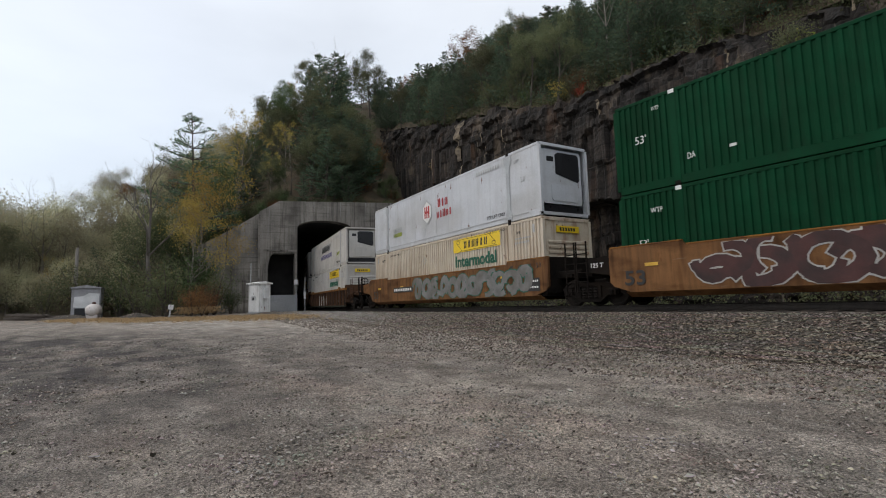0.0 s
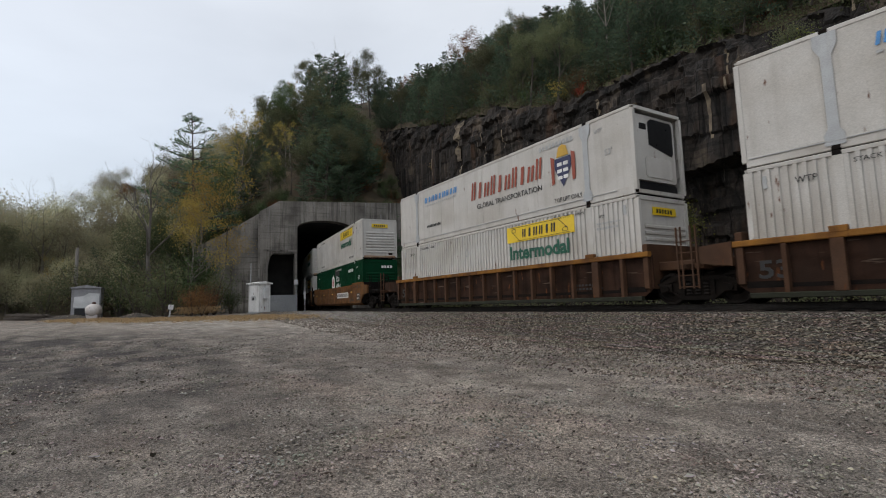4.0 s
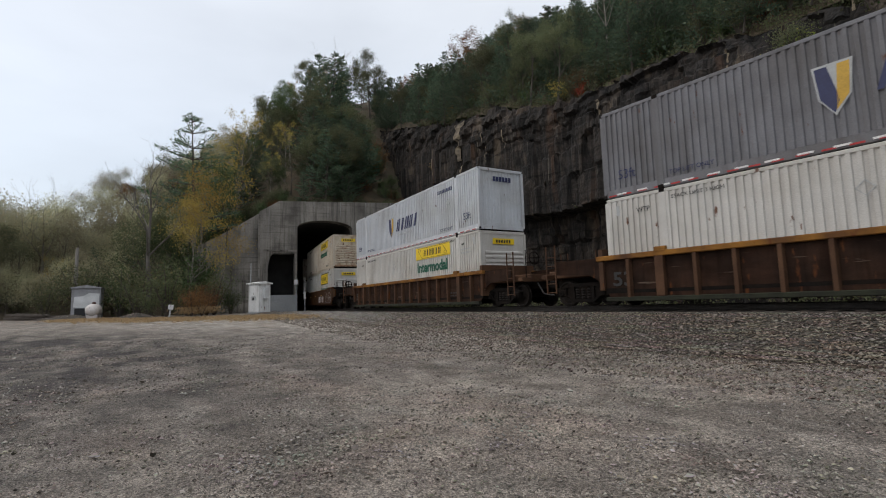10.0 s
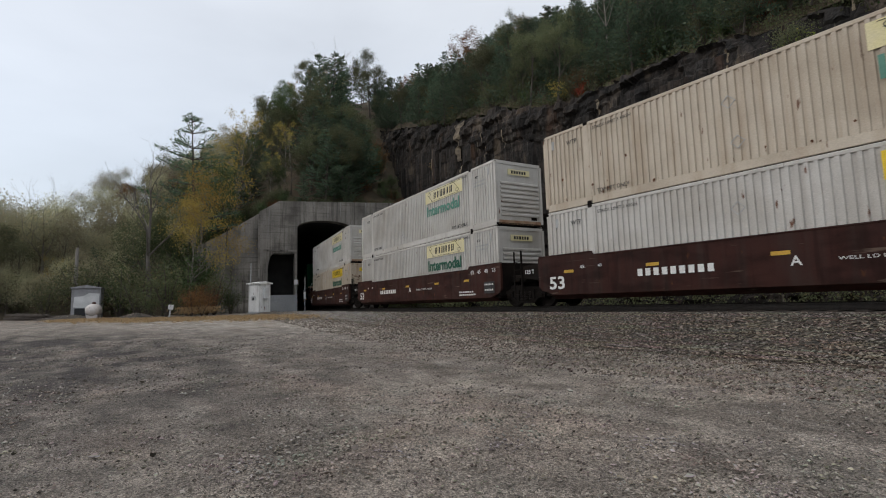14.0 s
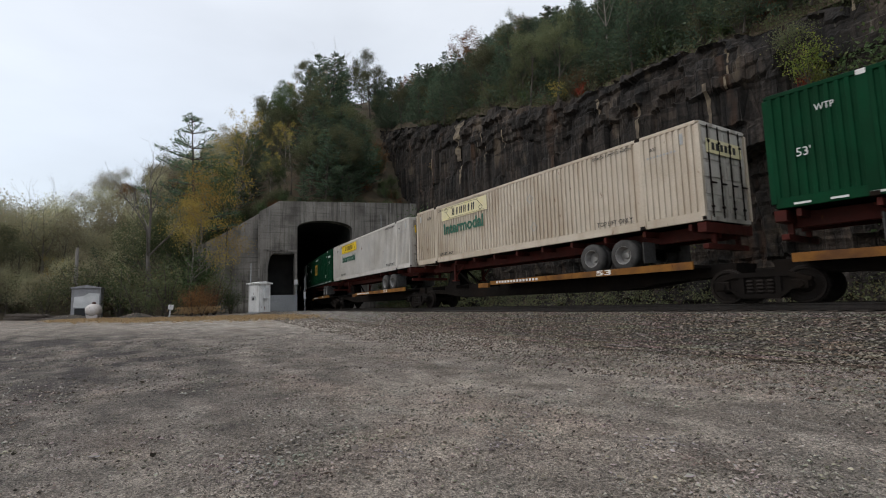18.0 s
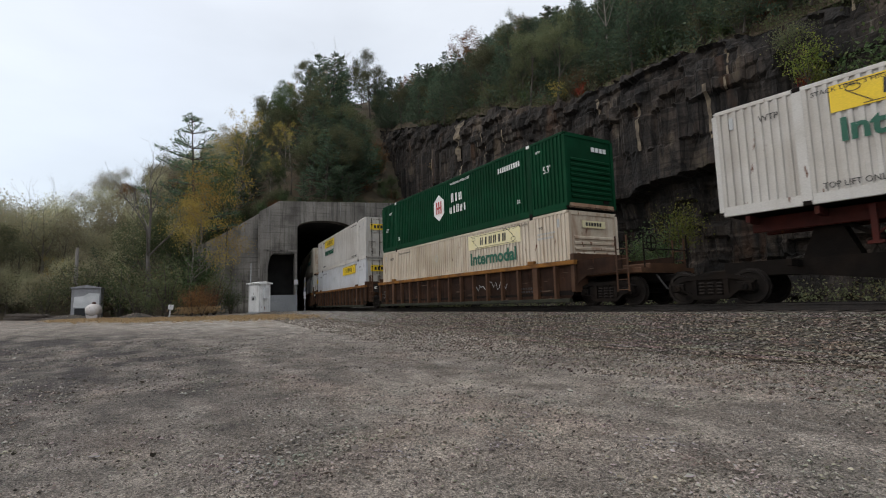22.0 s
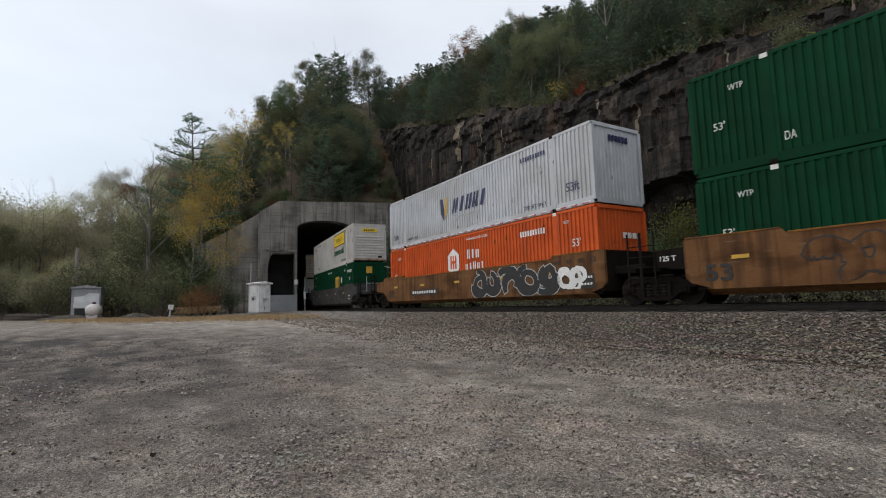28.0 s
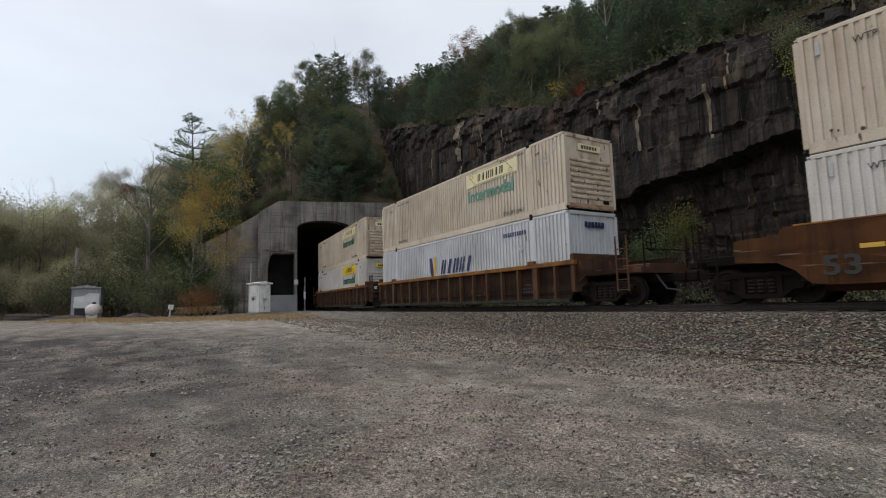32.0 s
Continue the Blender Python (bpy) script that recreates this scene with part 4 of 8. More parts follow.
def shrub_parts(seed, h=2.0, mat="fresh", n=700, leaf=0.09, wide=0.7):
    rng = np.random.default_rng(seed)
    b = Build()
    pts = []
    for k in range(11):
        a = rng.uniform(0, 2 * math.pi)
        tip = Vector((math.cos(a) * wide * h * rng.uniform(0.15, 0.8), math.sin(a) * wide * h * rng.uniform(0.15, 0.8), h * rng.uniform(0.5, 1.0)))
        mid_p = tip * 0.5 + Vector((0, 0, 0.1 * h))
        b.tube((0, 0, -0.1), mid_p, 0.03, 4, 0.02, False).tube(mid_p, tip, 0.02, 4, 0.006, False)
        for j in range(n // 11):
            f = rng.uniform(0.25, 1.05)
            c = mid_p.lerp(tip, (f - 0.5) * 2) if f > 0.5 else Vector((0, 0, 0)).lerp(mid_p, f * 2)
            pts.append(tuple(c + Vector(rng.normal(size=3) * 0.11 * h)))
    return b.mesh("stems", M["bark"]), leaves("crown", mat, pts, rng, leaf, leaf * 0.65)


KINDS = {}


def plant(kind, name, label, parts, category="tree", group="trees on the hill"):
    """Make a first plant of a kind far below ground level of interest; copies follow."""
    KINDS[kind] = (name, label, parts, category, group)


for i in range(4):
    plant(f"pine{i}", "pine_tree", "dark green pine with ragged layered branches", pine_parts(10 + i, 10, wide=(0.34, 0.30, 0.37, 0.33)[i], low=(0.06, 0.1, 0.05, 0.12)[i]))
plant("pineopen", "pine_tree", "tall thin pine with open flat branches", pine_parts(31, 10, sparse=0.85, wide=0.29, low=0.34, fine=0.22, tuft=13, gap=1.35))
for i in range(3):
    plant(f"olive{i}", "broadleaf_tree", "olive green broadleaf tree turning in autumn", broad_parts(40 + i, 10, "olive", (66, 58, 72)[i]))
plant("fresh0", "broadleaf_tree", "green leafy broadleaf tree in the woods", broad_parts(50, 10, "fresh", 66))
plant("gold0", "broadleaf_tree", "slender tree with golden autumn leaves", broad_parts(52, 10, "gold_leaf", 34, "pale_bark", 0.24, 0.13))
plant("gold1", "broadleaf_tree", "sparse tree with yellowing leaves", broad_parts(53, 10, "gold_leaf", 15, "pale_bark", 0.36, 0.13))
plant("rust0", "broadleaf_tree", "broadleaf tree with russet autumn leaves", broad_parts(54, 10, "rust_leaf", 34))
# far kinds: the haze in front of them is painted into their leaves
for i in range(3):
    plant(f"far{i}", "broadleaf_tree", "olive broadleaf tree turning yellow in autumn, paled as by haze", broad_parts(70 + i, 10, "hazy", (46, 38, 50)[i], puff=0.48))
plant("bare0", "bare_tree", "bare grey tree without leaves", broad_parts(56, 10, "rust_leaf", 0, "twig_bark", 0.24, low=0.3))
plant("bare1", "bare_tree", "bare pale tree with fine twigs", broad_parts(57, 10, "gold_leaf", 0, "pale_bark", 0.4, low=0.35))
plant("shrubg", "shrub", "green leafy shrub in full leaf", shrub_parts(60, 2.0, "fresh", 1900), "shrub", "shrubs")
plant("shrubo", "shrub", "olive brown shrub among dry weeds", shrub_parts(61, 2.0, "olive", 1900), "shrub", "shrubs")
plant("shruby", "shrub", "yellow-green leafy shrub beside the track", shrub_parts(62, 2.0, "lime_leaf", 1900, 0.09), "shrub", "shrubs")
plant("shrubgold", "shrub", "golden-leaved shrub rooted in the rock", shrub_parts(63, 2.0, "gold_leaf", 900, 0.1), "shrub", "shrubs")
plant("shrubred", "shrub", "small bright red shrub", shrub_parts(64, 2.0, "red_leaf", 700, 0.1), "shrub", "shrubs")
plant("shrubrust", "shrub", "dry russet brush at the woods' edge", shrub_parts(65, 2.0, "rust_leaf", 1700, 0.09), "shrub", "shrubs")


def grow(kind, x, y, z, size, turn):
    """A plant of its own; size is its height over that of its kind."""
    name, label, (stem, crown), cat, group = KINDS[kind]
    t = thing(name, label, cat, group, pose(x, y, z, 0, 0, turn))
    t.scale = (size, size, size)
    part("trunk" if cat == "tree" else "stem", stem, None, t)
    if crown:
        part("crown", crown, None, t)
    return t


rnd = random.Random(5)
FAR = []            # pines far up the slope, past counting
# on the hill above the cliff
lat = CLIFF + 1.3
while lat < 66:
    step = 2.5 + 0.03 * (lat - CLIFF)
    u = -62 - 0.75 * (lat - CLIFF)
    while u < 27 + 0.2 * (lat - CLIFF):
        uu, ll = u + rnd.uniform(-1.3, 1.3), lat + rnd.uniform(-1.0, 1.0)
        edge = ll < CLIFF + 3.2
        k = rnd.choice(("pine0", "pine1", "pine2", "pine3", "pine0", "pine2", "pine3", "pine1", "pine0", "pine2", "olive0", "rust0", "pine1", "bare1", "pine3", "pine1") if not edge else ("pine0", "pine2", "pine1", "olive0", "pine3", "pine3"))
        p = at(uu, ll, hill_z(uu, ll) - 0.25)
        s = rnd.uniform(0.48, 0.78) * (0.8 if edge else 1.0) * (1.1 if k.startswith("bare") else 1)
        if (ll > CLIFF + 20 or uu < -40) and k.startswith("pine"):
            FAR.append((k, pose(p.x, p.y, p.z, 0, 0, rnd.uniform(0, 360)) @ Matrix.Scale(s, 4)))
        else:
            grow(k, p.x, p.y, p.z, s, rnd.uniform(0, 360))
        u += step * rnd.uniform(0.85, 1.2)
    lat += step * 0.98



def far_pines(name, which, mat):
    """The far pines' trunks or crowns as one mesh."""
    vs, fs, base = [], [], 0
    arrays = {}
    for k, m in FAR:
        if k not in arrays:
            me = KINDS[k][2][which]
            co = np.empty(len(me.vertices) * 3)
            me.vertices.foreach_get("co", co)
            arrays[k] = (co.reshape(-1, 3), np.array([p.vertices[:] for p in me.polygons if len(p.vertices) == 4]))
        co, fc = arrays[k]
        r = np.array(m)
        vs.append(co @ r[:3, :3].T + r[:3, 3])
        fs.append(fc + base)
        base += len(co)
    v, f = np.concatenate(vs), np.concatenate(fs)
    me = bpy.data.meshes.new(name)
    me.vertices.add(len(v))
    me.vertices.foreach_set("co", v.ravel())
    me.loops.add(f.size)
    me.loops.foreach_set("vertex_index", f.ravel())
    me.polygons.add(len(f))
    me.polygons.foreach_set("loop_start", np.arange(0, f.size, 4))
    me.materials.append(M[mat])
    me.update(calc_edges=True)
    return me


wood = thing("pine_wood", "dense dark green pine wood high on the slope", "woods", kind="stuff")
part("trunks", far_pines("trunks", 0, "bark"), None, wood)
part("crowns", far_pines("crowns", 1, "needle"), None, wood)
# over and beside the portal
for d, lo, hi in ((1.2, -1.5, 5), (3.5, -9, 5), (6.5, -12, 5), (10, -15, 5), (14, -18, 4.5), (19, -22, 4.5), (25, -25, 5), (32, -26, 14), (40, -28, 14)):
    l = lo
    while l < hi:
        uu, ll = PORTAL - 1.5 - d + rnd.uniform(-0.8, 0.8), l + rnd.uniform(-0.8, 0.8)
        if ll > -2 and d < 22:
            k = rnd.choice(("pine0", "pine2", "pine3", "pine1", "pine2", "olive2"))
        else:
            k = rnd.choice(("olive0", "olive1", "olive2", "fresh0", "gold1", "pine1", "pine3", "rust0", "bare1"))
        s = (0.45 if d < 2 else 0.66 if d < 5 else 0.78 if d < 12 else 0.66) * rnd.uniform(0.8, 1.15) * (1.18 if ll > -2 and 2 < d < 12 else 1.0)
        if k.startswith("bare"):
            s *= 1.15
        if ll < -2:
            s *= 0.74 if d < 30 else 0.9
        p = at(uu, ll, hill_z(uu, ll) - 0.25)
        grow(k, p.x, p.y, p.z, s, rnd.uniform(0, 360))
        l += (2.6 if d < 8 else 3.6) * rnd.uniform(0.85, 1.25)

for i in range(16):
    uu, ll = PORTAL - 2.5 - 11 * rnd.random(), 0.5 + 4.0 * rnd.random()
    p = at(uu, ll, over_z(uu, ll) - 0.3)
    grow(rnd.choice(("pine0", "pine2", "pine3", "olive2")), p.x, p.y, p.z, rnd.uniform(0.75, 1.05), rnd.uniform(0, 360))
for i in range(95):
    uu, ll = PORTAL - 3.0 - 30 * rnd.random(), -3.5 - 19 * rnd.random()
    p = at(uu, ll, over_z(uu, ll) - 0.3)
    grow(rnd.choice(("olive0", "fresh0", "olive2", "pine1", "pine3", "olive1", "far1", "pine0")), p.x, p.y, p.z, rnd.uniform(0.34, 0.52) + 0.004 * (PORTAL - uu), rnd.uniform(0, 360))
# brush that hangs over the portal's top edge and lines the wing wall
for i in range(24):
    ll = -6.0 + i * 0.75 + rnd.uniform(-0.3, 0.3)
    p = at(PORTAL - 2.0 - rnd.random() * 0.8, ll, over_z(PORTAL - 2.4, ll) - 0.35)
    grow(rnd.choice(("shrubg", "shrubo", "shrubo", "shrubrust")), p.x, p.y, p.z, rnd.uniform(0.45, 0.85), rnd.uniform(0, 360))
for i in range(34):
    ll = -4.0 - i * 0.3
    uu = PORTAL - 2.3 - 2.5 * rnd.random()
    p = at(uu, ll, over_z(uu, ll) - 0.3)
    grow(rnd.choice(("shrubg", "shrubo")), p.x, p.y, p.z, rnd.uniform(0.6, 1.0), rnd.uniform(0, 360))
# low growth on the shelf beside the rock
for i in range(22):
    uu, ll = PORTAL - 2.5 - 14 * rnd.random(), 5.5 + 4.0 * rnd.random()
    p = at(uu, ll, over_z(uu, ll) - 0.25)
    grow(rnd.choice(("shrubg", "shrubo", "shrubrust")), p.x, p.y, p.z, rnd.uniform(0.6, 1.2), rnd.uniform(0, 360))
# single trees that stand out
for k, x, y, s in (("bare0", -26.0, -13.82, 1.5), ("pineopen", -31.6, -10.4, 1.8), ("gold0", -26.6, -10.3, 1.15), ("gold0", -25.4, -10.9, 0.9), ("fresh0", -27.6, -12.8, 0.75), ("olive0", -30.5, -13.6, 0.95),
                   ("bare1", -61.8, -26.5, 1.66), ("bare1", -57.3, -22.0, 1.58), ("gold1", -36.5, -6.0, 1.5), ("fresh0", -33.5, -8.6, 1.25)):
    grow(k, x, y, max(ground_z(x, y), -0.2) + (2.0 if x < -31 and y > -11 else -0.2), s, rnd.uniform(0, 360))
for x, y, s, k in ((-49.0, 9.3, 1.3, "bare1"), (-51.5, 16.9, 1.05, "olive1"), (-47.0, 5.5, 1.1, "pineopen"), (-42.4, -0.8, 1.0, "olive0"), (-44.5, 1.5, 0.95, "fresh0"), (-39.0, -4.7, 1.1, "gold1"), (-48.5, 7.6, 1.25, "pine1"), (-50.5, 9.8, 1.2, "pine3"), (-52.0, 12.0, 1.1, "pine0")):
    grow(k, x, y, slope_at(x, y) - 0.3, s, rnd.uniform(0, 360))

# woods beyond the lot
for row, (dist, hh) in enumerate(((46, 0.6), (50, 0.8), (55, 0.95), (63, 1.1), (73, 1.25))):
    a = -2.0
    while a < 31:
        ang = radians(176 + a * 0.95) if row < 2 else radians(173.5 + a * 0.95)
        dd = dist + 14 + rnd.uniform(-2.5, 2.5)
        x, y = EYE.x + dd * math.cos(ang), EYE.y + dd * math.sin(ang)
        a += 205 / dist * rnd.uniform(0.45, 0.75)
        if row < 1 and y < -24:
            continue
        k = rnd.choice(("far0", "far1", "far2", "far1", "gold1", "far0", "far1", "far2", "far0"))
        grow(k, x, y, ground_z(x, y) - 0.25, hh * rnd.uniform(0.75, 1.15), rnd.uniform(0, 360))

# a taller, airy row that stands against the sky, and the slope's left foot
rw = random.Random(21)
for i in range(13):
    ang, dd = radians(177.0 + 1.25 * i + rw.uniform(-0.4, 0.4)), rw.uniform(64, 76)
    x, y = EYE.x + dd * math.cos(ang), EYE.y + dd * math.sin(ang)
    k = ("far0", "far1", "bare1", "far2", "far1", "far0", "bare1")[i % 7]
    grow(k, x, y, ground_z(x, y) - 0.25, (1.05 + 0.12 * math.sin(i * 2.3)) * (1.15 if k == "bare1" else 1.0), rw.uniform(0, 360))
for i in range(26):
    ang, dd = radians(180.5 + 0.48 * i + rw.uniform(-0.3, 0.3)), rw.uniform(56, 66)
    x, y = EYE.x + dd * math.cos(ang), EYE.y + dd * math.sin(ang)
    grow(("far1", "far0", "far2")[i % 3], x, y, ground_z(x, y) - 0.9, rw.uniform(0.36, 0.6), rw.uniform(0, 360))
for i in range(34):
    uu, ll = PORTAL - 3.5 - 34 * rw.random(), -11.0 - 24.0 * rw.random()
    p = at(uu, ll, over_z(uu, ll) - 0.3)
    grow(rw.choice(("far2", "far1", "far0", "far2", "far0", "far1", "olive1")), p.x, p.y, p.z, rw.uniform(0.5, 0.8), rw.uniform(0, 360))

# shrubs at the foot of the trees, along the cliff and beyond the track
for k, x, y, z, s in (("shrubo", -23.9, -12.6, -0.2, 2.1), ("shrubg", -25.2, -11.0, -0.2, 2.5), ("shrubo", -24.6, -9.0, -0.2, 1.9), ("shrubo", -26.0, -14.6, -0.2, 2.2), 
                      ("shrubrust", -22.3, -10.9, -0.2, 1.15), ("shrubrust", -23.0, -9.7, -0.2, 1.2), ("shrubrust", -22.0, -10.2, -0.2, 0.9), ("shrubo", -24.2, -13.9, -0.2, 1.1), ("shrubo", -32.6, -21.6, -0.2, 1.8),
                      ("shrubg", -25.6, -7.6, -0.2, 1.2), ("shrubo", -37.5, -24.5, -0.1, 1.9), ("shrubo", -39.5, -27.0, -0.1, 1.9), ("shrubo", -43.5, -30.0, -0.1, 2.0), ("shrubo", -45.5, -33.0, 0.0, 2.0), ("shrubg", -26.6, -10.2, 0.5, 2.4), ("shrubo", -28.6, -11.0, 0.5, 2.4), ("shrubg", -29.8, -16.0, -0.2, 2.4), ("shrubo", -32.0, -19.0, -0.2, 2.5)):
    grow(k, x, y, z, s, rnd.uniform(0, 360))
for k, u, l, z, s in (("shruby", 7.1, 9.5, 2.3, 1.3), ("shrubg", 6.6, 8.8, 0.9, 1.5), ("shrubg", 5.2, 9.0, 0.8, 1.2), ("shruby", 13.55, 9.9, 9.2, 1.0), ("shruby", 14.1, 9.9, 8.6, 0.6), ("shrubred", 13.3, 9.9, 9.0, 0.35), ("shrubg", 14.3, 9.8, 6.9, 1.1), ("shrubg", 15.3, 9.8, 7.2, 1.3), ("shrubo", 14.6, 9.6, 5.2, 1.0), ("shrubg", 15.4, 9.6, 3.6, 1.4), ("shrubo", 13.0, 9.9, 10.6, 0.9), ("shrubred", -0.9, 11.2, 14.0, 0.55), ("shrubgold", -3.2, 11.6, 14.6, 0.8), ("shrubgold", -24.0, 11.2, 14.0, 0.8),
                      ("shrubg", 16.8, 10.6, 6.5, 2.2), ("shrubo", 18.0, 10.4, 4.0, 2.3), ("shrubg", 15.6, 10.9, 4.4, 1.6), ("shrubg", 18.8, 10.6, 9.5, 1.9), ("shrubo", 16.2, 11.3, 10.6, 1.6), ("shrubg", 17.4, 9.8, 1.0, 1.9), ("shrubg", -20.5, 9.8, 4.0, 1.8), ("shrubg", -24.5, 9.6, 5.0, 2.4), ("shrubo", -14.0, 9.8, 1.0, 1.6)):
    p = at(u, l, z)
    grow(k, p.x, p.y, p.z, s, rnd.uniform(0, 360))

for i in range(26):
    u, l = rnd.uniform(-29, -15), rnd.uniform(6.5, 10.4)
    p = at(u, l, -0.4 + 0.5 * max(0, l - 6.5))
    grow(rnd.choice(("pine0", "pine2", "pine3")) if i % 2 else rnd.choice(("shrubg", "shrubo")), p.x, p.y, p.z, rnd.uniform(0.45, 0.75) if i % 2 else rnd.uniform(1.6, 2.6), rnd.uniform(0, 360))
for u, l, s in ((-27.6, 7.2, 0.85), (-26.4, 9.0, 1.0), (-28.0, 9.8, 1.05), (-25.0, 8.2, 0.85)):
    p = at(u, l, -0.3)
    grow("pine2" if l < 9 else "pine0", p.x, p.y, p.z, s, rnd.uniform(0, 360))
for i in range(46):
    u = -30 + i * 1.25 + rnd.uniform(-0.5, 0.5)
    l = CLIFF + rnd.uniform(0.9, 3.6)
    p = at(u, l, hill_z(u, l) - 0.2)
    grow(rnd.choice(("shrubg", "shrubo", "shrubo", "shrubrust")), p.x, p.y, p.z, rnd.uniform(0.7, 1.3), rnd.uniform(0, 360))

# low growth, too fine to count
rng = np.random.default_rng(9)
pts = []
for i in range(2300):
    u, l = rng.uniform(-62, 34), CLIFF + 0.8 + 42 * rng.random() ** 1.4
    p = at(u, l, hill_z(u, l) + 0.15)
    s = rng.uniform(0.35, 0.8)
    for j in range(22):
        pts.append((p.x + rng.normal() * s, p.y + rng.normal() * s, p.z + abs(rng.normal()) * s))
tagged(new("hill_brush", leaves("hill_brush", "needle", pts, rng, 0.32, 0.12)), "dark green brush between the trees on the slope", "undergrowth", kind="stuff")
rng = np.random.default_rng(8)
pts = []
for i in range(900):
    u = rng.uniform(-30, 26)
    kind_r = rng.random()
    if kind_r < 0.45:
        l, z, s, n = rng.uniform(5.2, 10.2), 0, 0.3, 34
        q = at(u, l, 0)
        z = max(ground_z(q.x, q.y), -1.0) + 0.15 + 0.22 * max(0, l - 6)
    elif kind_r < 0.8:
        l, s, n = CLIFF + rng.uniform(0.4, 2.2), 0.35, 36
        z = cliff_top(u) + 0.25
    else:
        z = ledge(u) + 0.1
        l, s, n = CLIFF + 0.6, 0.25, 16
    p = at(u, l, z)
    for j in range(n):
        pts.append((p.x + rng.normal() * s, p.y + rng.normal() * s, p.z + abs(rng.normal()) * s))
tagged(new("undergrowth", leaves("undergrowth", "olive", pts, rng, 0.13, 0.08)), "low green weeds at the foot and rim of the cliff", "undergrowth", kind="stuff")
pts, dirs = [], []
for i in range(14000):
    f = rng.random()
    # a belt of dead grass at the edge of the lot
    x, y = -20.8 + f * 9.2 + rng.normal() * 1.9, -18.5 + f * 13.6 + rng.normal() * 0.8 - 0.9 * math.sin(f * 3.1)
    if noise.noise(Vector((x * 0.8, y * 0.8, 2))) < rng.uniform(-0.45, 0.25):
        continue
    pts.append((x, y, ground_z(x, y) + 0.05))
    dirs.append((rng.normal() * 0.6, rng.normal() * 0.6, 0.5))
for i in range(1100):
    x, y = -22.4 + rng.normal() * 0.5, -10.4 + rng.normal() * 0.75
    pts.append((x, y, ground_z(x, y) + 0.25 + rng.random() * 0.5))
    dirs.append((0, 0, 1.2))
tagged(new("dry_grass", leaves("dry_grass", "straw", pts, rng, 0.26, 0.07, dirs)), "belt of dead straw-coloured grass along the lot", "grass", kind="stuff")
# ---- loose stones ----
def stone_field(name, label, spots, mat, rng):
    """Many small angular stones joined; spots are (x, y, z, size)."""
    base = np.array([(1, 0, 0), (0, 1, 0), (-1, 0, 0), (0, -1, 0), (0.2, 0.1, 0.75), (-0.1, -0.2, -0.7)], float)
    tri = np.array([(0, 1, 4), (1, 2, 4), (2, 3, 4), (3, 0, 4), (1, 0, 5), (2, 1, 5), (3, 2, 5), (0, 3, 5)])
    s = np.asarray(spots)
    n = len(s)
    v = base[None] * rng.uniform(0.55, 1.25, (n, 6, 3))
    a = rng.uniform(0, 2 * math.pi, n)
    c, si = np.cos(a), np.sin(a)
    x = v[:, :, 0] * c[:, None] - v[:, :, 1] * si[:, None]
    y = v[:, :, 0] * si[:, None] + v[:, :, 1] * c[:, None]
    tilt = rng.normal(0, 0.35, (n, 1))
    z = v[:, :, 2] * 0.8 + x * tilt
    v = np.stack([x, y, z], 2) * s[:, None, 3:4] * 0.5 + s[:, None, :3]
    f = (tri[None] + 6 * np.arange(n)[:, None, None]).reshape(-1, 3)
    me = bpy.data.meshes.new(name)
    me.from_pydata(v.reshape(-1, 3).tolist(), [], f.tolist())
    me.materials.append(M[mat])
    me.update()
    return tagged(new(name, me), label, "stones", kind="stuff")


def island_stone(name, c1, c2, c3):
    mat = bpy.data.materials.new(name)
    mat.use_nodes = True
    N, K = mat.node_tree.nodes, mat.node_tree.links
    b = N["Principled BSDF"]
    b.inputs["Roughness"].default_value, b.inputs["Specular IOR Level"].default_value = 0.9, 0.2
    geo = N.new("ShaderNodeNewGeometry")
    r = N.new("ShaderNodeValToRGB")
    for p, c in ((0.0, c1), (1.0, c3)):
        r.color_ramp.elements[int(p)].color = (*c, 1)
    e = r.color_ramp.elements.new(0.55)
    e.color = (*c2, 1)
    K.new(geo.outputs["Random Per Island"], r.inputs[0])
    nz = N.new("ShaderNodeTexNoise")
    nz.inputs["Scale"].default_value = 35
    m = N.new("ShaderNodeMixRGB")
    m.blend_type, m.inputs[0].default_value = "MULTIPLY", 0.5
    K.new(r.outputs[0], m.inputs[1])
    K.new(nz.outputs["Color"], m.inputs[2])
    K.new(m.outputs[0], b.inputs["Base Color"])
    return mat


M["ballast"] = island_stone("crushed_stone", (0.080, 0.063, 0.050), (0.18, 0.148, 0.120), (0.34, 0.295, 0.245))
M["pale_ballast"] = island_stone("pale_crushed_stone", (0.13, 0.115, 0.10), (0.29, 0.262, 0.232), (0.46, 0.425, 0.385))
M["pebble"] = island_stone("lot_stones", (0.085, 0.072, 0.06), (0.27, 0.235, 0.20), (0.52, 0.47, 0.41))
rng = np.random.default_rng(12)
spots = []
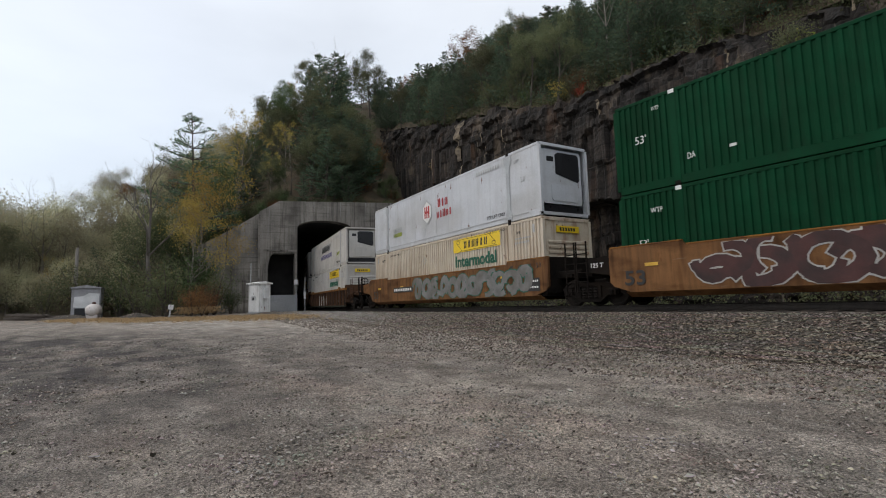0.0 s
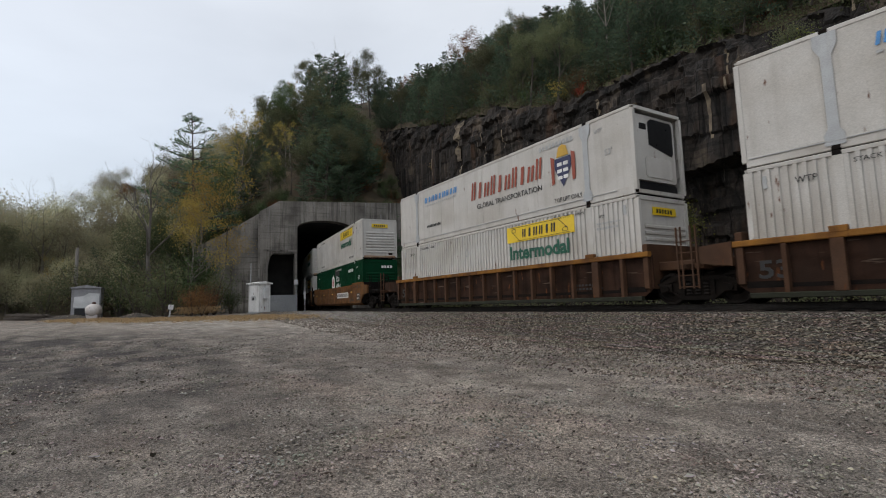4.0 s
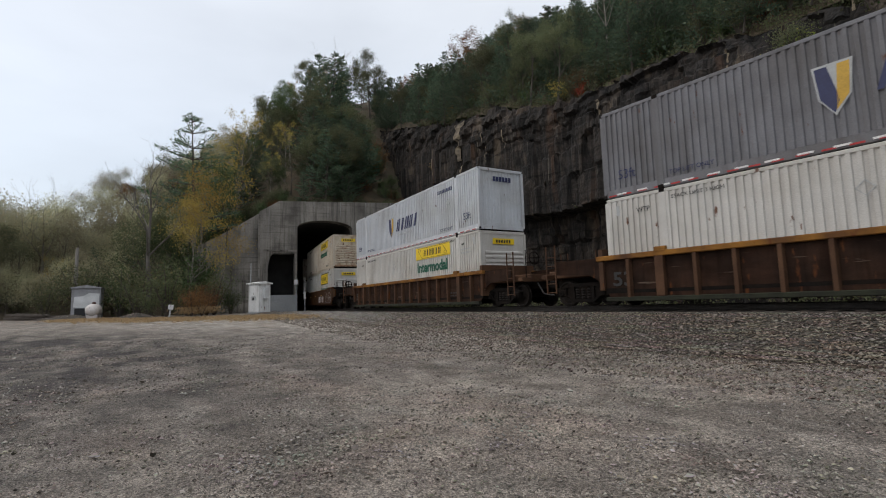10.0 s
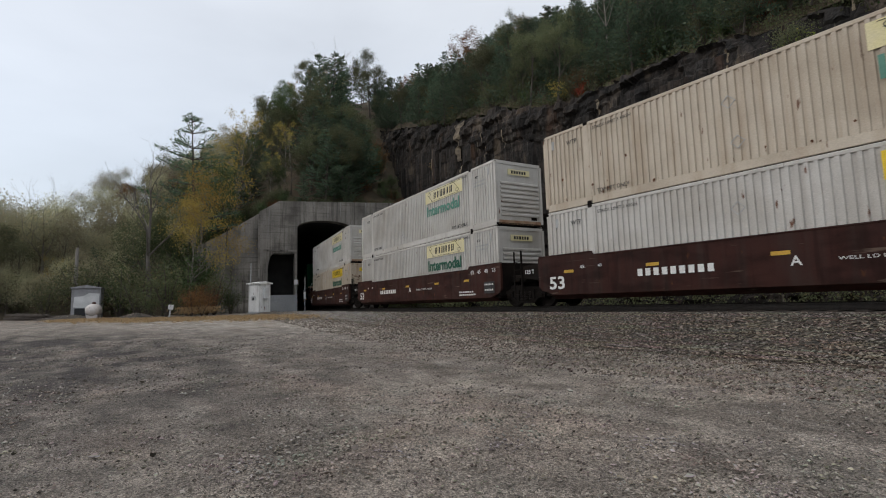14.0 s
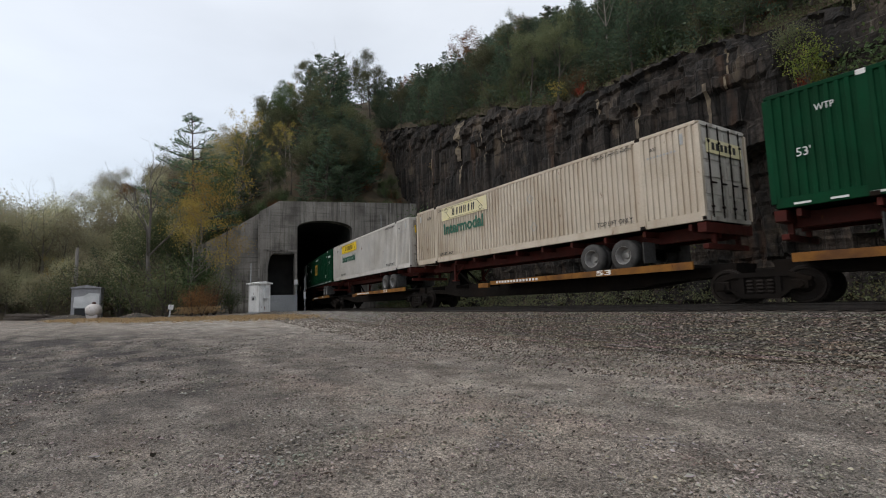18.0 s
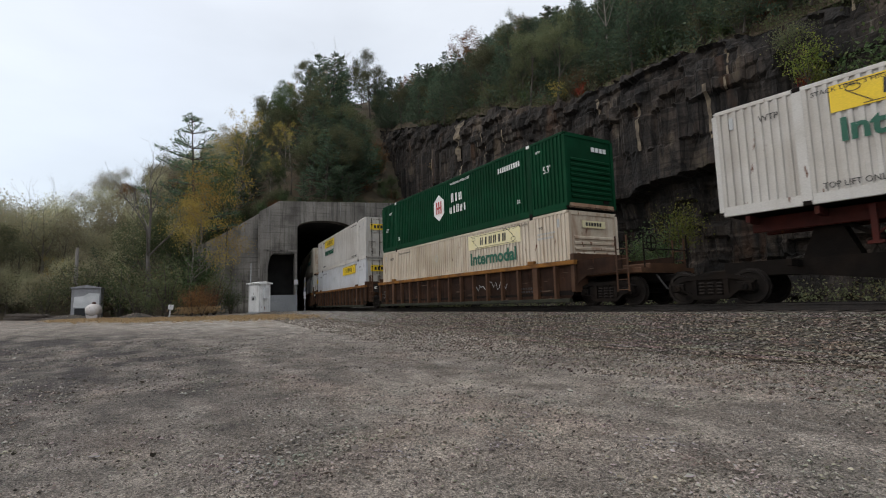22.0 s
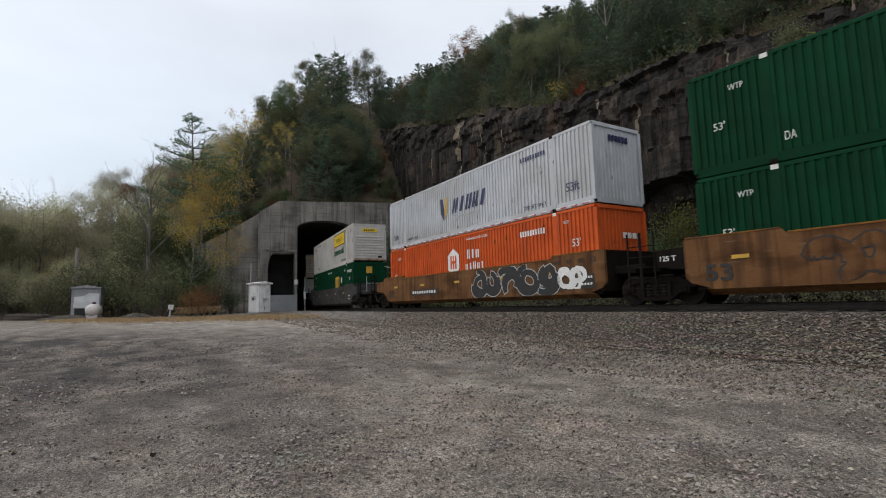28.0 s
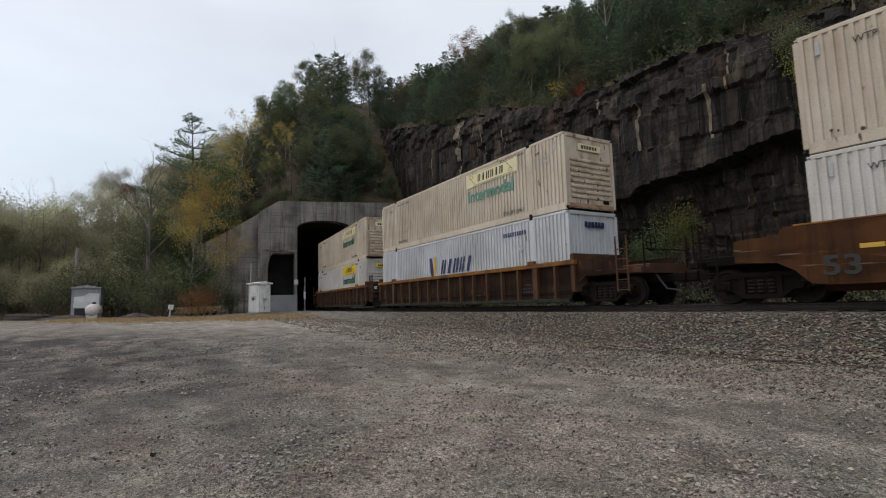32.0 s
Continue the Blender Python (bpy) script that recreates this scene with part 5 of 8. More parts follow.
# ballast shoulder, finest where it is nearest
pale = []
for u0, u1, n, size in ((-28, -12, 5200, 0.12), (-12, 0, 6500, 0.10), (0, 8, 7500, 0.082), (8, 22, 15000, 0.072)):
    for i in range(n):
        u, l = rng.uniform(u0, u1), -1.6 - 2.55 * rng.random() ** 0.9
        p = at(u, l, 0)
        g = ground_z(p.x, p.y)
        z = float(np.interp(l, [-4.6, -3.5, -2.0, -1.5], [g - 0.05, max(-0.92, g), -0.30, -0.195]))
        (pale if u < -3 + 4 * rng.normal() else spots).append((p.x, p.y, max(z, g - 0.01) + 0.015, size * rng.uniform(0.6, 1.35)))
for i in range(11000):
    u, l = rng.uniform(-14, 22), -4.0 - 3.6 * rng.random() ** 2.2
    p = at(u, l, 0)
    spots.append((p.x, p.y, ground_z(p.x, p.y) + 0.02, 0.07 * rng.uniform(0.5, 1.3)))
for i in range(5200):
    x, y = -15.5 + rng.normal() * 4.2, -4.6 + rng.normal() * 1.3
    pale.append((x, y, ground_z(x, y) + 0.02, 0.10 * rng.uniform(0.5, 1.3)))
stone_field("ballast_stones", "grey-brown angular crushed stones along the track", spots, "ballast", rng)
stone_field("ballast_stones", "pale grey crushed stones near the tunnel mouth", pale, "pale_ballast", rng)
spots = []
# stones thrown out over the lot: thick near the track, in patches elsewhere
for i in range(70000):
    d = 1.7 + 20 * rng.random() ** 1.6
    a = -(YAW) + math.pi / 2 + rng.uniform(-0.85, 0.85)
    x, y = EYE.x + d * math.cos(a), EYE.y + d * math.sin(a)
    patchy = noise.noise(Vector((x * 0.55, y * 0.55, 4))) + 0.5 * noise.noise(Vector((x * 1.9, y * 1.9, 6)))
    near = smooth((y + 9.5) / 5.5) * smooth((x + 2) / 8)
    if patchy + 0.9 * near < rng.uniform(-0.5, 0.6):
        continue
    s = 0.011 + 0.034 * rng.random() ** 3 + 0.0014 * d
    if rng.random() < 0.012:
        s *= 1.9
    spots.append((x, y, ground_z(x, y) + s * 0.2 + 0.006, s))
stone_field("loose_stones", "scattered small grey stones on the dusty lot", spots, "pebble", rng)
# heaps of pale gravel at the edge of the lot
for x0, y0, r, h in ((-21.9, -14.6, 1.35, 0.5), (-25.6, -19.0, 1.9, 0.42), (-20.6, -4.9, 1.6, 0.22)):
    spots = []
    for i in range(900):
        a, q = rng.uniform(0, 2 * math.pi), math.sqrt(rng.random())
        x, y = x0 + r * q * math.cos(a), y0 + r * 1.25 * q * math.sin(a)
        spots.append((x, y, ground_z(x, y) + h * (1 - q) ** 1.2 * rng.uniform(0.6, 1.0), 0.13 * rng.uniform(0.6, 1.3)))
    b = Build()
    b.lathe([(-0.3, r * 1.0), (0.02, r * 0.95), (h * 0.4, r * 0.5), (h * 0.8, r * 0.12), (h * 0.85, 0.0)], 16, "z", pose(x0, y0, ground_z(x0, y0)) @ Matrix.Diagonal((1, 1.25, 1, 1)))
    heap = tagged(new("gravel_heap", b.mesh("gravel_heap", M["bed"], True)), "low heap of pale crushed gravel", "gravel heap", "gravel heaps")
    st = stone_field("heap_stones", "", spots, "ballast", rng)
    st.parent = heap
    del st["category"]

# ---- things at the edge of the lot ----
M.update({
    "cabinet": surface("chalky_white_paint", (0.74, 0.74, 0.73), (0.60, 0.60, 0.59), 2.2, 0.6, 0.15, dirt=(0.16, 0.14, 0.12), dirt_amount=0.6, streak=True, rust=0.35),
    "tankpaint": surface("pale_tank_paint", (0.60, 0.56, 0.54), (0.48, 0.44, 0.42), 2.0, 0.45, 0.05, dirt=(0.22, 0.15, 0.11), dirt_amount=0.5, rust=0.2),
    "timber": surface("weathered_timber", (0.12, 0.10, 0.085), (0.06, 0.05, 0.042), 3, 0.9, 0.4, stretch=(1, 8, 8)),
    "polewood": surface("grey_pole_wood", (0.28, 0.26, 0.24), (0.18, 0.165, 0.15), 3, 0.9, 0.4, stretch=(6, 6, 0.5)),
    "shedgrey": surface("faded_grey_sheet", (0.33, 0.33, 0.34), (0.24, 0.24, 0.25), 1.4, 0.6, 0.1, dirt=(0.12, 0.10, 0.09), dirt_amount=0.5, streak=True),
    "patchwhite": surface("peeling_white", (0.68, 0.68, 0.68), (0.5, 0.5, 0.5), 1.6, 0.7, 0.2, rust=0.2),
})


def facing(x, y):
    """Degrees that turn a thing's -y side to the eye."""
    return math.degrees(math.atan2(EYE.y - y, EYE.x - x)) + 90


# signal cabinet by the portal
x, y = -22.4, -5.7
z = ground_z(x, y)
cab = thing("signal_cabinet", "chipped white metal signal cabinet beside the tunnel", "cabinet", m=pose(x, y, z, 0, 0, 25))
part("plinth", Build().box(-0.8, 0.8, -0.6, 0.6, -0.3, 0.16, c=0.02), M["newcrete"], cab)
part("body", Build().box(-0.74, 0.74, -0.55, 0.55, 0.14, 2.5, c=0.02), M["cabinet"], cab)
part("roof", Build().prism([(-0.68, 2.5), (0.68, 2.5), (0.72, 2.62), (0.0, 2.74), (-0.72, 2.62)], -0.86, 0.86, "x"), M["cabinet"], cab)
for s in (-1, 1):
    d = part("door", Build().box(-0.70 if s < 0 else 0.01, -0.01 if s < 0 else 0.70, -0.585, -0.55, 0.22, 2.42, c=0.01), M["cabinet"], cab)
    part("handle", Build().box(0.06 * s - 0.02, 0.06 * s + 0.02, -0.63, -0.585, 1.15, 1.4), M["black"], d)
part("notice", Build().box(-0.3, 0.35, -0.592, -0.586, 1.15, 1.5), M["palegrey"], cab)
part("conduit", Build().tube((-0.82, -0.3, 0), (-0.82, -0.3, 4.4), 0.035, 6), M["palegrey"], cab)
part("side_box", Build().box(0.75, 0.95, -0.2, 0.25, 1.3, 2.2, c=0.02), M["patchwhite"], cab)
# pump shed with a pale tank
x, y = -29.3, -18.3
z = ground_z(x, y)
shed = thing("pump_shed", "small grey sheet-metal shed with peeling white front", "shed", m=pose(x, y, z, 0, 0, facing(x, y) - 8))
part("walls", Build().box(-1.0, 1.0, -0.9, 0.9, -0.2, 2.5, c=0.01), M["shedgrey"], shed)
part("roof", Build().prism([(-1.05, 2.5), (1.05, 2.5), (1.1, 2.56), (0, 2.78), (-1.1, 2.56)], -1.05, 1.05, "y"), M["shedgrey"], shed)
part("peeling_panel", Build().prism([(-0.85, 0.95), (0.9, 0.75), (0.92, 2.05), (0.2, 2.1), (-0.2, 1.85), (-0.8, 1.8)], -0.92, -0.905, "y"), M["patchwhite"], shed)
# dark slab on the closed wall stands in for the shade inside an opening
part("opening", Build().box(-0.75, 0.0, -0.915, -0.88, 0.1, 0.85), M["glassy"], shed)
part("vent_pipe", Build().tube((0.7, 0.2, 2.6), (0.7, 0.2, 3.1), 0.05, 8), M["black"], shed)
x, y = -24.7, -17.5
z = ground_z(x, y)
tank = thing("propane_tank", "pale pinkish propane tank on steel feet", "tank", m=pose(x, y, z, 0, 0, facing(x, y) + 78) @ Matrix.Scale(0.78, 4))
part("shell", Build().lathe([(-1.15, 0.0), (-1.12, 0.2), (-1.0, 0.42), (-0.8, 0.56), (-0.55, 0.62), (0.55, 0.62), (0.8, 0.56), (1.0, 0.42), (1.12, 0.2), (1.15, 0.0)], 24, "x", pose(0, 0, 0.88)), M["tankpaint"], tank, soft=True)
part("valve_dome", Build().lathe([(1.46, 0.17), (1.62, 0.17), (1.68, 0.1), (1.68, 0.0)], 14, "z"), M["redsteel"], tank, "rusty valve dome")
for s in (-0.7, 0.7):
    part("foot", Build().box(s - 0.08, s + 0.08, -0.45, 0.45, -0.1, 0.42, c=0.02), M["tankpaint"], tank)
# utility poles
for x, y, h, r in ((-32.4, -19.5, 6.3, 0.17), (-61.2, -29.7, 7.6, 0.12)):
    z = ground_z(x, y)
    p = thing("utility_pole", "weathered grey wooden utility pole", "pole", "utility poles", pose(x, y, z))
    part("shaft", Build().tube((0, 0, -0.3), (0.05, 0, h), r, 10, r * 0.75), M["polewood"], p)
    part("meter_box", Build().box(0.1, 0.28, -0.16, 0.16, 1.3, 1.9, c=0.02) if h < 7 else Build().box(-0.35, -0.05, -0.2, 0.2, 5.2, 5.8, c=0.03), M["shedgrey"], p)
    part("conduit", Build().tube((0.16, 0.02, 0), (0.14, 0.02, 1.4), 0.03, 6), M["palegrey"], p)
# old ties thrown on a pile
rr = random.Random(3)
for i in range(7):
    x, y = -27.0 + rr.uniform(-0.7, 0.9), -21.0 + rr.uniform(-1.1, 1.2)
    t = tagged(new("old_tie", Build().box(-1.25, 1.25, -0.11, 0.11, 0.0, 0.17, c=0.012).mesh("old_tie", M["timber"])), "weathered dark wooden railway tie lying on the ground", "timber", "discarded ties")
    t.matrix_basis = pose(x, y, ground_z(x, y) + 0.16 * (i % 3), 0, rr.uniform(-3, 3), 62 + rr.uniform(-28, 28))
# leaning marker post and its box
x, y = -20.9, -12.5
mk = thing("marker_post", "leaning white marker post with small box", "post", m=pose(x, y, ground_z(x, y), 0, 7, facing(x, y)))
part("shaft", Build().box(-0.06, 0.06, -0.06, 0.06, -0.2, 1.0, c=0.01), M["palegrey"], mk)
part("box", Build().box(-0.18, 0.18, -0.14, 0.1, 0.62, 0.98, c=0.02), M["patchwhite"], mk)
# slender stake and lamp box by the opening
p = at(-25.6, -2.55, 0)
stk = thing("clearance_stake", "thin grey steel stake beside the tunnel mouth", "stake", m=pose(p.x, p.y, -0.4))
part("shaft", Build().tube((0, 0, 0), (0.02, 0, 3.5), 0.035, 6), M["palegrey"], stk)
part("plate", Build().box(-0.03, 0.03, -0.1, 0.1, 1.4, 2.1), M["patchwhite"], stk)
p = at(PORTAL + 0.14, -3.0, 0)
lb = thing("junction_box", "small white junction box on the portal wall", "box", m=pose(p.x, p.y, 2.55, 0, 0, math.degrees(heading(PORTAL))))
part("case", Build().box(-0.14, 0.12, -0.2, 0.2, 0, 0.5, c=0.02), M["patchwhite"], lb)
part("pipe", Build().tube((-0.05, 0, -2.4), (-0.05, 0, 0), 0.03, 6), M["palegrey"], lb)
# ---- shipping containers: x forward, near side at -y, z from the floor ----
CL, CW, CH = 8.077, 1.295, 2.896
CACHE = {}


def cached(key, make):
    if key not in CACHE:
        CACHE[key] = make()
    return CACHE[key]


def pressed(x0, x1, y, depth, pitch, flip):
    """Pressed side sheet from x0 to x1, outer crests at y, troughs depth further in."""
    n = max(1, round((x1 - x0) / pitch))
    w = (x1 - x0) / n
    pts = []
    for i in range(n):
        for f, d in ((0.0, 0), (0.44, 0), (0.5, 1), (0.94, 1)):
            pts.append((x0 + (i + f) * w, y + (depth * d if not flip else -depth * d)))
    pts.append((x1, y))
    return pts


def side_mesh(style, mat, s):
    def make():
        b = Build()
        y = s * (CW - 0.008)
        pts = []
        for a, c in ((-CL + 0.12, -6.2), (-5.98, 5.98), (6.2, CL - 0.12)):
            if style == "corr":
                pts += pressed(a, c, y, 0.042, 0.205, s > 0)
                continue
            n = max(1, round((c - a) / 1.2))
            step = (c - a) / n
            y2 = y - s * 0.012
            for i in range(n):
                x = a + i * step
                pts += [(x, y2), (x + step - 0.016, y2), (x + step - 0.013, y2 - s * 0.006), (x + step - 0.003, y2 - s * 0.006)]
            pts.append((c, y2))
        for x, yy in pts:
            b.v += [(x, yy, 0.25), (x, yy, CH - 0.1)]
        for i in range(len(pts) - 1):
            q = (2 * i, 2 * i + 2, 2 * i + 3, 2 * i + 1)
            b.f.append(q[::-1] if s > 0 else q)
        return b.mesh("side_panel", M[mat])
    return cached(("side", style, mat, s), make)


def add_body(c, style, mat):
    for s in (-1, 1):
        part("side_panel", side_mesh(style, mat, s), None, c)
    part("roof", cached(("roof", mat), lambda: Build().box(-CL + 0.02, CL - 0.02, -CW + 0.04, CW - 0.04, CH - 0.05, CH - 0.02).mesh("roof", M[mat])), None, c)
    part("floor", cached("cfloor", lambda: Build().box(-CL + 0.02, CL - 0.02, -CW + 0.05, CW - 0.05, 0.04, 0.12).mesh("floor", M["black"])), None, c)
    part("rear_wall", cached(("rear", mat), lambda: Build().box(-CL + 0.02, -CL + 0.06, -CW + 0.08, CW - 0.08, 0.1, CH - 0.05).mesh("rear_wall", M[mat])), None, c)


def add_frame(c, mat, reefer):
    post = cached(("post", mat), lambda: Build().box(-0.06, 0.06, -0.06, 0.06, 0.12, CH - 0.12, c=0.012).mesh("corner_post", M[mat]))
    lift = cached(("lift", mat), lambda: Build().box(-0.11, 0.11, -0.04, 0.04, 0.02, CH - 0.01, c=0.01).mesh("lifting_post", M[mat]))
    top = cached(("top", mat), lambda: Build().box(-CL + 0.1, CL - 0.1, -0.035, 0.035, CH - 0.11, CH, c=0.014).mesh("top_rail", M[mat]))
    low = cached(("low", mat), lambda: Build().box(-CL + 0.1, CL - 0.1, -0.045, 0.045, 0.0, 0.27, c=0.014).mesh("bottom_rail", M[mat]))
    cast = cached("casting", lambda: Build().box(-0.09, 0.09, -0.075, 0.075, -0.014, 0.115, c=0.015).mesh("corner_casting", M["black"]))
    for s in (-1, 1):
        part("top_rail", top, None, c, m=pose(0, s * (CW - 0.037), 0))
        part("bottom_rail", low, None, c, m=pose(0, s * (CW - 0.062), 0))
        for e in (-1, 1):
            part("corner_post", post, None, c, m=pose(e * (CL - 0.06), s * (CW - 0.06), 0))
            part("lifting_post", lift, None, c, m=pose(e * 6.09, s * (CW - 0.037), 0))
            for z in (0.0, CH - 0.1):
                part("corner_casting", cast, None, c, m=pose(e * 6.09, s * (CW - 0.068), z))


def end_mesh(kind, mat):
    def make():
        b = Build()
        x = CL - 0.05
        if kind == "louver":
            z, zs = 0.18, []
            b.box(x - 0.06, x, -CW + 0.1, CW - 0.1, 0.1, CH - 0.05)
        elif kind == "ribs":
            n = 13
            w = (2 * CW - 0.24) / n
            k = len(b.v)
            for i in range(n):
                for f, d in ((0.0, 0), (0.4, 0), (0.5, 1), (0.9, 1)):
                    y = -CW + 0.12 + (i + f) * w
                    b.v += [(x - 0.03 * d, y, 0.15), (x - 0.03 * d, y, CH - 0.1)]
            m = n * 4
            for i in range(m - 1):
                b.f.append((k + 2 * i, k + 2 * i + 2, k + 2 * i + 3, k + 2 * i + 1))
            b.box(x - 0.04, x + 0.04, -CW + 0.1, CW - 0.1, CH - 0.14, CH - 0.01).box(x - 0.04, x + 0.04, -CW + 0.1, CW - 0.1, 0.02, 0.18)
        elif kind == "doors":
            b.box(x - 0.04, x + 0.04, -CW + 0.1, CW - 0.1, CH - 0.12, CH - 0.01).box(x - 0.04, x + 0.04, -CW + 0.1, CW - 0.1, 0.02, 0.15)
        return b.mesh("end_wall", M[mat])
    return cached(("end", kind, mat), make)


def add_end(c, kind, mat):
    if kind == "reefer":
        x = CL - 0.55
        b = Build().box(x - 0.08, x, -CW + 0.05, CW - 0.05, 0.1, CH - 0.04)
        part("bulkhead", cached(("bulk", mat), lambda: b.mesh("bulkhead", M[mat])), None, c)
        unit = part("cooling_unit", cached(("cool", mat), lambda: Build().box(x, x + 0.4, -CW + 0.24, CW - 0.24, 0.5, CH - 0.2, c=0.09).mesh("cooling_unit", M[mat])), None, c, "white moulded refrigeration unit")
        part("grille", cached("cgrille", lambda: Build().prism([(-0.35, 1.72), (CW - 0.45, 1.45), (CW - 0.36, 1.55), (CW - 0.36, 2.5), (CW - 0.45, 2.6), (-0.2, 2.6), (-0.35, 2.5)], x + 0.38, x + 0.42, "x").mesh("grille", M["glassy"])), None, unit)
        part("controller", cached("ccontrol", lambda: Build().box(x + 0.38, x + 0.415, -CW + 0.5, -0.45, 2.2, 2.4, c=0.02).mesh("controller", M["glassy"])), None, unit)
        part("hatch", cached(("chatch", mat), lambda: Build().box(x + 0.38, x + 0.425, -0.6, CW - 0.5, 0.62, 1.3, c=0.08).mesh("hatch", M[mat])), None, unit)
        part("tank", cached("ctank", lambda: Build().box(x, x + 0.36, -CW + 0.2, CW - 0.2, 0.16, 0.46, c=0.06).mesh("tank", M["glassy"])), None, c, "dark fuel tank under the cooling unit")
        for s in (-1, 1):
            b = Build()
            for z in (0.6, 1.25, 1.9):
                b.tube((x, s * (CW - 0.07), z), (CL - 0.06, s * (CW - 0.07), z + 0.22), 0.028, 6)
            part("brace", cached(("brace", s, mat), lambda: b.mesh("brace", M[mat])), None, c)
        part("cross_bar", cached(("cbar", mat), lambda: Build().box(CL - 0.11, CL - 0.01, -CW + 0.1, CW - 0.1, CH - 0.12, CH - 0.01).box(CL - 0.11, CL - 0.01, -CW + 0.1, CW - 0.1, 0.02, 0.14).mesh("cross_bar", M[mat])), None, c)
        return
    if kind == "louver" and mat == "cream":
        mat = "rustend"
    part("end_wall", end_mesh(kind, "grimy" if kind == "doors" and mat != "green" else mat), None, c)
    x = CL - 0.05
    if kind == "louver":
        for i in range(8):
            z = 0.42 + i * 0.2
            part("louver", cached(("louver", mat), lambda: Build().prism([(x, 0), (x + 0.045, 0.03), (x + 0.045, 0.1), (x, 0.14)], -CW + 0.28, CW - 0.2, "y").mesh("louver", M[mat])), None, c, m=pose(0, 0, z))
        part("end_header", cached(("ehead", mat), lambda: Build().box(x, x + 0.03, -CW + 0.1, CW - 0.1, CH - 0.16, CH - 0.02).mesh("end_header", M[mat])), None, c)
        part("end_sill", cached(("esill", mat), lambda: Build().box(x, x + 0.03, -CW + 0.1, CW - 0.1, 0.05, 0.24).mesh("end_sill", M["rustband"])), None, c)
        part("end_hatch", cached("ehatch", lambda: Build().box(x, x + 0.02, 0.65, 0.95, 0.3, 0.55).mesh("end_hatch", M["black"])), None, c)
    if kind == "doors":
        dm = "grimy" if mat != "green" else mat
        for s in (-1, 1):
            def door():
                y0, y1 = (0.01, CW - 0.12) if s > 0 else (-CW + 0.12, -0.01)
                return Build().box(x - 0.05, x, y0, y1, 0.16, CH - 0.12).mesh("door", M[dm])
            d = part("door", cached(("door", dm, s), door), None, c)
            for i in range(5):
                part("door_panel", cached(("dpanel", dm, s), lambda: Build().box(x, x + 0.018, 0.11 if s > 0 else -CW + 0.22, CW - 0.22 if s > 0 else -0.11, 0, 0.4, c=0.008).mesh("door_panel", M[dm])), None, d, m=pose(0, 0, 0.3 + i * 0.5))
        x = CL - 0.03
        for y in (-0.85, -0.3, 0.3, 0.85):
            part("lock_rod", cached("lockrod", lambda: Build().tube((0, 0, 0.12), (0, 0, CH - 0.08), 0.02, 6).box(-0.02, 0.035, -0.05, 0.05, 0.4, 0.46).box(-0.02, 0.035, -0.05, 0.05, 2.3, 2.36).box(0, 0.04, -0.03, 0.24, 1.1, 1.14).mesh("lock_rod", M["black"])), None, c, m=pose(x + 0.03, y, 0))


# ---- marks on the sides ----
def on_side(y=-CW - 0.004):
    return Matrix.Translation((0, y, 0)) @ pose(0, 0, 0, 90)


def text_mesh(words, mat, bold=0.0, shear=0.0):
    def make():
        cu = bpy.data.curves.new("words", "FONT")
        cu.body, cu.size, cu.extrude, cu.offset, cu.shear, cu.resolution_u = words, 1.0, 0.004, bold, shear, 3
        ob = bpy.data.objects.new("words", cu)
        scene.collection.objects.link(ob)
        bpy.context.view_layer.update()
        me = bpy.data.meshes.new_from_object(ob.evaluated_get(bpy.context.evaluated_depsgraph_get()))
        bpy.data.objects.remove(ob)
        me.name = "lettering"
        co = np.empty(len(me.vertices) * 3)
        me.vertices.foreach_get("co", co)
        co = co.reshape(-1, 3)
        lo, hi = co.min(0), co.max(0)
        co[:, 0] = (co[:, 0] - lo[0]) / (hi[0] - lo[0])
        co[:, 1] = (co[:, 1] - lo[1]) / (hi[1] - lo[1])
        co[:, 2] = 0.003 * np.sign(co[:, 2])
        me.vertices.foreach_set("co", co.ravel())
        me.materials.clear()
        me.materials.append(M[mat])
        me.update()
        return me
    return cached(("text", words, mat, bold, shear), make)


def words(c, text, mat, x0, x1, z0, z1, bold=0.0, shear=0.0, y=-CW - 0.007, name="lettering"):
    return part(name, text_mesh(text, mat, bold, shear), None, c, m=Matrix.Translation((x0, y, z0)) @ pose(0, 0, 0, 90) @ Matrix.Diagonal((x1 - x0, z1 - z0, 1, 1)))


def patch(c, mat, poly, name="emblem", label="", y=-CW - 0.004, t=0.005):
    """A flat painted or stuck-on shape on the near side, as (x, z) corners."""
    return part(name, Build().prism(poly, y - t, y, "y"), M[mat], c, label)


def rect(x0, x1, z0, z1, slant=0.0):
    return [(x0, z0), (x1, z0), (x1 + slant, z1), (x0 + slant, z1)]


def blocks(c, mat, n, x0, x1, z0, z1, slant=0.0, gap=0.3, y=-CW - 0.008, wave=0.0):
    """A row of plain blunt blocks in place of a name."""
    w = (x1 - x0) / n
    first = None
    for i in range(n):
        a = x0 + i * w
        e = z1 + wave * (0.5 - (i % 3) / 3)
        k = w * (1 - gap) * (0.8, 1.0, 0.9)[i % 3]
        b = Build()
        for f0, f1 in ((0.0, 0.36), (0.62, 1.0)) if i % 3 != 1 else ((0.2, 0.66),):
            p0, p1 = a + k * f0, a + k * f1
            t = 0.16 * (p1 - p0)
            b.prism([(p0 + t, z0), (p1 - t, z0), (p1, z0 + t), (p1 + slant, e - t), (p1 - t + slant, e), (p0 + t + slant, e), (p0 + slant, e - t), (p0, z0 + t)], y - 0.004, y, "y")
        part("letter_block", b, M[mat], c)


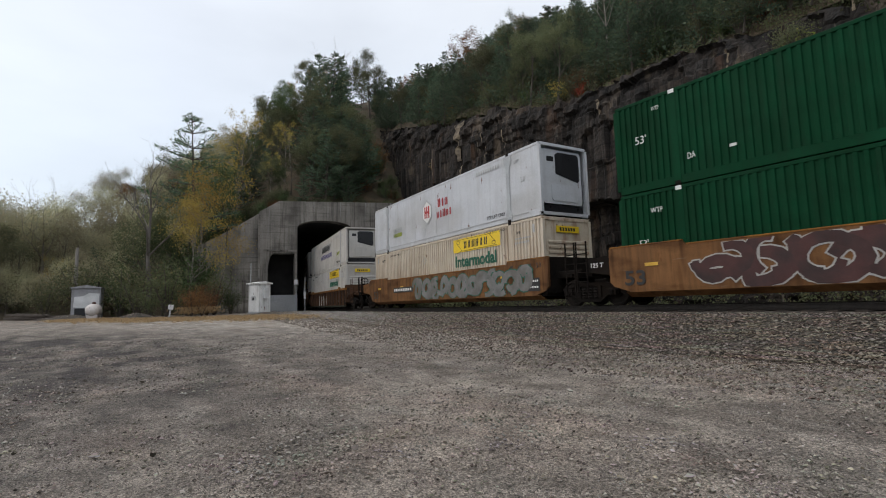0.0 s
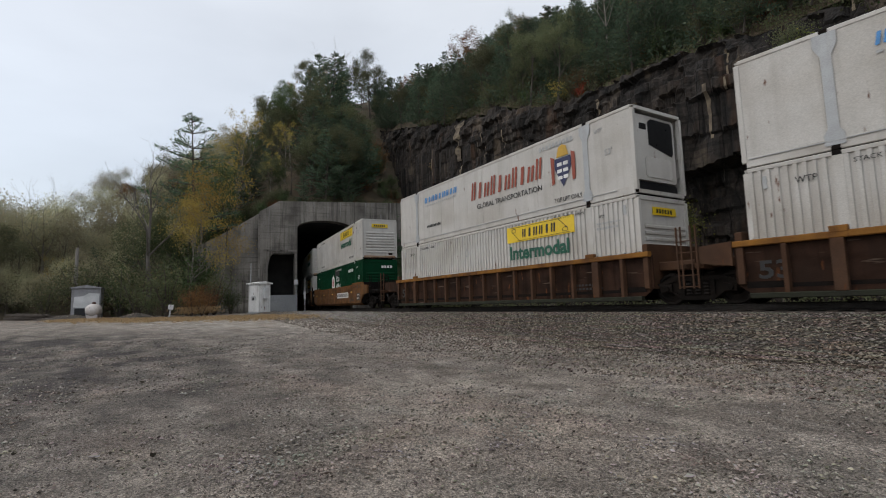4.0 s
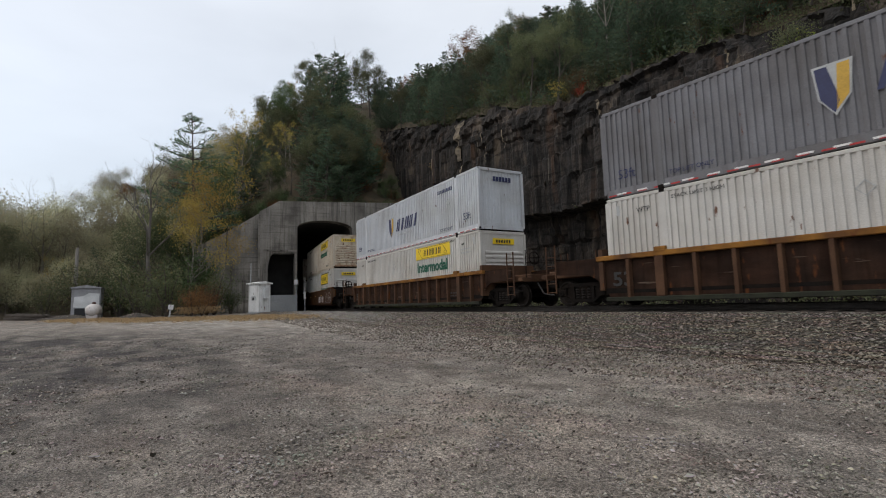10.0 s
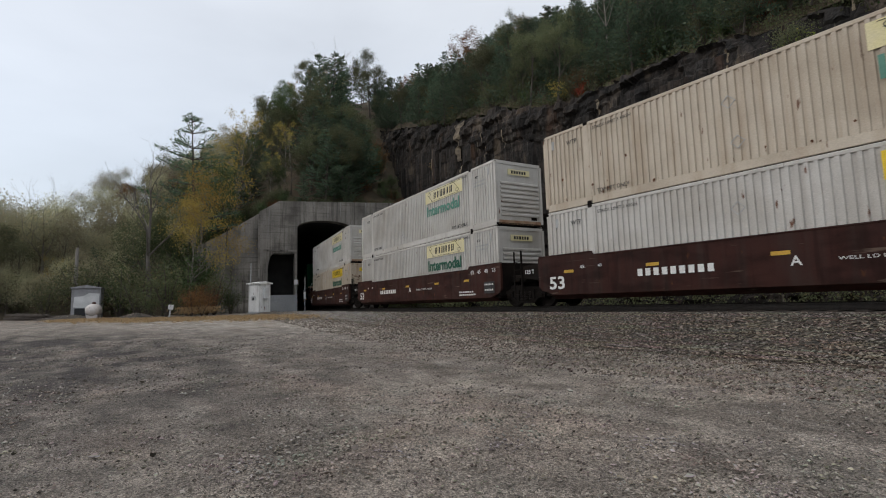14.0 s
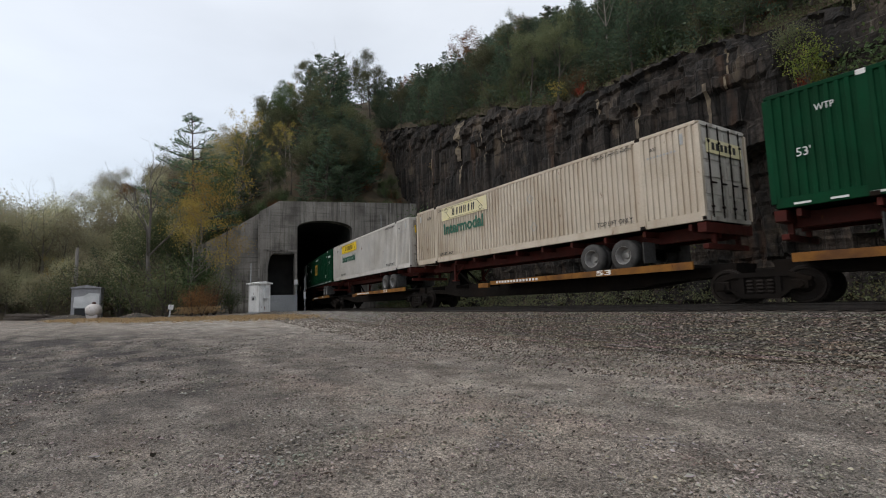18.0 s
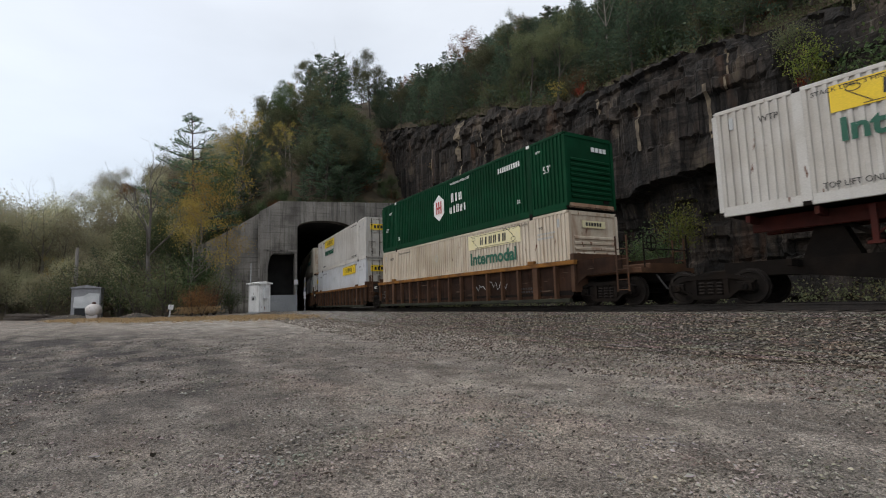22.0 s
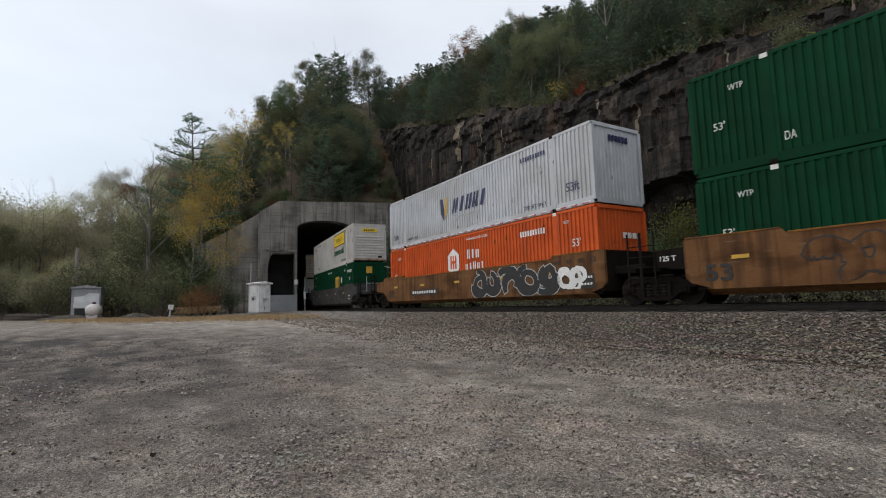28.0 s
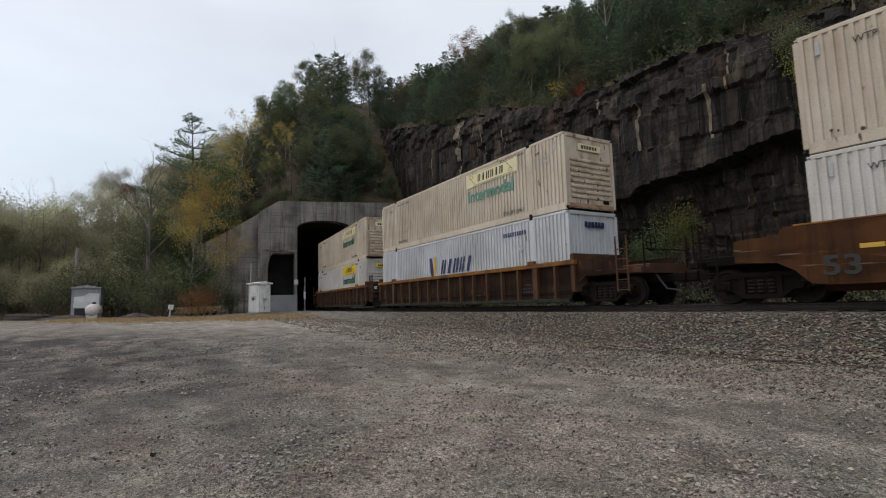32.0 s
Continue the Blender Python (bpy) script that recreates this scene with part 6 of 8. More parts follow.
def bars(c, mat, x0, x1, z0, z1, n, y=-CW - 0.006):
    """Small plain bars where writing cannot be made out."""
    b = Build()
    w = (x1 - x0) / n
    for i in range(n):
        b.prism(rect(x0 + i * w, x0 + (i + 0.62) * w, z0, z1), y - 0.003, y, "y")
    return tagged(part("small_print", b, M[mat], c), kind="stuff")


def yellow_sign(c, x=1.65, z=2.05, framed=False, faded=False, intermodal=True, word="pine"):
    w = 3.75
    h = 1.02 if framed else 0.64
    zz = z - (0.38 if framed else 0)
    p = patch(c, "ink" if framed else ("faded" if faded else "yellow"), rect(x, x + w, zz, zz + h), "sign_panel", "yellow sign panel with black border" if framed else "")
    if framed:
        patch(p, "yellow", rect(x + 0.07, x + w - 0.07, zz + 0.07, zz + h - 0.07), "sign_face", y=-CW - 0.01)
    y = -CW - 0.017
    zc = zz + h / 2
    g = "ink"
    blocks(p, g, 6, x + 0.95, x + w - 0.85, zc - 0.17, zc + 0.17, 0.03, 0.25, y=y)
    b = Build()
    for s, cx in ((1, x + 0.45), (-1, x + w - 0.45)):
        for i in range(9):
            a0, a1 = 2 * math.pi * i / 9, 2 * math.pi * (i + 1) / 9
            b.prism([(cx + 0.15 * math.cos(a0), zc + 0.15 * s + 0.09 * math.sin(a0)), (cx + 0.15 * math.cos(a1), zc + 0.15 * s + 0.09 * math.sin(a1)), (cx + 0.13 * math.cos(a1), zc + 0.15 * s + 0.07 * math.sin(a1)), (cx + 0.13 * math.cos(a0), zc + 0.15 * s + 0.07 * math.sin(a0))], y - 0.003, y, "y")
        b.prism([(cx - 0.15 * s, zc + 0.12 * s), (cx - 0.12 * s, zc + 0.12 * s), (cx + 0.33 * s, zc - 0.26 * s), (cx + 0.3 * s, zc - 0.26 * s)], y - 0.003, y, "y")
    b.prism(rect(x + 0.6, x + w - 0.2, zc - 0.28, zc - 0.265), y - 0.003, y, "y")
    b.prism(rect(x + 0.2, x + w - 0.6, zc + 0.265, zc + 0.28), y - 0.003, y, "y")
    tagged(part("scroll", b, M[g], p), kind="stuff")
    if intermodal:
        words(c, "Intermodal", word, x + 0.15, x + w - 0.3, zz - 0.72, zz - 0.16, 0.03)


def stock_marks(c, mat, front=True, ink="ink"):
    """Usual small markings of a container's side."""
    words(c, "TOP LIFT ONLY", ink, 4.35, 5.75, 0.32, 0.47)
    words(c, "WTP", ink, 6.5, 6.74, 2.34, 2.45)
    bars(c, "palegrey", 6.4, 7.4, 2.13, 2.19, 9)
    words(c, "STACK LIMIT 3 HIGH", ink, 4.3, 5.85, 2.62, 2.72)
    words(c, "WTP", ink, -6.95, -6.5, 2.3, 2.46)
    words(c, "STACK LIMIT 3 HIGH", ink, -5.8, -4.3, 2.55, 2.66)
    for x in (-7.6, 7.55):
        part("vent", cached("vent", lambda: Build().box(-0.05, 0.05, -CW - 0.012, -CW + 0.01, 2.3, 2.62).mesh("vent", M["palegrey"])), None, c, m=pose(x, 0, 0))
    words(c, "TOP LIFT ONLY", ink, -5.75, -4.5, 0.32, 0.46)


def hub_marks(c, small=True, ink="sign", hexa="sign", bar="red", base=0.0, xs=0.0, warn=True):
    cx, cz, r = -0.95 + xs, 1.62 + base, 0.68
    p = patch(c, hexa, [(cx + 0.86 * r * math.cos(math.pi / 6 + i * math.pi / 3) * 1.0, cz + r * math.sin(math.pi / 6 + i * math.pi / 3)) for i in range(6)], "emblem")
    b = Build()
    a, d, e, g, h, k = -0.27, -0.15, -0.06, 0.06, 0.15, 0.27
    b.prism([(cx + x, cz + z) for x, z in ((a, -0.32), (d, -0.32), (d, -0.06), (e, -0.06), (e, -0.32), (g, -0.32), (g, -0.06), (h, -0.06), (h, -0.32), (k, -0.32), (k, 0.32), (h, 0.32), (h, 0.06), (g, 0.06), (g, 0.32), (e, 0.32), (e, 0.06), (d, 0.06), (d, 0.32), (a, 0.32))], -CW - 0.014, -CW - 0.01, "y")
    part("emblem_mark", b, M[bar], p)
    blocks(c, ink, 3, 0.25 + xs, 1.3 + xs, cz + 0.06, cz + 0.46, 0.0, 0.2, wave=0.1)
    blocks(c, ink, 5, 0.1 + xs, 1.65 + xs, cz - 0.5, cz - 0.12, 0.0, 0.2, wave=-0.1)
    if warn:
        words(c, "WARNING HIGH CUBE", ink, 0.2, 1.9, 2.55, 2.67)
        words(c, "53'", ink, 6.9, 7.3, 1.52, 1.81)
        words(c, "53'", ink, -7.45, -7.15, 1.2, 1.42)
        words(c, "WTP", ink, -7.0, -6.62, 2.2, 2.36)
        words(c, "WTP", ink, 6.5, 6.78, 2.38, 2.5)
        bars(c, ink, 4.1, 5.6, 2.2, 2.42, 10)
        words(c, "DA", ink, 5.3, 5.5, 0.66, 0.84)
        words(c, "DA", ink, -5.8, -5.55, 0.5, 0.72)
        for x in (-6.09, 6.09):
            patch(c, "sign", rect(x - 0.09, x + 0.09, CH - 0.14, CH - 0.02), "corner_mark", y=-CW - 0.012)


def shield_marks(c, ink="navy", gold="gold", base=0.0, letters=True, x=-2.1):
    z = 1.45 + base
    p = patch(c, "palegrey", [(x + 0.4, z - 0.65), (x + 0.72, z - 0.2), (x + 0.8, z + 0.62), (x, z + 0.62), (x + 0.08, z - 0.2)], "emblem")
    patch(p, ink, [(x + 0.38, z - 0.58), (x + 0.5, z - 0.3), (x + 0.3, z + 0.56), (x + 0.05, z + 0.56), (x + 0.12, z - 0.2)], "emblem_stripe", y=-CW - 0.01)
    patch(p, gold, [(x + 0.42, z - 0.52), (x + 0.68, z - 0.2), (x + 0.74, z + 0.56), (x + 0.5, z + 0.56)], "emblem_stripe", y=-CW - 0.01)
    if letters:
        blocks(c, ink, 5, x + 1.15, x + 4.0, z - 0.33, z + 0.38, 0.22, 0.16)
        bars(c, "palegrey", x + 1.4, x + 3.4, z - 0.62, z - 0.5, 12)


def plain_marks(c, ink="navy"):
    words(c, "53ft", ink, 6.75, 7.4, 0.6, 0.92)
    bars(c, ink, 4.3, 5.8, 2.3, 2.48, 10)
    words(c, "TOP LIFT ONLY", ink, 4.4, 5.7, 0.35, 0.48)
    words(c, "53ft", ink, -7.5, -6.9, 0.55, 0.85)
    words(c, "TOP LIFT ONLY", ink, -5.8, -4.5, 0.35, 0.48)


def end_sign(c, mat, z=2.42, w=1.5, h=0.26, x=CL + 0.004):
    p = part("end_sign", Build().box(x - 0.02, x, -w / 2, w / 2, z - h / 2, z + h / 2), M[mat], c)
    b = Build()
    for i in range(6):
        y = -w * 0.36 + i * w * 0.12
        b.box(x, x + 0.004, y, y + w * 0.08, z - h * 0.26, z + h * 0.26)
    part("mark", b, M["ink"], p)


def end_blocks(c, mat, n, y0, y1, z0, z1):
    b = Build()
    w = (y1 - y0) / n
    for i in range(n):
        b.box(CL - 0.02, CL + 0.006, y0 + i * w, y0 + (i + 0.7) * w, z0, z1)
    part("mark", b, M[mat], c)


def scars(c, seed, n=10):
    """Small rust spots, mostly low on the side, and the runs under some of them."""
    r = random.Random(seed)
    b = Build()
    for i in range(n):
        x, z, q = r.uniform(-7.6, 7.6), 0.3 + 1.3 * r.random() ** 2, r.uniform(0.018, 0.05)
        b.prism([(x + q * r.uniform(0.7, 1.3) * math.cos(a * 1.05), z + 1.2 * q * r.uniform(0.7, 1.3) * math.sin(a * 1.05)) for a in range(6)], -CW - 0.005, -CW - 0.002, "y")
        if r.random() < 0.4:
            b.prism([(x - 0.012, z), (x + 0.012, z), (x + 0.004, z - r.uniform(0.1, 0.35))], -CW - 0.004, -CW - 0.002, "y")
    tagged(part("rust_spots", b, M["rustrun"], c), kind="stuff")


def diamond(c, x, z, mat="palegrey", r=0.3):
    patch(c, mat, [(x, z - r), (x + r, z), (x, z + r), (x - r, z)], "placard")


def container(label, style, mat, end="louver", marks=()):
    c = thing("shipping_container", label, "container", "containers of the train")
    add_body(c, style, mat)
    add_frame(c, mat, end == "reefer")
    add_end(c, end, mat)
    for fn in marks:
        fn(c)
    return c
# ---- rail cars: x forward, z from the rail top ----
def side_prism(poly, y0, y1):
    return Build().prism(poly, y0, y1, "y")


WHEEL_R = 0.46


def wheelset_mesh():
    def make():
        b = Build()
        for s in (-1, 1):
            prof = [(0.62, 0.0), (0.62, 0.2), (0.70, 0.22), (0.70, 0.40), (0.66, 0.42), (0.66, 0.49), (0.69, 0.49), (0.70, WHEEL_R), (0.80, WHEEL_R - 0.01), (0.80, 0.385), (0.76, 0.37), (0.74, 0.2), (0.84, 0.17), (0.84, 0.0)]
            b.lathe([(s * a, r) for a, r in prof], 24)
        b.lathe([(-1.1, 0.0), (-1.1, 0.085), (1.1, 0.085), (1.1, 0.0)], 12)
        me = b.mesh("wheelset", M["wheel"])
        fix_normals(me)
        return me
    return cached("wheelset", make)


def endcap_mesh():
    def make():
        b = Build()
        for s in (-1, 1):
            b.lathe([(s * 1.09, 0.0), (s * 1.16, 0.0), (s * 1.16, 0.09), (s * 1.06, 0.115)], 10)
            for i in range(3):
                a = 2 * math.pi * i / 3
                b.box(-0.02, 0.02, -0.012, 0.012, -0.02, 0.02, pose(0.055 * math.cos(a), s * 1.165, 0.055 * math.sin(a)))
        me = b.mesh("end_cap", M["black"])
        return me
    return cached("endcap", make)


WHEELSETS = []      # (wheelset, parent car key, distance of the truck from the car's middle)


def truck(car, x, key, spread=0.89):
    t = part("truck", cached("bolster", lambda: Build().box(-0.2, 0.2, -1.05, 1.05, 0.42, 0.72, c=0.04).box(-0.35, 0.35, -0.3, 0.3, 0.7, 0.95, c=0.04).mesh("truck", M["black"])), None, car, "sooty cast-steel freight truck", m=pose(x, 0, 0))
    for s in (-1, 1):
        def frame_mesh():
            b = Build()
            y0, y1 = 0.93, 1.1
            b.prism([(-1.12, 0.6), (-1.1, 0.40), (-0.72, 0.40), (-0.42, 0.18), (0.42, 0.18), (0.72, 0.40), (1.1, 0.40), (1.12, 0.6), (0.6, 0.78), (-0.6, 0.78)], y0, y1 - 0.06, "y")
            b.prism([(-1.15, 0.62), (-1.1, 0.54), (-0.62, 0.68), (0.62, 0.68), (1.1, 0.54), (1.15, 0.62), (0.66, 0.8), (-0.66, 0.8)], y0, y1, "y")
            b.prism([(-0.84, 0.46), (-0.76, 0.38), (-0.44, 0.14), (0.44, 0.14), (0.76, 0.38), (0.84, 0.46), (0.42, 0.25), (-0.42, 0.25)], y0, y1, "y")
            for e in (-1, 1):
                b.box(e * 0.89 - 0.17, e * 0.89 + 0.17, y0, y1 + 0.02, 0.34, 0.6, c=0.03)
                b.box(e * 0.42 - 0.06, e * 0.42 + 0.06, y0, y1, 0.2, 0.7)
            return b.mesh("side_frame", M["black"])
        part("side_frame", cached("sideframe", frame_mesh), None, t, m=pose(0, 0, 0, 0, 0, 0 if s > 0 else 180))

        def springs():
            b = Build()
            for i in (-0.24, 0.0, 0.24):
                for j in range(4):
                    b.lathe([(0.26 + j * 0.09, 0.075), (0.30 + j * 0.09, 0.105), (0.345 + j * 0.09, 0.075)], 8, "z", pose(i, 1.02, 0))
            return b.mesh("springs", M["wheel"])
        tagged(part("spring_nest", cached("springs", springs), None, t, m=pose(0, 0, 0, 0, 0, 0 if s > 0 else 180)), kind="stuff")
    for e in (-1, 1):
        w = part("wheelset", wheelset_mesh(), None, t, m=pose(e * spread, 0, WHEEL_R))
        part("end_cap", endcap_mesh(), None, w)
        WHEELSETS.append((w, key, x + e * spread, e * spread))
    return t


def coupler(car, e, mat):
    part("coupler", cached("coupler", lambda: Build().box(10.6, 11.45, -0.09, 0.09, 0.72, 0.95, c=0.02).box(11.35, 11.66, -0.18, 0.16, 0.68, 1.0, c=0.05).mesh("coupler", M["black"])), None, car, m=pose(0, 0, 0, 0, 0, 0 if e > 0 else 180))
    part("air_hose", cached("hose", lambda: Build().tube((10.9, -0.5, 0.95), (11.2, -0.45, 0.5), 0.03, 6).tube((11.2, -0.45, 0.5), (11.55, -0.2, 0.42), 0.03, 6).mesh("air_hose", M["rubber"])), None, car, m=pose(0, 0, 0, 0, 0, 0 if e > 0 else 180))


def end_gear(car, e, mat, coupled, brake):
    """Platform, steps and grab irons at one end."""
    turn = pose(0, 0, 0, 0, 0, 0 if e > 0 else 180)
    xe = 11.0 if coupled else 9.5
    part("end_platform", cached(("plat", coupled, mat), lambda: Build().box(8.25, xe, -0.9, 0.9, 1.02, 1.3, c=0.03).box(8.2, 8.36, -1.45, 1.45, 0.5, 1.85, c=0.02).box(xe - 0.25, xe, -1.35, 1.35, 1.0, 1.16, c=0.02).mesh("end_platform", M[{"slate": "slate", "rusty": "post"}.get(mat, "black")])), None, car, m=turn)
    part("draft_sill", cached(("sill", coupled), lambda: Build().box(8.3, xe - 0.1, -0.38, 0.38, 0.72, 1.04, c=0.03).mesh("draft_sill", M["black"])), None, car, m=turn)
    for s in (-1, 1):
        def lad():
            b = Build()
            x0 = 9.35 if not coupled else 10.2
            y = 1.47 * s * e
            for x in (x0, x0 + 0.42):
                b.box(x - 0.02, x + 0.02, y - 0.02, y + 0.02, 0.45, 2.2)
            for z in (0.5, 0.82, 1.14, 1.46, 1.78):
                b.tube((x0, y, z), (x0 + 0.42, y, z), 0.016, 5)
            return b.mesh("ladder", M["post" if mat == "rusty" else "black"])
        if coupled or s < 0:
            part("ladder", cached(("ladder", coupled, s, e, mat), lad), None, car, m=turn)
    if coupled:
        def rails():
            b = Build()
            for y in (-1.1, 1.1):
                b.tube((10.95, y, 1.1), (10.95, y, 2.25), 0.022, 6)
            b.tube((10.95, -1.1, 1.75), (10.95, 1.1, 1.75), 0.02, 6)
            if mat in ("maroon", "slate"):
                b.tube((10.95, 1.1, 2.25), (10.85, 0.95, 2.75), 0.025, 6).tube((10.85, 0.95, 2.75), (10.6, 0.3, 2.95), 0.025, 6)
            return b.mesh("handrail", M["palegrey" if mat in ("maroon", "slate") else "black"])
        part("handrail", cached(("hrail", mat, brake), rails), None, car, m=turn)
        if brake:
            part("brake_wheel", cached("brakewheel", lambda: Build().lathe([(0, 0.24), (0.02, 0.28), (0.04, 0.24), (0.02, 0.22), (0, 0.24)], 14, "x").box(0.0, 0.03, -0.02, 0.02, -0.24, 0.24).box(0.0, 0.03, -0.24, 0.24, -0.02, 0.02).mesh("brake_wheel", M["black"])), None, car, m=turn @ pose(10.85, -0.6, 1.95))
        coupler(car, e, mat)


def car_marks(car, style, ink, y):
    """Small stencils and reflectors along the sill."""
    for x in (-7.2, -4.0, -0.6, 2.8, 5.6) if style == "smooth" else ():
        part("reflector", cached(("reflector", y), lambda: Build().box(0, 0.42, y - 0.006, y, 1.18, 1.28).mesh("reflector", M["gold"])), None, car, m=pose(x, 0, 0))
    words(car, "53", ink, -7.9, -7.2, 0.62, 1.08, 0.02, y=y - 0.004)
    if ink == "sign":
        bars(car, ink, -4.3, -1.9, 0.9, 1.12, 9, y=y - 0.004)
        words(car, "A", ink, -0.2, 0.05, 0.9, 1.14, 0.01, y=y - 0.004)
        words(car, "WELL LD LMT 118,200", ink, 0.75, 2.5, 0.95, 1.04, y=y - 0.004)
        words(car, "40", ink, -5.75, -5.6, 1.3, 1.4, y=y - 0.004)
        words(car, "45", ink, -6.5, -6.3, 1.3, 1.4, y=y - 0.004)
    for i, t in enumerate(("40", "45", "48", "53")):
        words(car, t, ink, 6.2 + i * 0.55, 6.45 + i * 0.55, 1.48, 1.66, y=y - 0.004)
    bars(car, ink, 5.2, 6.6, 0.55, 0.62, 9, y=y - 0.004)
    bars(car, ink, 5.2, 6.4, 0.68, 0.75, 8, y=y - 0.004)
    if style == "smooth":
        patch(car, "ink", rect(7.25, 8.0, 0.6, 1.1), "data_panel", y=y - 0.002)
        bars(car, "sign", 7.3, 7.95, 0.95, 1.02, 6, y=y - 0.008)
        bars(car, "sign", 7.3, 7.95, 0.72, 0.79, 5, y=y - 0.008)


def well_car(key, style, mat, front, rear, label, ink="ink", marks=()):
    """A 53-foot well unit. front, rear: True where it ends in a coupler, False at a shared truck."""
    car = thing("well_car", label, "well car", "cars of the train")
    nose = lambda coupled: [(8.15, 0.46), (8.45, 0.78), (8.8, 0.98), (9.75, 1.05), (9.75, 1.6), (8.75, 1.66), (8.6, 1.84)] if coupled else [(8.3, 0.6), (8.45, 0.75), (8.45, 1.8), (8.35, 1.84)]
    arch_end = lambda coupled: [(8.25, 0.62), (8.5, 0.86), (8.85, 1.04), (10.3, 1.12), (10.3, 1.6)] if coupled else [(8.3, 0.4), (8.45, 0.55), (8.45, 1.5)]
    mirror = lambda pts: [(-x, z) for x, z in pts[::-1]]
    if style == "smooth":
        Y = 1.5
        poly = [(-7.7, 0.42), (7.7, 0.42)] + nose(front) + [(6.05, 1.84), (5.95, 1.72), (-5.95, 1.72), (-6.05, 1.84)] + mirror(nose(rear))
        for s in (-1, 1):
            side = part("side_sill", side_prism(poly, s * Y, s * (Y - 0.1)), M[mat], car)
            part("bottom_chord", cached(("bchord", mat), lambda: Build().prism([(-Y, 0.42), (-Y + 0.3, 0.26), (-Y + 0.4, 0.26), (-Y + 0.1, 0.46)], -7.9, 7.9, "x").mesh("bottom_chord", M[mat])), None, side, m=pose(0, 0, 0, 0, 0, 0 if s < 0 else 180))
            part("top_flange", cached(("tflange", mat), lambda: Build().box(-5.9, 5.9, -Y - 0.015, -Y + 0.14, 1.70, 1.745, c=0.01).box(6.05, 8.4, -Y - 0.015, -Y + 0.14, 1.82, 1.865, c=0.01).box(-8.4, -6.05, -Y - 0.015, -Y + 0.14, 1.82, 1.865, c=0.01).mesh("top_flange", M["edge" if mat in ("tan", "brown") else mat])), None, side, m=pose(0, 0, 0, 0, 0, 0 if s < 0 else 180))
        fy = -Y
    else:
        Y = 1.5
        poly = [(-8.0, 0.2), (8.0, 0.2)] + arch_end(front) + [(6.15, 1.55), (-6.15, 1.55)] + mirror(arch_end(rear))
        for s in (-1, 1):
            side = part("side_sheet", side_prism(poly, s * (Y - 0.15), s * (Y - 0.19)), M[mat], car)
            part("top_chord", cached("tchord", lambda: Build().box(-8.42, 8.42, -Y - 0.01, -Y + 0.16, 1.46, 1.62, c=0.02).box(6.0, 6.35, -Y - 0.02, -Y + 0.12, 1.58, 1.74, c=0.02).box(-6.35, -6.0, -Y - 0.02, -Y + 0.12, 1.58, 1.74, c=0.02).mesh("top_chord", M["edge"])), None, side, "ochre worn top chord", m=pose(0, 0, 0, 0, 0, 0 if s < 0 else 180))
            part("bottom_chord", cached(("bch", mat), lambda: Build().box(-8.1, 8.1, -Y, -Y + 0.16, 0.14, 0.28, c=0.02).mesh("bottom_chord", M["mossy"])), None, side, m=pose(0, 0, 0, 0, 0, 0 if s < 0 else 180))
            post = cached(("spost", mat), lambda: Build().prism([(-0.075, -Y + 0.15), (-0.05, -Y + 0.005), (0.05, -Y + 0.005), (0.075, -Y + 0.15)], 0.27, 1.47, "z").mesh("side_post", M["post"]))
            big = cached(("bpost", mat), lambda: Build().box(-0.13, 0.13, -Y - 0.004, -Y + 0.15, 0.27, 1.48, c=0.02).mesh("side_post", M["post"]))
            for i in range(15):
                x = -7.28 + i * 1.05
                part("side_post", big if i in (1, 13) else post, None, side, m=pose(x, 0, 0) if s < 0 else pose(x, 0, 0, 0, 0, 180))
        fy = -Y + 0.15
    part("well_floor", cached(("floor", mat), lambda: Build().box(-8.2, 8.2, -1.36, 1.36, 0.4, 0.5).box(-8.2, -7.2, -1.36, 1.36, 0.5, 0.565).box(7.2, 8.2, -1.36, 1.36, 0.5, 0.565).mesh("well_floor", M["black"])), None, car)
    for e, coupled in ((1, front), (-1, rear)):
        end_gear(car, e, mat, coupled, e > 0 and coupled)
    if front:
        truck(car, 9.35, key)
    if not rear:
        part("end_plate", Build().prism([(-9.35, 1.12), (-8.47, 1.0), (-8.47, 1.64), (-9.35, 1.58)], -1.44, -1.38, "y"), M["post" if style == "ribbed" and key[0] == "b" else "black"], car, "steel end plate over the shared truck")
        if key[0] != "b":
            words(car, "125 T", "sign", -9.2, -8.72, 1.27, 1.42, 0.012, y=-1.445)
    truck(car, -9.35 if rear else -9.6, key)
    car_marks(car, style, ink, fy - 0.012)
    for fn in marks:
        fn(car, fy - 0.016)
    return car


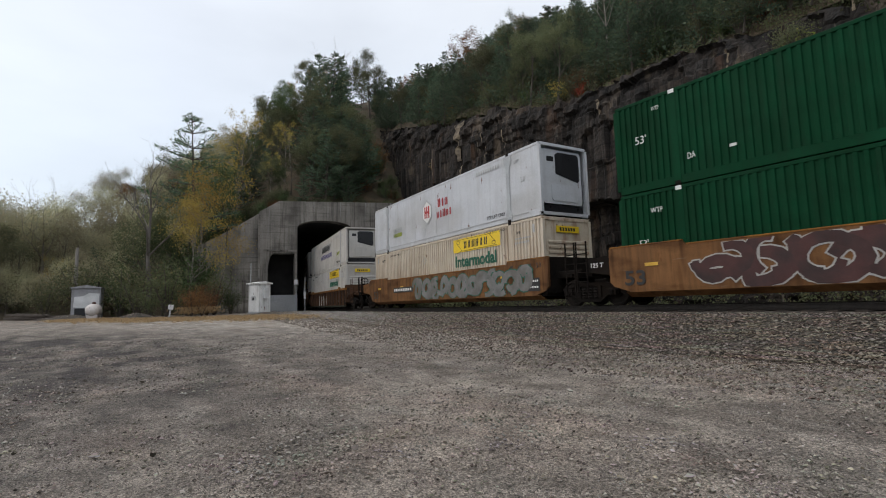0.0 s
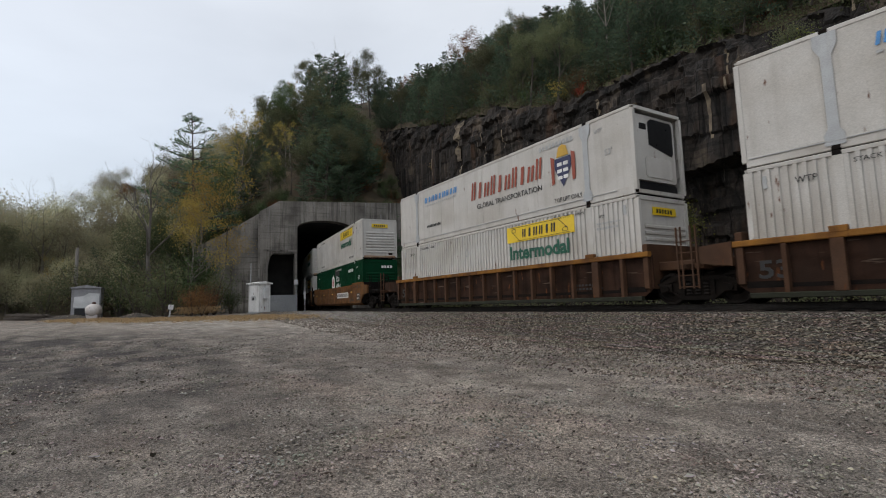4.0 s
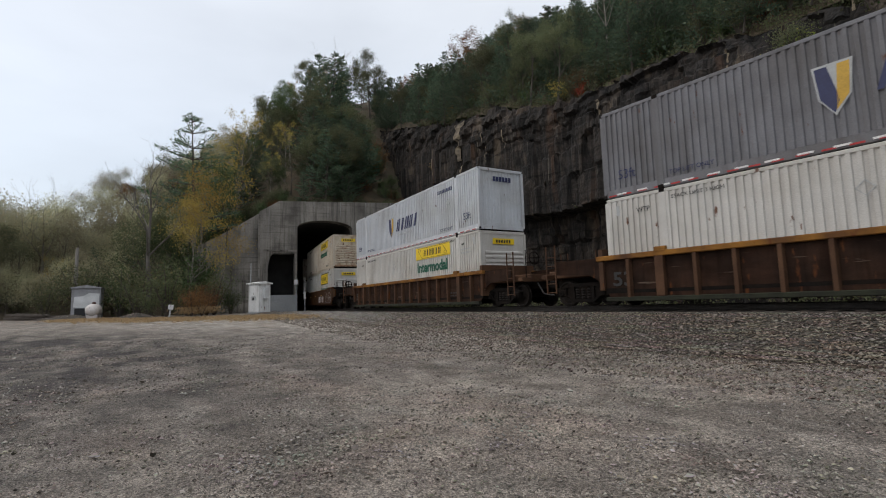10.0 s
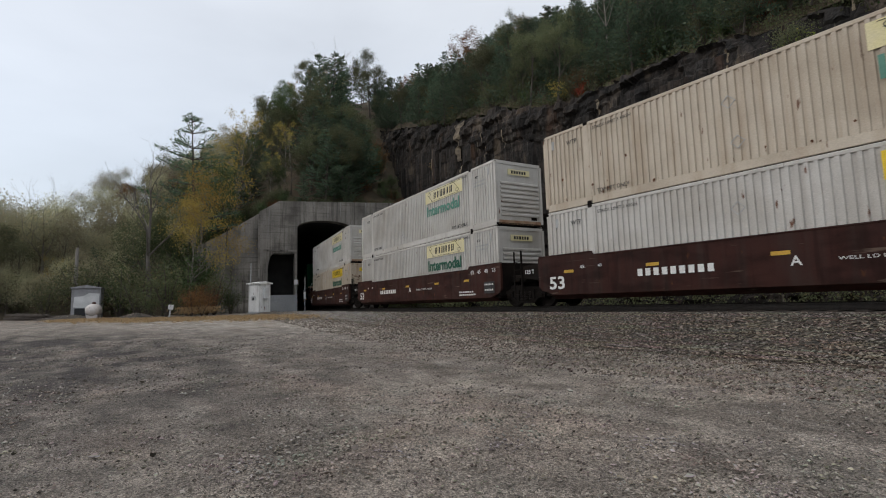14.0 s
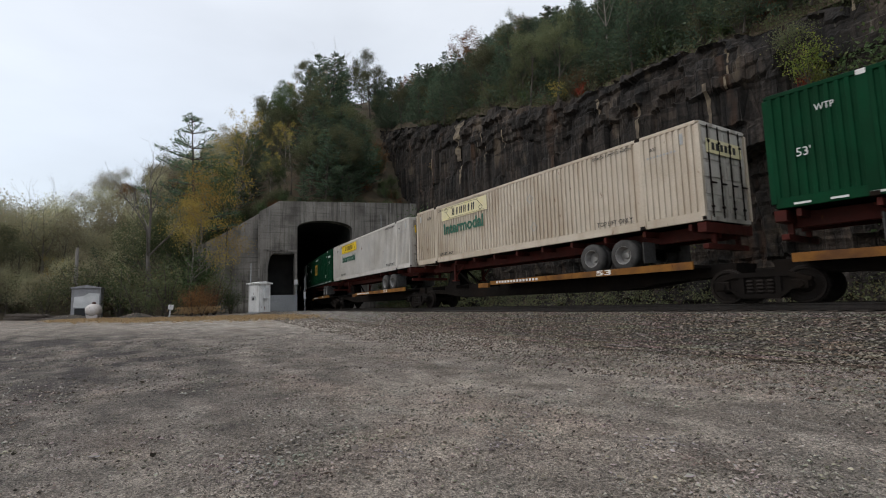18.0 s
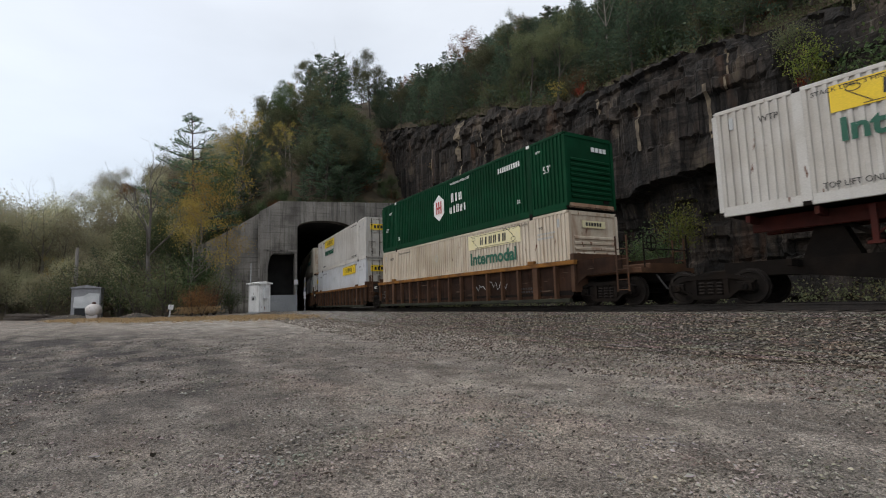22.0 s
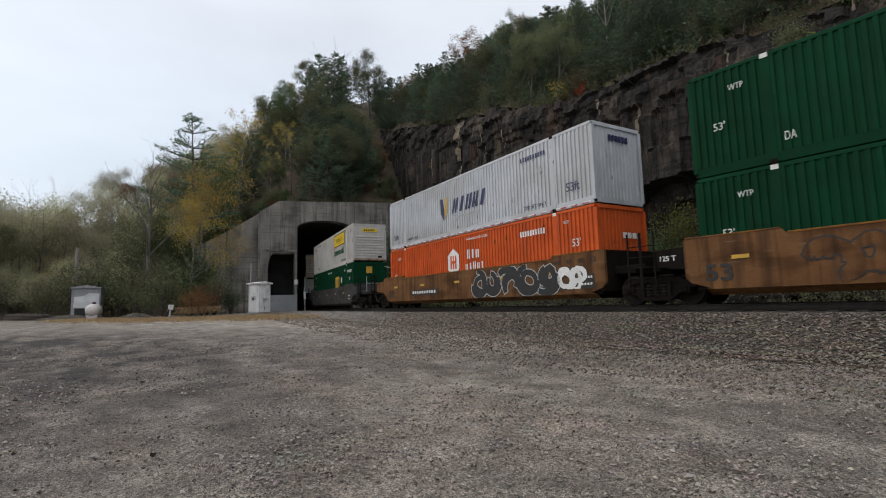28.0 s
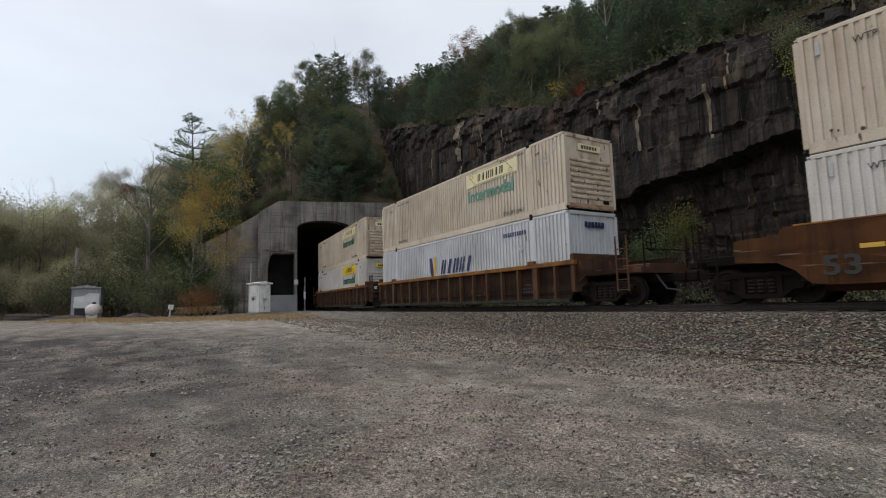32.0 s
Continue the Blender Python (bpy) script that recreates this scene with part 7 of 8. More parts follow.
def spray(seed, x0, x1, z0, z1, fill, line, kinds=6):
    """Painted-over tangle on a sill: plain fat hooked strokes with outlines."""
    def put(car, y):
        r = random.Random(seed)
        w = (x1 - x0) / kinds
        for i in range(kinds):
            outer, inner = Build(), Build()
            for stroke in range(4):
                cx, cz = x0 + (i + r.uniform(0.3, 0.7)) * w, z0 + (z1 - z0) * r.uniform(0.36, 0.64)
                rx, rz = w * r.uniform(0.3, 0.55), (z1 - z0) * r.uniform(0.24, 0.42)
                a0, turn, drift = r.uniform(0, 6.3), r.uniform(2.2, 4.6) * r.choice((-1, 1)), r.uniform(-0.25, 0.25) * w
                th = min(0.15, 0.11 * w + 0.02) * r.uniform(0.75, 1.2)
                n = 8
                pts = [Vector((cx + rx * math.cos(a0 + turn * k / n) + drift * k / n, cz + rz * math.sin(a0 + turn * k / n))) for k in range(n + 1)]
                for b, grow_by, dy in ((outer, 0.04, 0.0), (inner, 0.0, 0.006)):
                    yy = y - dy - 0.0012 * stroke - 0.0003 * (i % 2)
                    edge = []
                    for k, p in enumerate(pts):
                        d = (pts[min(n, k + 1)] - pts[max(0, k - 1)]).normalized()
                        h = th * (0.55 + 0.6 * math.sin(math.pi * (0.12 + 0.76 * k / n))) + grow_by
                        q = p + (d * grow_by if k == n else -d * grow_by if k == 0 else Vector((0, 0)))
                        edge.append((q + Vector((-d.y, d.x)) * h, q - Vector((-d.y, d.x)) * h))
                    base = len(b.v)
                    for l, m in edge:
                        b.v += [(l.x, yy, min(z1, max(z0, l.y))), (m.x, yy, min(z1, max(z0, m.y)))]
                    for k in range(n):
                        b.f.append((base + 2 * k, base + 2 * k + 1, base + 2 * k + 3, base + 2 * k + 2))
            g = part("painted_shape", outer, M[line], car)
            part("painted_fill", inner, M[fill], g)
    return put


def fat_letters(text, x0, x1, z0, z1):
    """Rolled-on white capitals, one between each two posts."""
    def put(car, y):
        w = (x1 - x0) / len(text)
        for i, ch in enumerate(text):
            words(car, ch, "ink", x0 + i * w + 0.02, x0 + (i + 0.74) * w, z0 - 0.05, z1 + 0.05, 0.055, y=y)
            words(car, ch, "sign", x0 + i * w + 0.07, x0 + (i + 0.69) * w, z0, z1, 0.04, y=y - 0.007)
    return put


def tag(seed, x0, x1, z0, z1, mat):
    """A thin scrawl."""
    def put(car, y):
        r = random.Random(seed)
        b = Build()
        n = 19
        pts = [Vector((x0 + (x1 - x0) * i / n + r.uniform(-0.05, 0.05), r.uniform(z0, z1))) for i in range(n + 1)]
        for i, p in enumerate(pts):
            d = (pts[min(n, i + 1)] - pts[max(0, i - 1)]).normalized() * 0.014
            b.v += [(p.x - d.y, y - 0.003, p.y + d.x), (p.x + d.y, y - 0.003, p.y - d.x)]
        b.f = [(2 * i, 2 * i + 1, 2 * i + 3, 2 * i + 2) for i in range(n)]
        part("scrawl", b, M[mat], car)
    return put


def number_plate(x0, x1, z0, z1, dark=False):
    def put(car, y):
        patch(car, "ink" if dark else "sign", rect(x0, x1, z0, z1), "number_panel", y=y, t=0.003)
        bars(car, "sign" if dark else "ink", x0 + 0.12, x1 - 0.1, z0 + 0.08, z1 - 0.08, 10, y=y - 0.005)
    return put


def owner_shape(x0, x1, z0, z1, mat="ink", n=3):
    def put(car, y):
        blocks(car, mat, n, x0, x1, z0, z1, 0.05, 0.15, y=y)
    return put


# ---- spine cars and highway chassis ----
def spine_car(key, turned, leading, label):
    car = thing("spine_car", label, "spine car", "cars of the train")
    f = -1 if turned else 1
    part("centre_sill", cached("csill", lambda: Build().prism([(-8.4, 0.78), (-6.6, 0.72), (-4.8, 0.5), (4.8, 0.5), (6.6, 0.72), (8.4, 0.78), (8.4, 1.12), (-8.4, 1.12)], -0.55, 0.55, "y").mesh("centre_sill", M["black"])), None, car)
    t = pose(0, 0, 0, 0, 0, 180 if turned else 0)
    d = part("wheel_deck", cached("wdeck", lambda: Build().prism([(-1.4, 1.02), (7.7, 1.02), (7.7, 1.10), (-1.4, 1.10)], -1.42, 1.42, "y").mesh("wheel_deck", M["black"])), None, car, m=t)
    for s in (-1, 1):
        part("deck_edge", cached(("dedge", s), lambda: Build().prism([(-1.4, 0.96), (7.7, 0.98), (7.7, 1.2), (-1.4, 1.12)], s * 1.42, s * 1.5, "y").mesh("deck_edge", M["edge"])), None, d)
        part("end_step", cached(("estep", s), lambda: Build().box(-2.3, -1.6, s * 1.42 - 0.06, s * 1.42 + 0.06, 0.86, 1.06, c=0.02).mesh("end_step", M["edge"])), None, d)
    for x in (-6.6, -4.4, -2.0):
        part("cross_bearer", cached("bearer", lambda: Build().box(-0.06, 0.06, -1.3, 1.3, 0.92, 1.08).mesh("cross_bearer", M["black"])), None, car, m=t @ pose(x, 0, 0))
    part("hitch", cached("hitch", lambda: Build().prism([(-6.6, 1.1), (-5.4, 1.1), (-5.8, 2.1), (-6.2, 2.1)], -0.3, 0.3, "y").box(-6.5, -5.5, -0.42, 0.42, 2.1, 2.2, c=0.03).tube((-4.4, -0.3, 1.1), (-5.8, -0.25, 2.0), 0.06, 6).tube((-4.4, 0.3, 1.1), (-5.8, 0.25, 2.0), 0.06, 6).mesh("hitch", M["black"])), None, car, m=t)
    y = -1.5
    words(car, "53", "sign", 4.35 * f - (0.6 if turned else 0), 4.95 * f + (0.6 if turned else 0) - (0.6 if turned else 0) + (0.0 if not turned else 0.6), 1.0, 1.17, 0.02, y=y - 0.004)
    x0 = -1.0 if not turned else -4.0
    bars(car, "sign", x0, x0 + 2.6, 1.01, 1.1, 14, y=y - 0.004)
    truck(car, -8.6, key)
    if leading:
        truck(car, 8.2, key)
        part("end_deck", Build().box(6.6, 9.6, -0.9, 0.9, 1.0, 1.14, c=0.03).box(9.4, 9.6, -1.4, 1.4, 0.95, 1.15, c=0.02), M["black"], car)
        for s in (-1, 1):
            part("end_step", Build().box(6.2, 8.7, s * 1.42 - 0.05, s * 1.42 + 0.05, 1.04, 1.16, c=0.02), M["edge"], car, "ochre end step")
            part("strut", Build().tube((5.6, s * 0.3, 2.0), (4.2, s * 0.45, 1.1), 0.07, 6), M["black"], car)
        part("coupler", Build().box(9.3, 10.0, -0.1, 0.1, 0.72, 0.95, c=0.03), M["black"], car)
    return car


def chassis(turned):
    """Two-axle highway chassis; its wheels sit towards +x unless turned."""
    c = thing("trailer_chassis", "dark red steel container chassis with two wheel axles", "trailer", "trailers on the train")
    t = pose(0, 0, 0, 0, 0, 180 if turned else 0)
    zt = 2.30
    for s in (-1, 1):
        part("main_beam", cached(("beam", s), lambda: Build().box(-7.6, 8.0, s * 0.47 - 0.07, s * 0.47 + 0.07, zt - 0.42, zt - 0.02, c=0.02).mesh("main_beam", M["redsteel"])), None, c, m=t)
    for i in range(11):
        part("cross_member", cached("cmember", lambda: Build().box(0, 0.1, -1.2, 1.2, zt - 0.2, zt - 0.02).mesh("cross_member", M["redsteel"])), None, c, m=t @ pose(-7.5 + i * 1.5, 0, 0))
    part("rear_bolster", cached("rbol", lambda: Build().box(7.8, 8.05, -1.25, 1.25, zt - 0.3, zt - 0.01, c=0.02).box(7.85, 7.97, -0.7, -0.6, 1.65, zt - 0.2).box(7.85, 7.97, 0.6, 0.7, 1.65, zt - 0.2).box(7.83, 7.99, -1.1, 1.1, 1.55, 1.7, c=0.02).mesh("rear_bolster", M["redsteel"])), None, c, "red rear bolster with underride bar", m=t)
    part("bogie_frame", cached("bogie", lambda: Build().box(3.4, 6.1, -0.6, 0.6, 1.72, 1.92, c=0.03).box(3.9, 4.1, -0.75, 0.75, 1.5, 1.75).box(5.2, 5.4, -0.75, 0.75, 1.5, 1.75).mesh("bogie_frame", M["black"])), None, c, m=t)
    for x in (3.97, 5.27):
        for s in (-1, 1):
            tyre = part("tyre", cached("tyre", lambda: Build().lathe([(-0.28, 0.30), (-0.28, 0.46), (-0.22, 0.505), (-0.02, 0.505), (0.0, 0.49), (0.02, 0.505), (0.22, 0.505), (0.28, 0.46), (0.28, 0.30)], 26).mesh("tyre", M["rubber"], True)), None, c, m=t @ pose(x, s * 0.98, 1.61))
            part("rim", cached("rim", lambda: Build().lathe([(0.10, 0.0), (0.10, 0.09), (0.05, 0.13), (0.05, 0.22), (0.22, 0.27), (0.28, 0.305), (0.27, 0.28), (-0.27, 0.28), (-0.28, 0.305), (-0.22, 0.27), (-0.05, 0.22), (-0.05, 0.13), (-0.10, 0.09), (-0.10, 0)], 20).mesh("rim", M["alloy"])), None, tyre)
    for s in (-1, 1):
        part("mudflap", cached("flap", lambda: Build().box(6.0, 6.03, -0.3, 0.3, 1.3, 1.95).mesh("mudflap", M["rubber"])), None, c, m=t @ pose(0, s * 0.95, 0))
        part("landing_leg", cached("leg", lambda: Build().box(-5.06, -4.94, -0.06, 0.06, 1.35, 2.2).box(-5.15, -4.85, -0.12, 0.12, 1.3, 1.37).tube((-5.0, 0, 1.5), (-4.2, 0, 2.1), 0.03, 6).mesh("landing_leg", M["redsteel"])), None, c, m=t @ pose(0, s * 0.85, 0))
    return c
# ---- the train, in running order ----
SPEED, GAIN = 16.7198, 0.0183
FLOOR, STACK, DECK = 0.583, 2.926, 2.317
TRAIN = []          # (key, place at the start, car, [(load, height)])


def placard_frame(c, x, z, r=0.19):
    """Thin diamond frame that holds a placard."""
    b = Build()
    for i in range(4):
        a0, a1 = math.pi / 2 * i, math.pi / 2 * (i + 1)
        q = [(x + k * math.cos(a), z + k * math.sin(a)) for k, a in ((r, a0), (r, a1), (r * 0.86, a1), (r * 0.86, a0))]
        b.prism(q, -CW - 0.016, -CW - 0.002, "y")
    part("placard_frame", b, M["palegrey"], c)


def jbh(c, **k):
    yellow_sign(c, **k)
    stock_marks(c, None)
    placard_frame(c, -1.35 if k.get("x", 1.65) > 0 else 1.1, 1.95)
    placard_frame(c, -1.2 if k.get("x", 1.65) > 0 else 1.25, 0.8)


def white_box(base="white", sign="", end="louver", x=1.65, framed=False, faded=False, style="corr", word="pine", inter=True, scar=0, marks=()):
    tone = {"white": "white", "cream": "weathered cream", "cool": "cool white"}[base]
    kind = "smooth-sided" if style == "flat" else "corrugated"
    lab = f"{tone} {kind} 53-foot container with {'black-bordered ' if framed else ('faded ' if faded else '')}yellow sign"
    f = [lambda c: jbh(c, x=x, framed=framed, faded=faded, word=word, intermodal=inter)]
    if scar:
        f.append(lambda c: scars(c, scar))
    if end in ("louver", "doors"):
        f.append(lambda c: end_sign(c, "yellow" if not faded else "faded", 2.4 if end == "louver" else 2.2, 1.2 if end == "louver" else 1.9, 0.26 if end == "louver" else 0.42))
    if end == "louver":
        f.append(lambda c: bars(c, "palegrey", 6.4, 7.3, 1.95, 2.03, 8))
    return container(lab, style, base, end, f + list(marks))


def hub_box(end="louver", tape=False, warn_blot=False):
    f = [lambda c: hub_marks(c), lambda c: end_blocks(c, "sign", 4, 0.1, 0.95, 2.28, 2.45)]
    if warn_blot:
        f.append(lambda c: patch(c, "ink", rect(-0.3, 1.2, 2.15, 2.7, 0.05), "painted_over_patch"))
    if tape:
        f.append(stripe)
    return container("dark green corrugated 53-foot container with white hexagon emblem", "corr", "green", end, f)


def stripe(c):
    b = Build()
    for i in range(22):
        x = -7.6 + i * 0.72
        b.box(x, x + 0.34, -CW - 0.004, -CW + 0.01, 0.055, 0.105)
    tagged(part("reflective_tape", b, M["sign"], c), kind="stuff")


def emp_box(end="louver", panel=2.06, zc=1.55, diamond_x=4.3):
    def f(c):
        p = patch(c, "gold", rect(panel, panel + 1.5, zc - 0.52, zc + 0.52), "emblem")
        blocks(p, "ink", 3, panel + 0.12, panel + 1.42, zc - 0.3, zc + 0.3, 0.0, 0.3, y=-CW - 0.012)
        words(c, "53'", "sign", 6.75, 7.15, 1.62, 1.86)
        words(c, "WTP", "sign", 5.3, 5.58, 2.36, 2.48)
        words(c, "WTP", "sign", -6.75, -6.5, 2.42, 2.54)
        words(c, "53'", "sign", -7.35, -6.98, 1.5, 1.76)
        words(c, "DA", "sign", -5.75, -5.52, 0.66, 0.84)
        patch(c, "sign", rect(-4.6, -4.42, 0.7, 0.78), "small_plate")
        for px in (-6.09, 6.09):
            patch(c, "sign", rect(px - 0.09, px + 0.09, CH - 0.14, CH - 0.02), "corner_mark", y=-CW - 0.012)
        words(c, "WARNING HIGH CUBE", "sign", -0.9, 0.6, 2.5, 2.62)
        words(c, "DA", "sign", 4.9, 5.2, 0.55, 0.8)
        bars(c, "sign", 6.3, 7.6, 2.2, 2.4, 9)
        diamond(c, diamond_x, 1.75, "sign", 0.28)
        end_blocks(c, "gold", 1, -0.3, 0.35, 2.05, 2.55)
        if end == "doors":
            stripe(c)
    return container("dark green corrugated 53-foot container with gold emblem", "corr", "green", end, [f])


def swift_box(base, end="ribs", ink="navy", letters=True, low=False, label=""):
    def f(c):
        if low:
            blocks(c, ink, 5, -2.15, 2.4, 1.35, 2.05, 0.25, 0.16)
        else:
            shield_marks(c, ink, letters=letters)
        plain_marks(c, ink)
        end_blocks(c, ink, 6, -0.45, 0.6, 2.28, 2.5)
        diamond(c, 5.4, 1.75, "palegrey", 0.17)
        b = Build()
        for i in range(30):
            b.box(-7.9 + i * 0.53, -7.62 + i * 0.53, -CW - 0.004, -CW + 0.01, 0.03, 0.075)
        tagged(part("reflective_tape", b, M["red"], c), kind="stuff")
        stripe(c)
    return container(label, "corr", base, end, [f])


def reefer(kind):
    def f(c):
        words(c, "WTP", "palegrey", 6.5, 6.85, 2.35, 2.5)
        words(c, "53'", "palegrey", 6.9, 7.2, 1.5, 1.72)
        words(c, "TOP LIFT ONLY", "ink", 4.5, 5.85, 0.32, 0.48)
        bars(c, "palegrey", 3.8, 5.6, 2.45, 2.62, 10)
        patch(c, "palegrey", rect(-7.9, 7.3, 0.2, 0.225), "rub_rail", y=-CW + 0.006, t=0.02)
        for px in (-6.09, 6.09):
            patch(c, "plate", [(px - 0.2, 0.1), (px + 0.2, 0.1), (px + 0.2, 0.35), (px + 0.11, 0.5), (px + 0.11, 2.25), (px + 0.24, 2.5), (px + 0.24, CH - 0.1), (px - 0.24, CH - 0.1), (px - 0.24, 2.5), (px - 0.11, 2.25), (px - 0.11, 0.5), (px - 0.2, 0.35)], "lift_plate", "bare metal lifting plate")
        if kind == "hex":
            hub_marks(c, ink="red", hexa="palegrey", bar="red", warn=False)
            p = patch(c, "sign", [(-0.95 + 0.5 * math.cos(math.pi / 6 + i * math.pi / 3), 1.62 + 0.58 * math.sin(math.pi / 6 + i * math.pi / 3)) for i in range(6)], "emblem", y=-CW - 0.0095, t=0.0)
            bars(c, "lime", -5.2, -4.0, 0.75, 0.98, 8)
            bars(c, "palegrey", -5.2, -4.0, 1.05, 1.3, 8)
        elif kind == "prime":
            blocks(c, "palegrey", 8, -1.9, 2.1, 1.75, 2.35, 0.12, 0.12)
            blocks(c, "ink", 8, -1.85, 2.05, 1.72, 2.28, 0.12, 0.3, y=-CW - 0.014)
            words(c, "INTERMODAL", "purple", -2.4, 2.75, 1.1, 1.5)
            patch(c, "lime", [(4.55, 0.95), (5.6, 1.05), (5.75, 1.25), (4.7, 1.2)], "emblem")
            words(c, "eco", "ink", 4.65, 5.2, 1.0, 1.2, y=-CW - 0.012)
        else:
            blocks(c, "brick", 10, -0.85, 4.0, 1.42, 2.1, 0.1, 0.2, wave=0.3)
            words(c, "GLOBAL TRANSPORTATION", "ink", -0.4, 3.85, 0.95, 1.18)
            p = patch(c, "navy", [(4.6, 1.55), (5.0, 0.85), (5.4, 1.55), (5.4, 1.95), (4.6, 1.95)], "emblem")
            patch(p, "gold", [(4.7, 2.0), (5.3, 2.0), (5.2, 2.35), (5.0, 2.45), (4.8, 2.35)], "emblem_crown", y=-CW - 0.005)
            for x in (4.42, 5.45):
                patch(p, "brick", [(x, 1.0), (x + 0.14, 1.05), (x + 0.16, 2.0), (x - 0.03, 2.1)], "emblem_side", y=-CW - 0.006)
            b = Build()
            for i in range(2):
                for j in range(3):
                    b.prism(rect(4.72 + i * 0.3, 4.96 + i * 0.3, 1.15 + j * 0.25, 1.28 + j * 0.25), -CW - 0.014, -CW - 0.011, "y")
            part("emblem_mark", b, M["sign"], p)
            blocks(c, "sky", 9, -5.2, -2.0, 2.1, 2.4, 0.05, 0.2)
            bars(c, "palegrey", -5.2, -2.1, 1.92, 1.98, 16)
            bars(c, "ink", -5.0, -3.6, 0.75, 0.88, 10)
    lab = {"hex": "white smooth refrigerated 53-foot container with red lettering marks", "prime": "white smooth refrigerated 53-foot container with grey and violet marks", "eng": "white smooth refrigerated 53-foot container with red marks and blue crest"}[kind]
    return container(lab, "flat", "cool" if kind == "hex" else "white", "reefer", [f])


def plain_low(c):
    stock_marks(c, None)


def add(key, start, car, *loads):
    TRAIN.append((key, start, car, [(ld, FLOOR + STACK * i) for i, ld in enumerate(loads)]))


TAN = "tan smooth-sided well car unit, scuffed and sprayed with paint"
RUST = "rusty brown ribbed well car unit with ochre top chords"
MAR = "dark maroon smooth-sided well car unit with white stencils"

add("a0", 14.96, well_car("a0", "smooth", "tan", False, False, TAN, marks=[spray(1, -5.6, 7.8, 0.44, 1.66, "wine", "chalk", 12)]), hub_box(), emp_box(panel=-0.9, diamond_x=5.0))
add("a1", -4.53, well_car("a1", "smooth", "tan", False, True, "brown smooth-sided well car unit with large grey painted shapes", marks=[spray(2, -2.2, 7.6, 0.45, 1.65, "sprayed", "pine", 11), number_plate(-4.9, -2.4, 0.92, 1.22, True)]), white_box("cream"), reefer("hex"))
add("b0", -27.24, well_car("b0", "ribbed", "rusty", True, False, RUST, marks=[fat_letters("PERC", -3.0, 1.25, 0.3, 1.2)]), white_box("white"), reefer("prime"))
add("b1", -46.11, well_car("b1", "ribbed", "rusty", False, False, RUST, marks=[tag(7, 2.0, 4.2, 0.85, 1.25, "palegrey")]), white_box("white", framed=True, inter=False), reefer("eng"))
add("b2", -65.23, well_car("b2", "ribbed", "rusty", False, True, RUST), white_box("white"), reefer("eng"))
add("c0", -88.02, well_car("c0", "smooth", "tan", True, False, "clean tan smooth-sided well car unit with white number panel", marks=[tag(3, -5.5, -3.5, 0.75, 1.35, "ink"), number_plate(1.3, 4.9, 0.85, 1.25)]), hub_box(warn_blot=True), white_box("white"))
add("c1", -107.09, well_car("c1", "smooth", "tan", False, False, "tan smooth-sided well car unit with white painted bubble shapes", marks=[owner_shape(0.2, 1.9, 0.7, 1.3, "brick", 3), spray(4, 1.7, 5.6, 0.45, 1.65, "chalk", "ink", 4)]), white_box("white", framed=True, inter=False), white_box("white"))
add("c2", -126.06, well_car("c2", "smooth", "tan", False, True, "tan smooth-sided well car unit with blue painted shapes", marks=[spray(5, -1.4, 1.6, 0.45, 1.45, "sky", "navy", 3), spray(6, 1.8, 4.4, 0.5, 1.3, "tan", "ink", 4), spray(66, 4.8, 7.6, 0.5, 1.3, "sprayed", "navy", 4), number_plate(-5.4, -2.1, 0.95, 1.25)]), swift_box("cream", low=True, label="pale cream corrugated 53-foot container with dark slanted marks"), white_box("white", framed=True))
add("d0", -148.75, well_car("d0", "ribbed", "rusty", True, True, RUST, marks=[owner_shape(2.6, 5.2, 0.8, 1.2, "post", 3)]), white_box("white"), swift_box("grey", ink="navy", label="weathered dark grey corrugated 53-foot container with shield emblem"))
add("e0", -171.66, well_car("e0", "ribbed", "rusty", True, True, RUST), white_box("white"), swift_box("cool", label="greyish white corrugated 53-foot container with shield emblem"))
add("f0", -194.63, well_car("f0", "smooth", "brown", True, True, "dark brown smooth-sided well car with white block emblem", ink="ink", marks=[owner_shape(1.6, 4.4, 0.6, 1.15, "sign", 3), spray(8, 5.3, 7.8, 0.5, 1.5, "brown", "palegrey", 4)]), white_box("white", framed=True), white_box("cream", scar=8))
add("g0", -217.7, well_car("g0", "smooth", "maroon", True, False, MAR, ink="sign"), white_box("white"), white_box("cream", faded=True, word="fadepine", scar=9))
add("g1", -236.7, well_car("g1", "smooth", "maroon", False, False, MAR, ink="sign"), white_box("white", faded=True), white_box("white", faded=True, word="fadepine"))
add("g2", -255.58, well_car("g2", "smooth", "maroon", False, True, MAR, ink="sign"), white_box("cream"), white_box("white", inter=True, faded=True, word="fadepine"))


def add_spine(key, start, turned, box, leading=False):
    car = spine_car(key, turned, leading, "tan-edged skeleton spine car unit with wheel decks")
    ch = chassis(turned)
    TRAIN.append((key, start, car, [(ch, 0.0), (box, DECK)]))


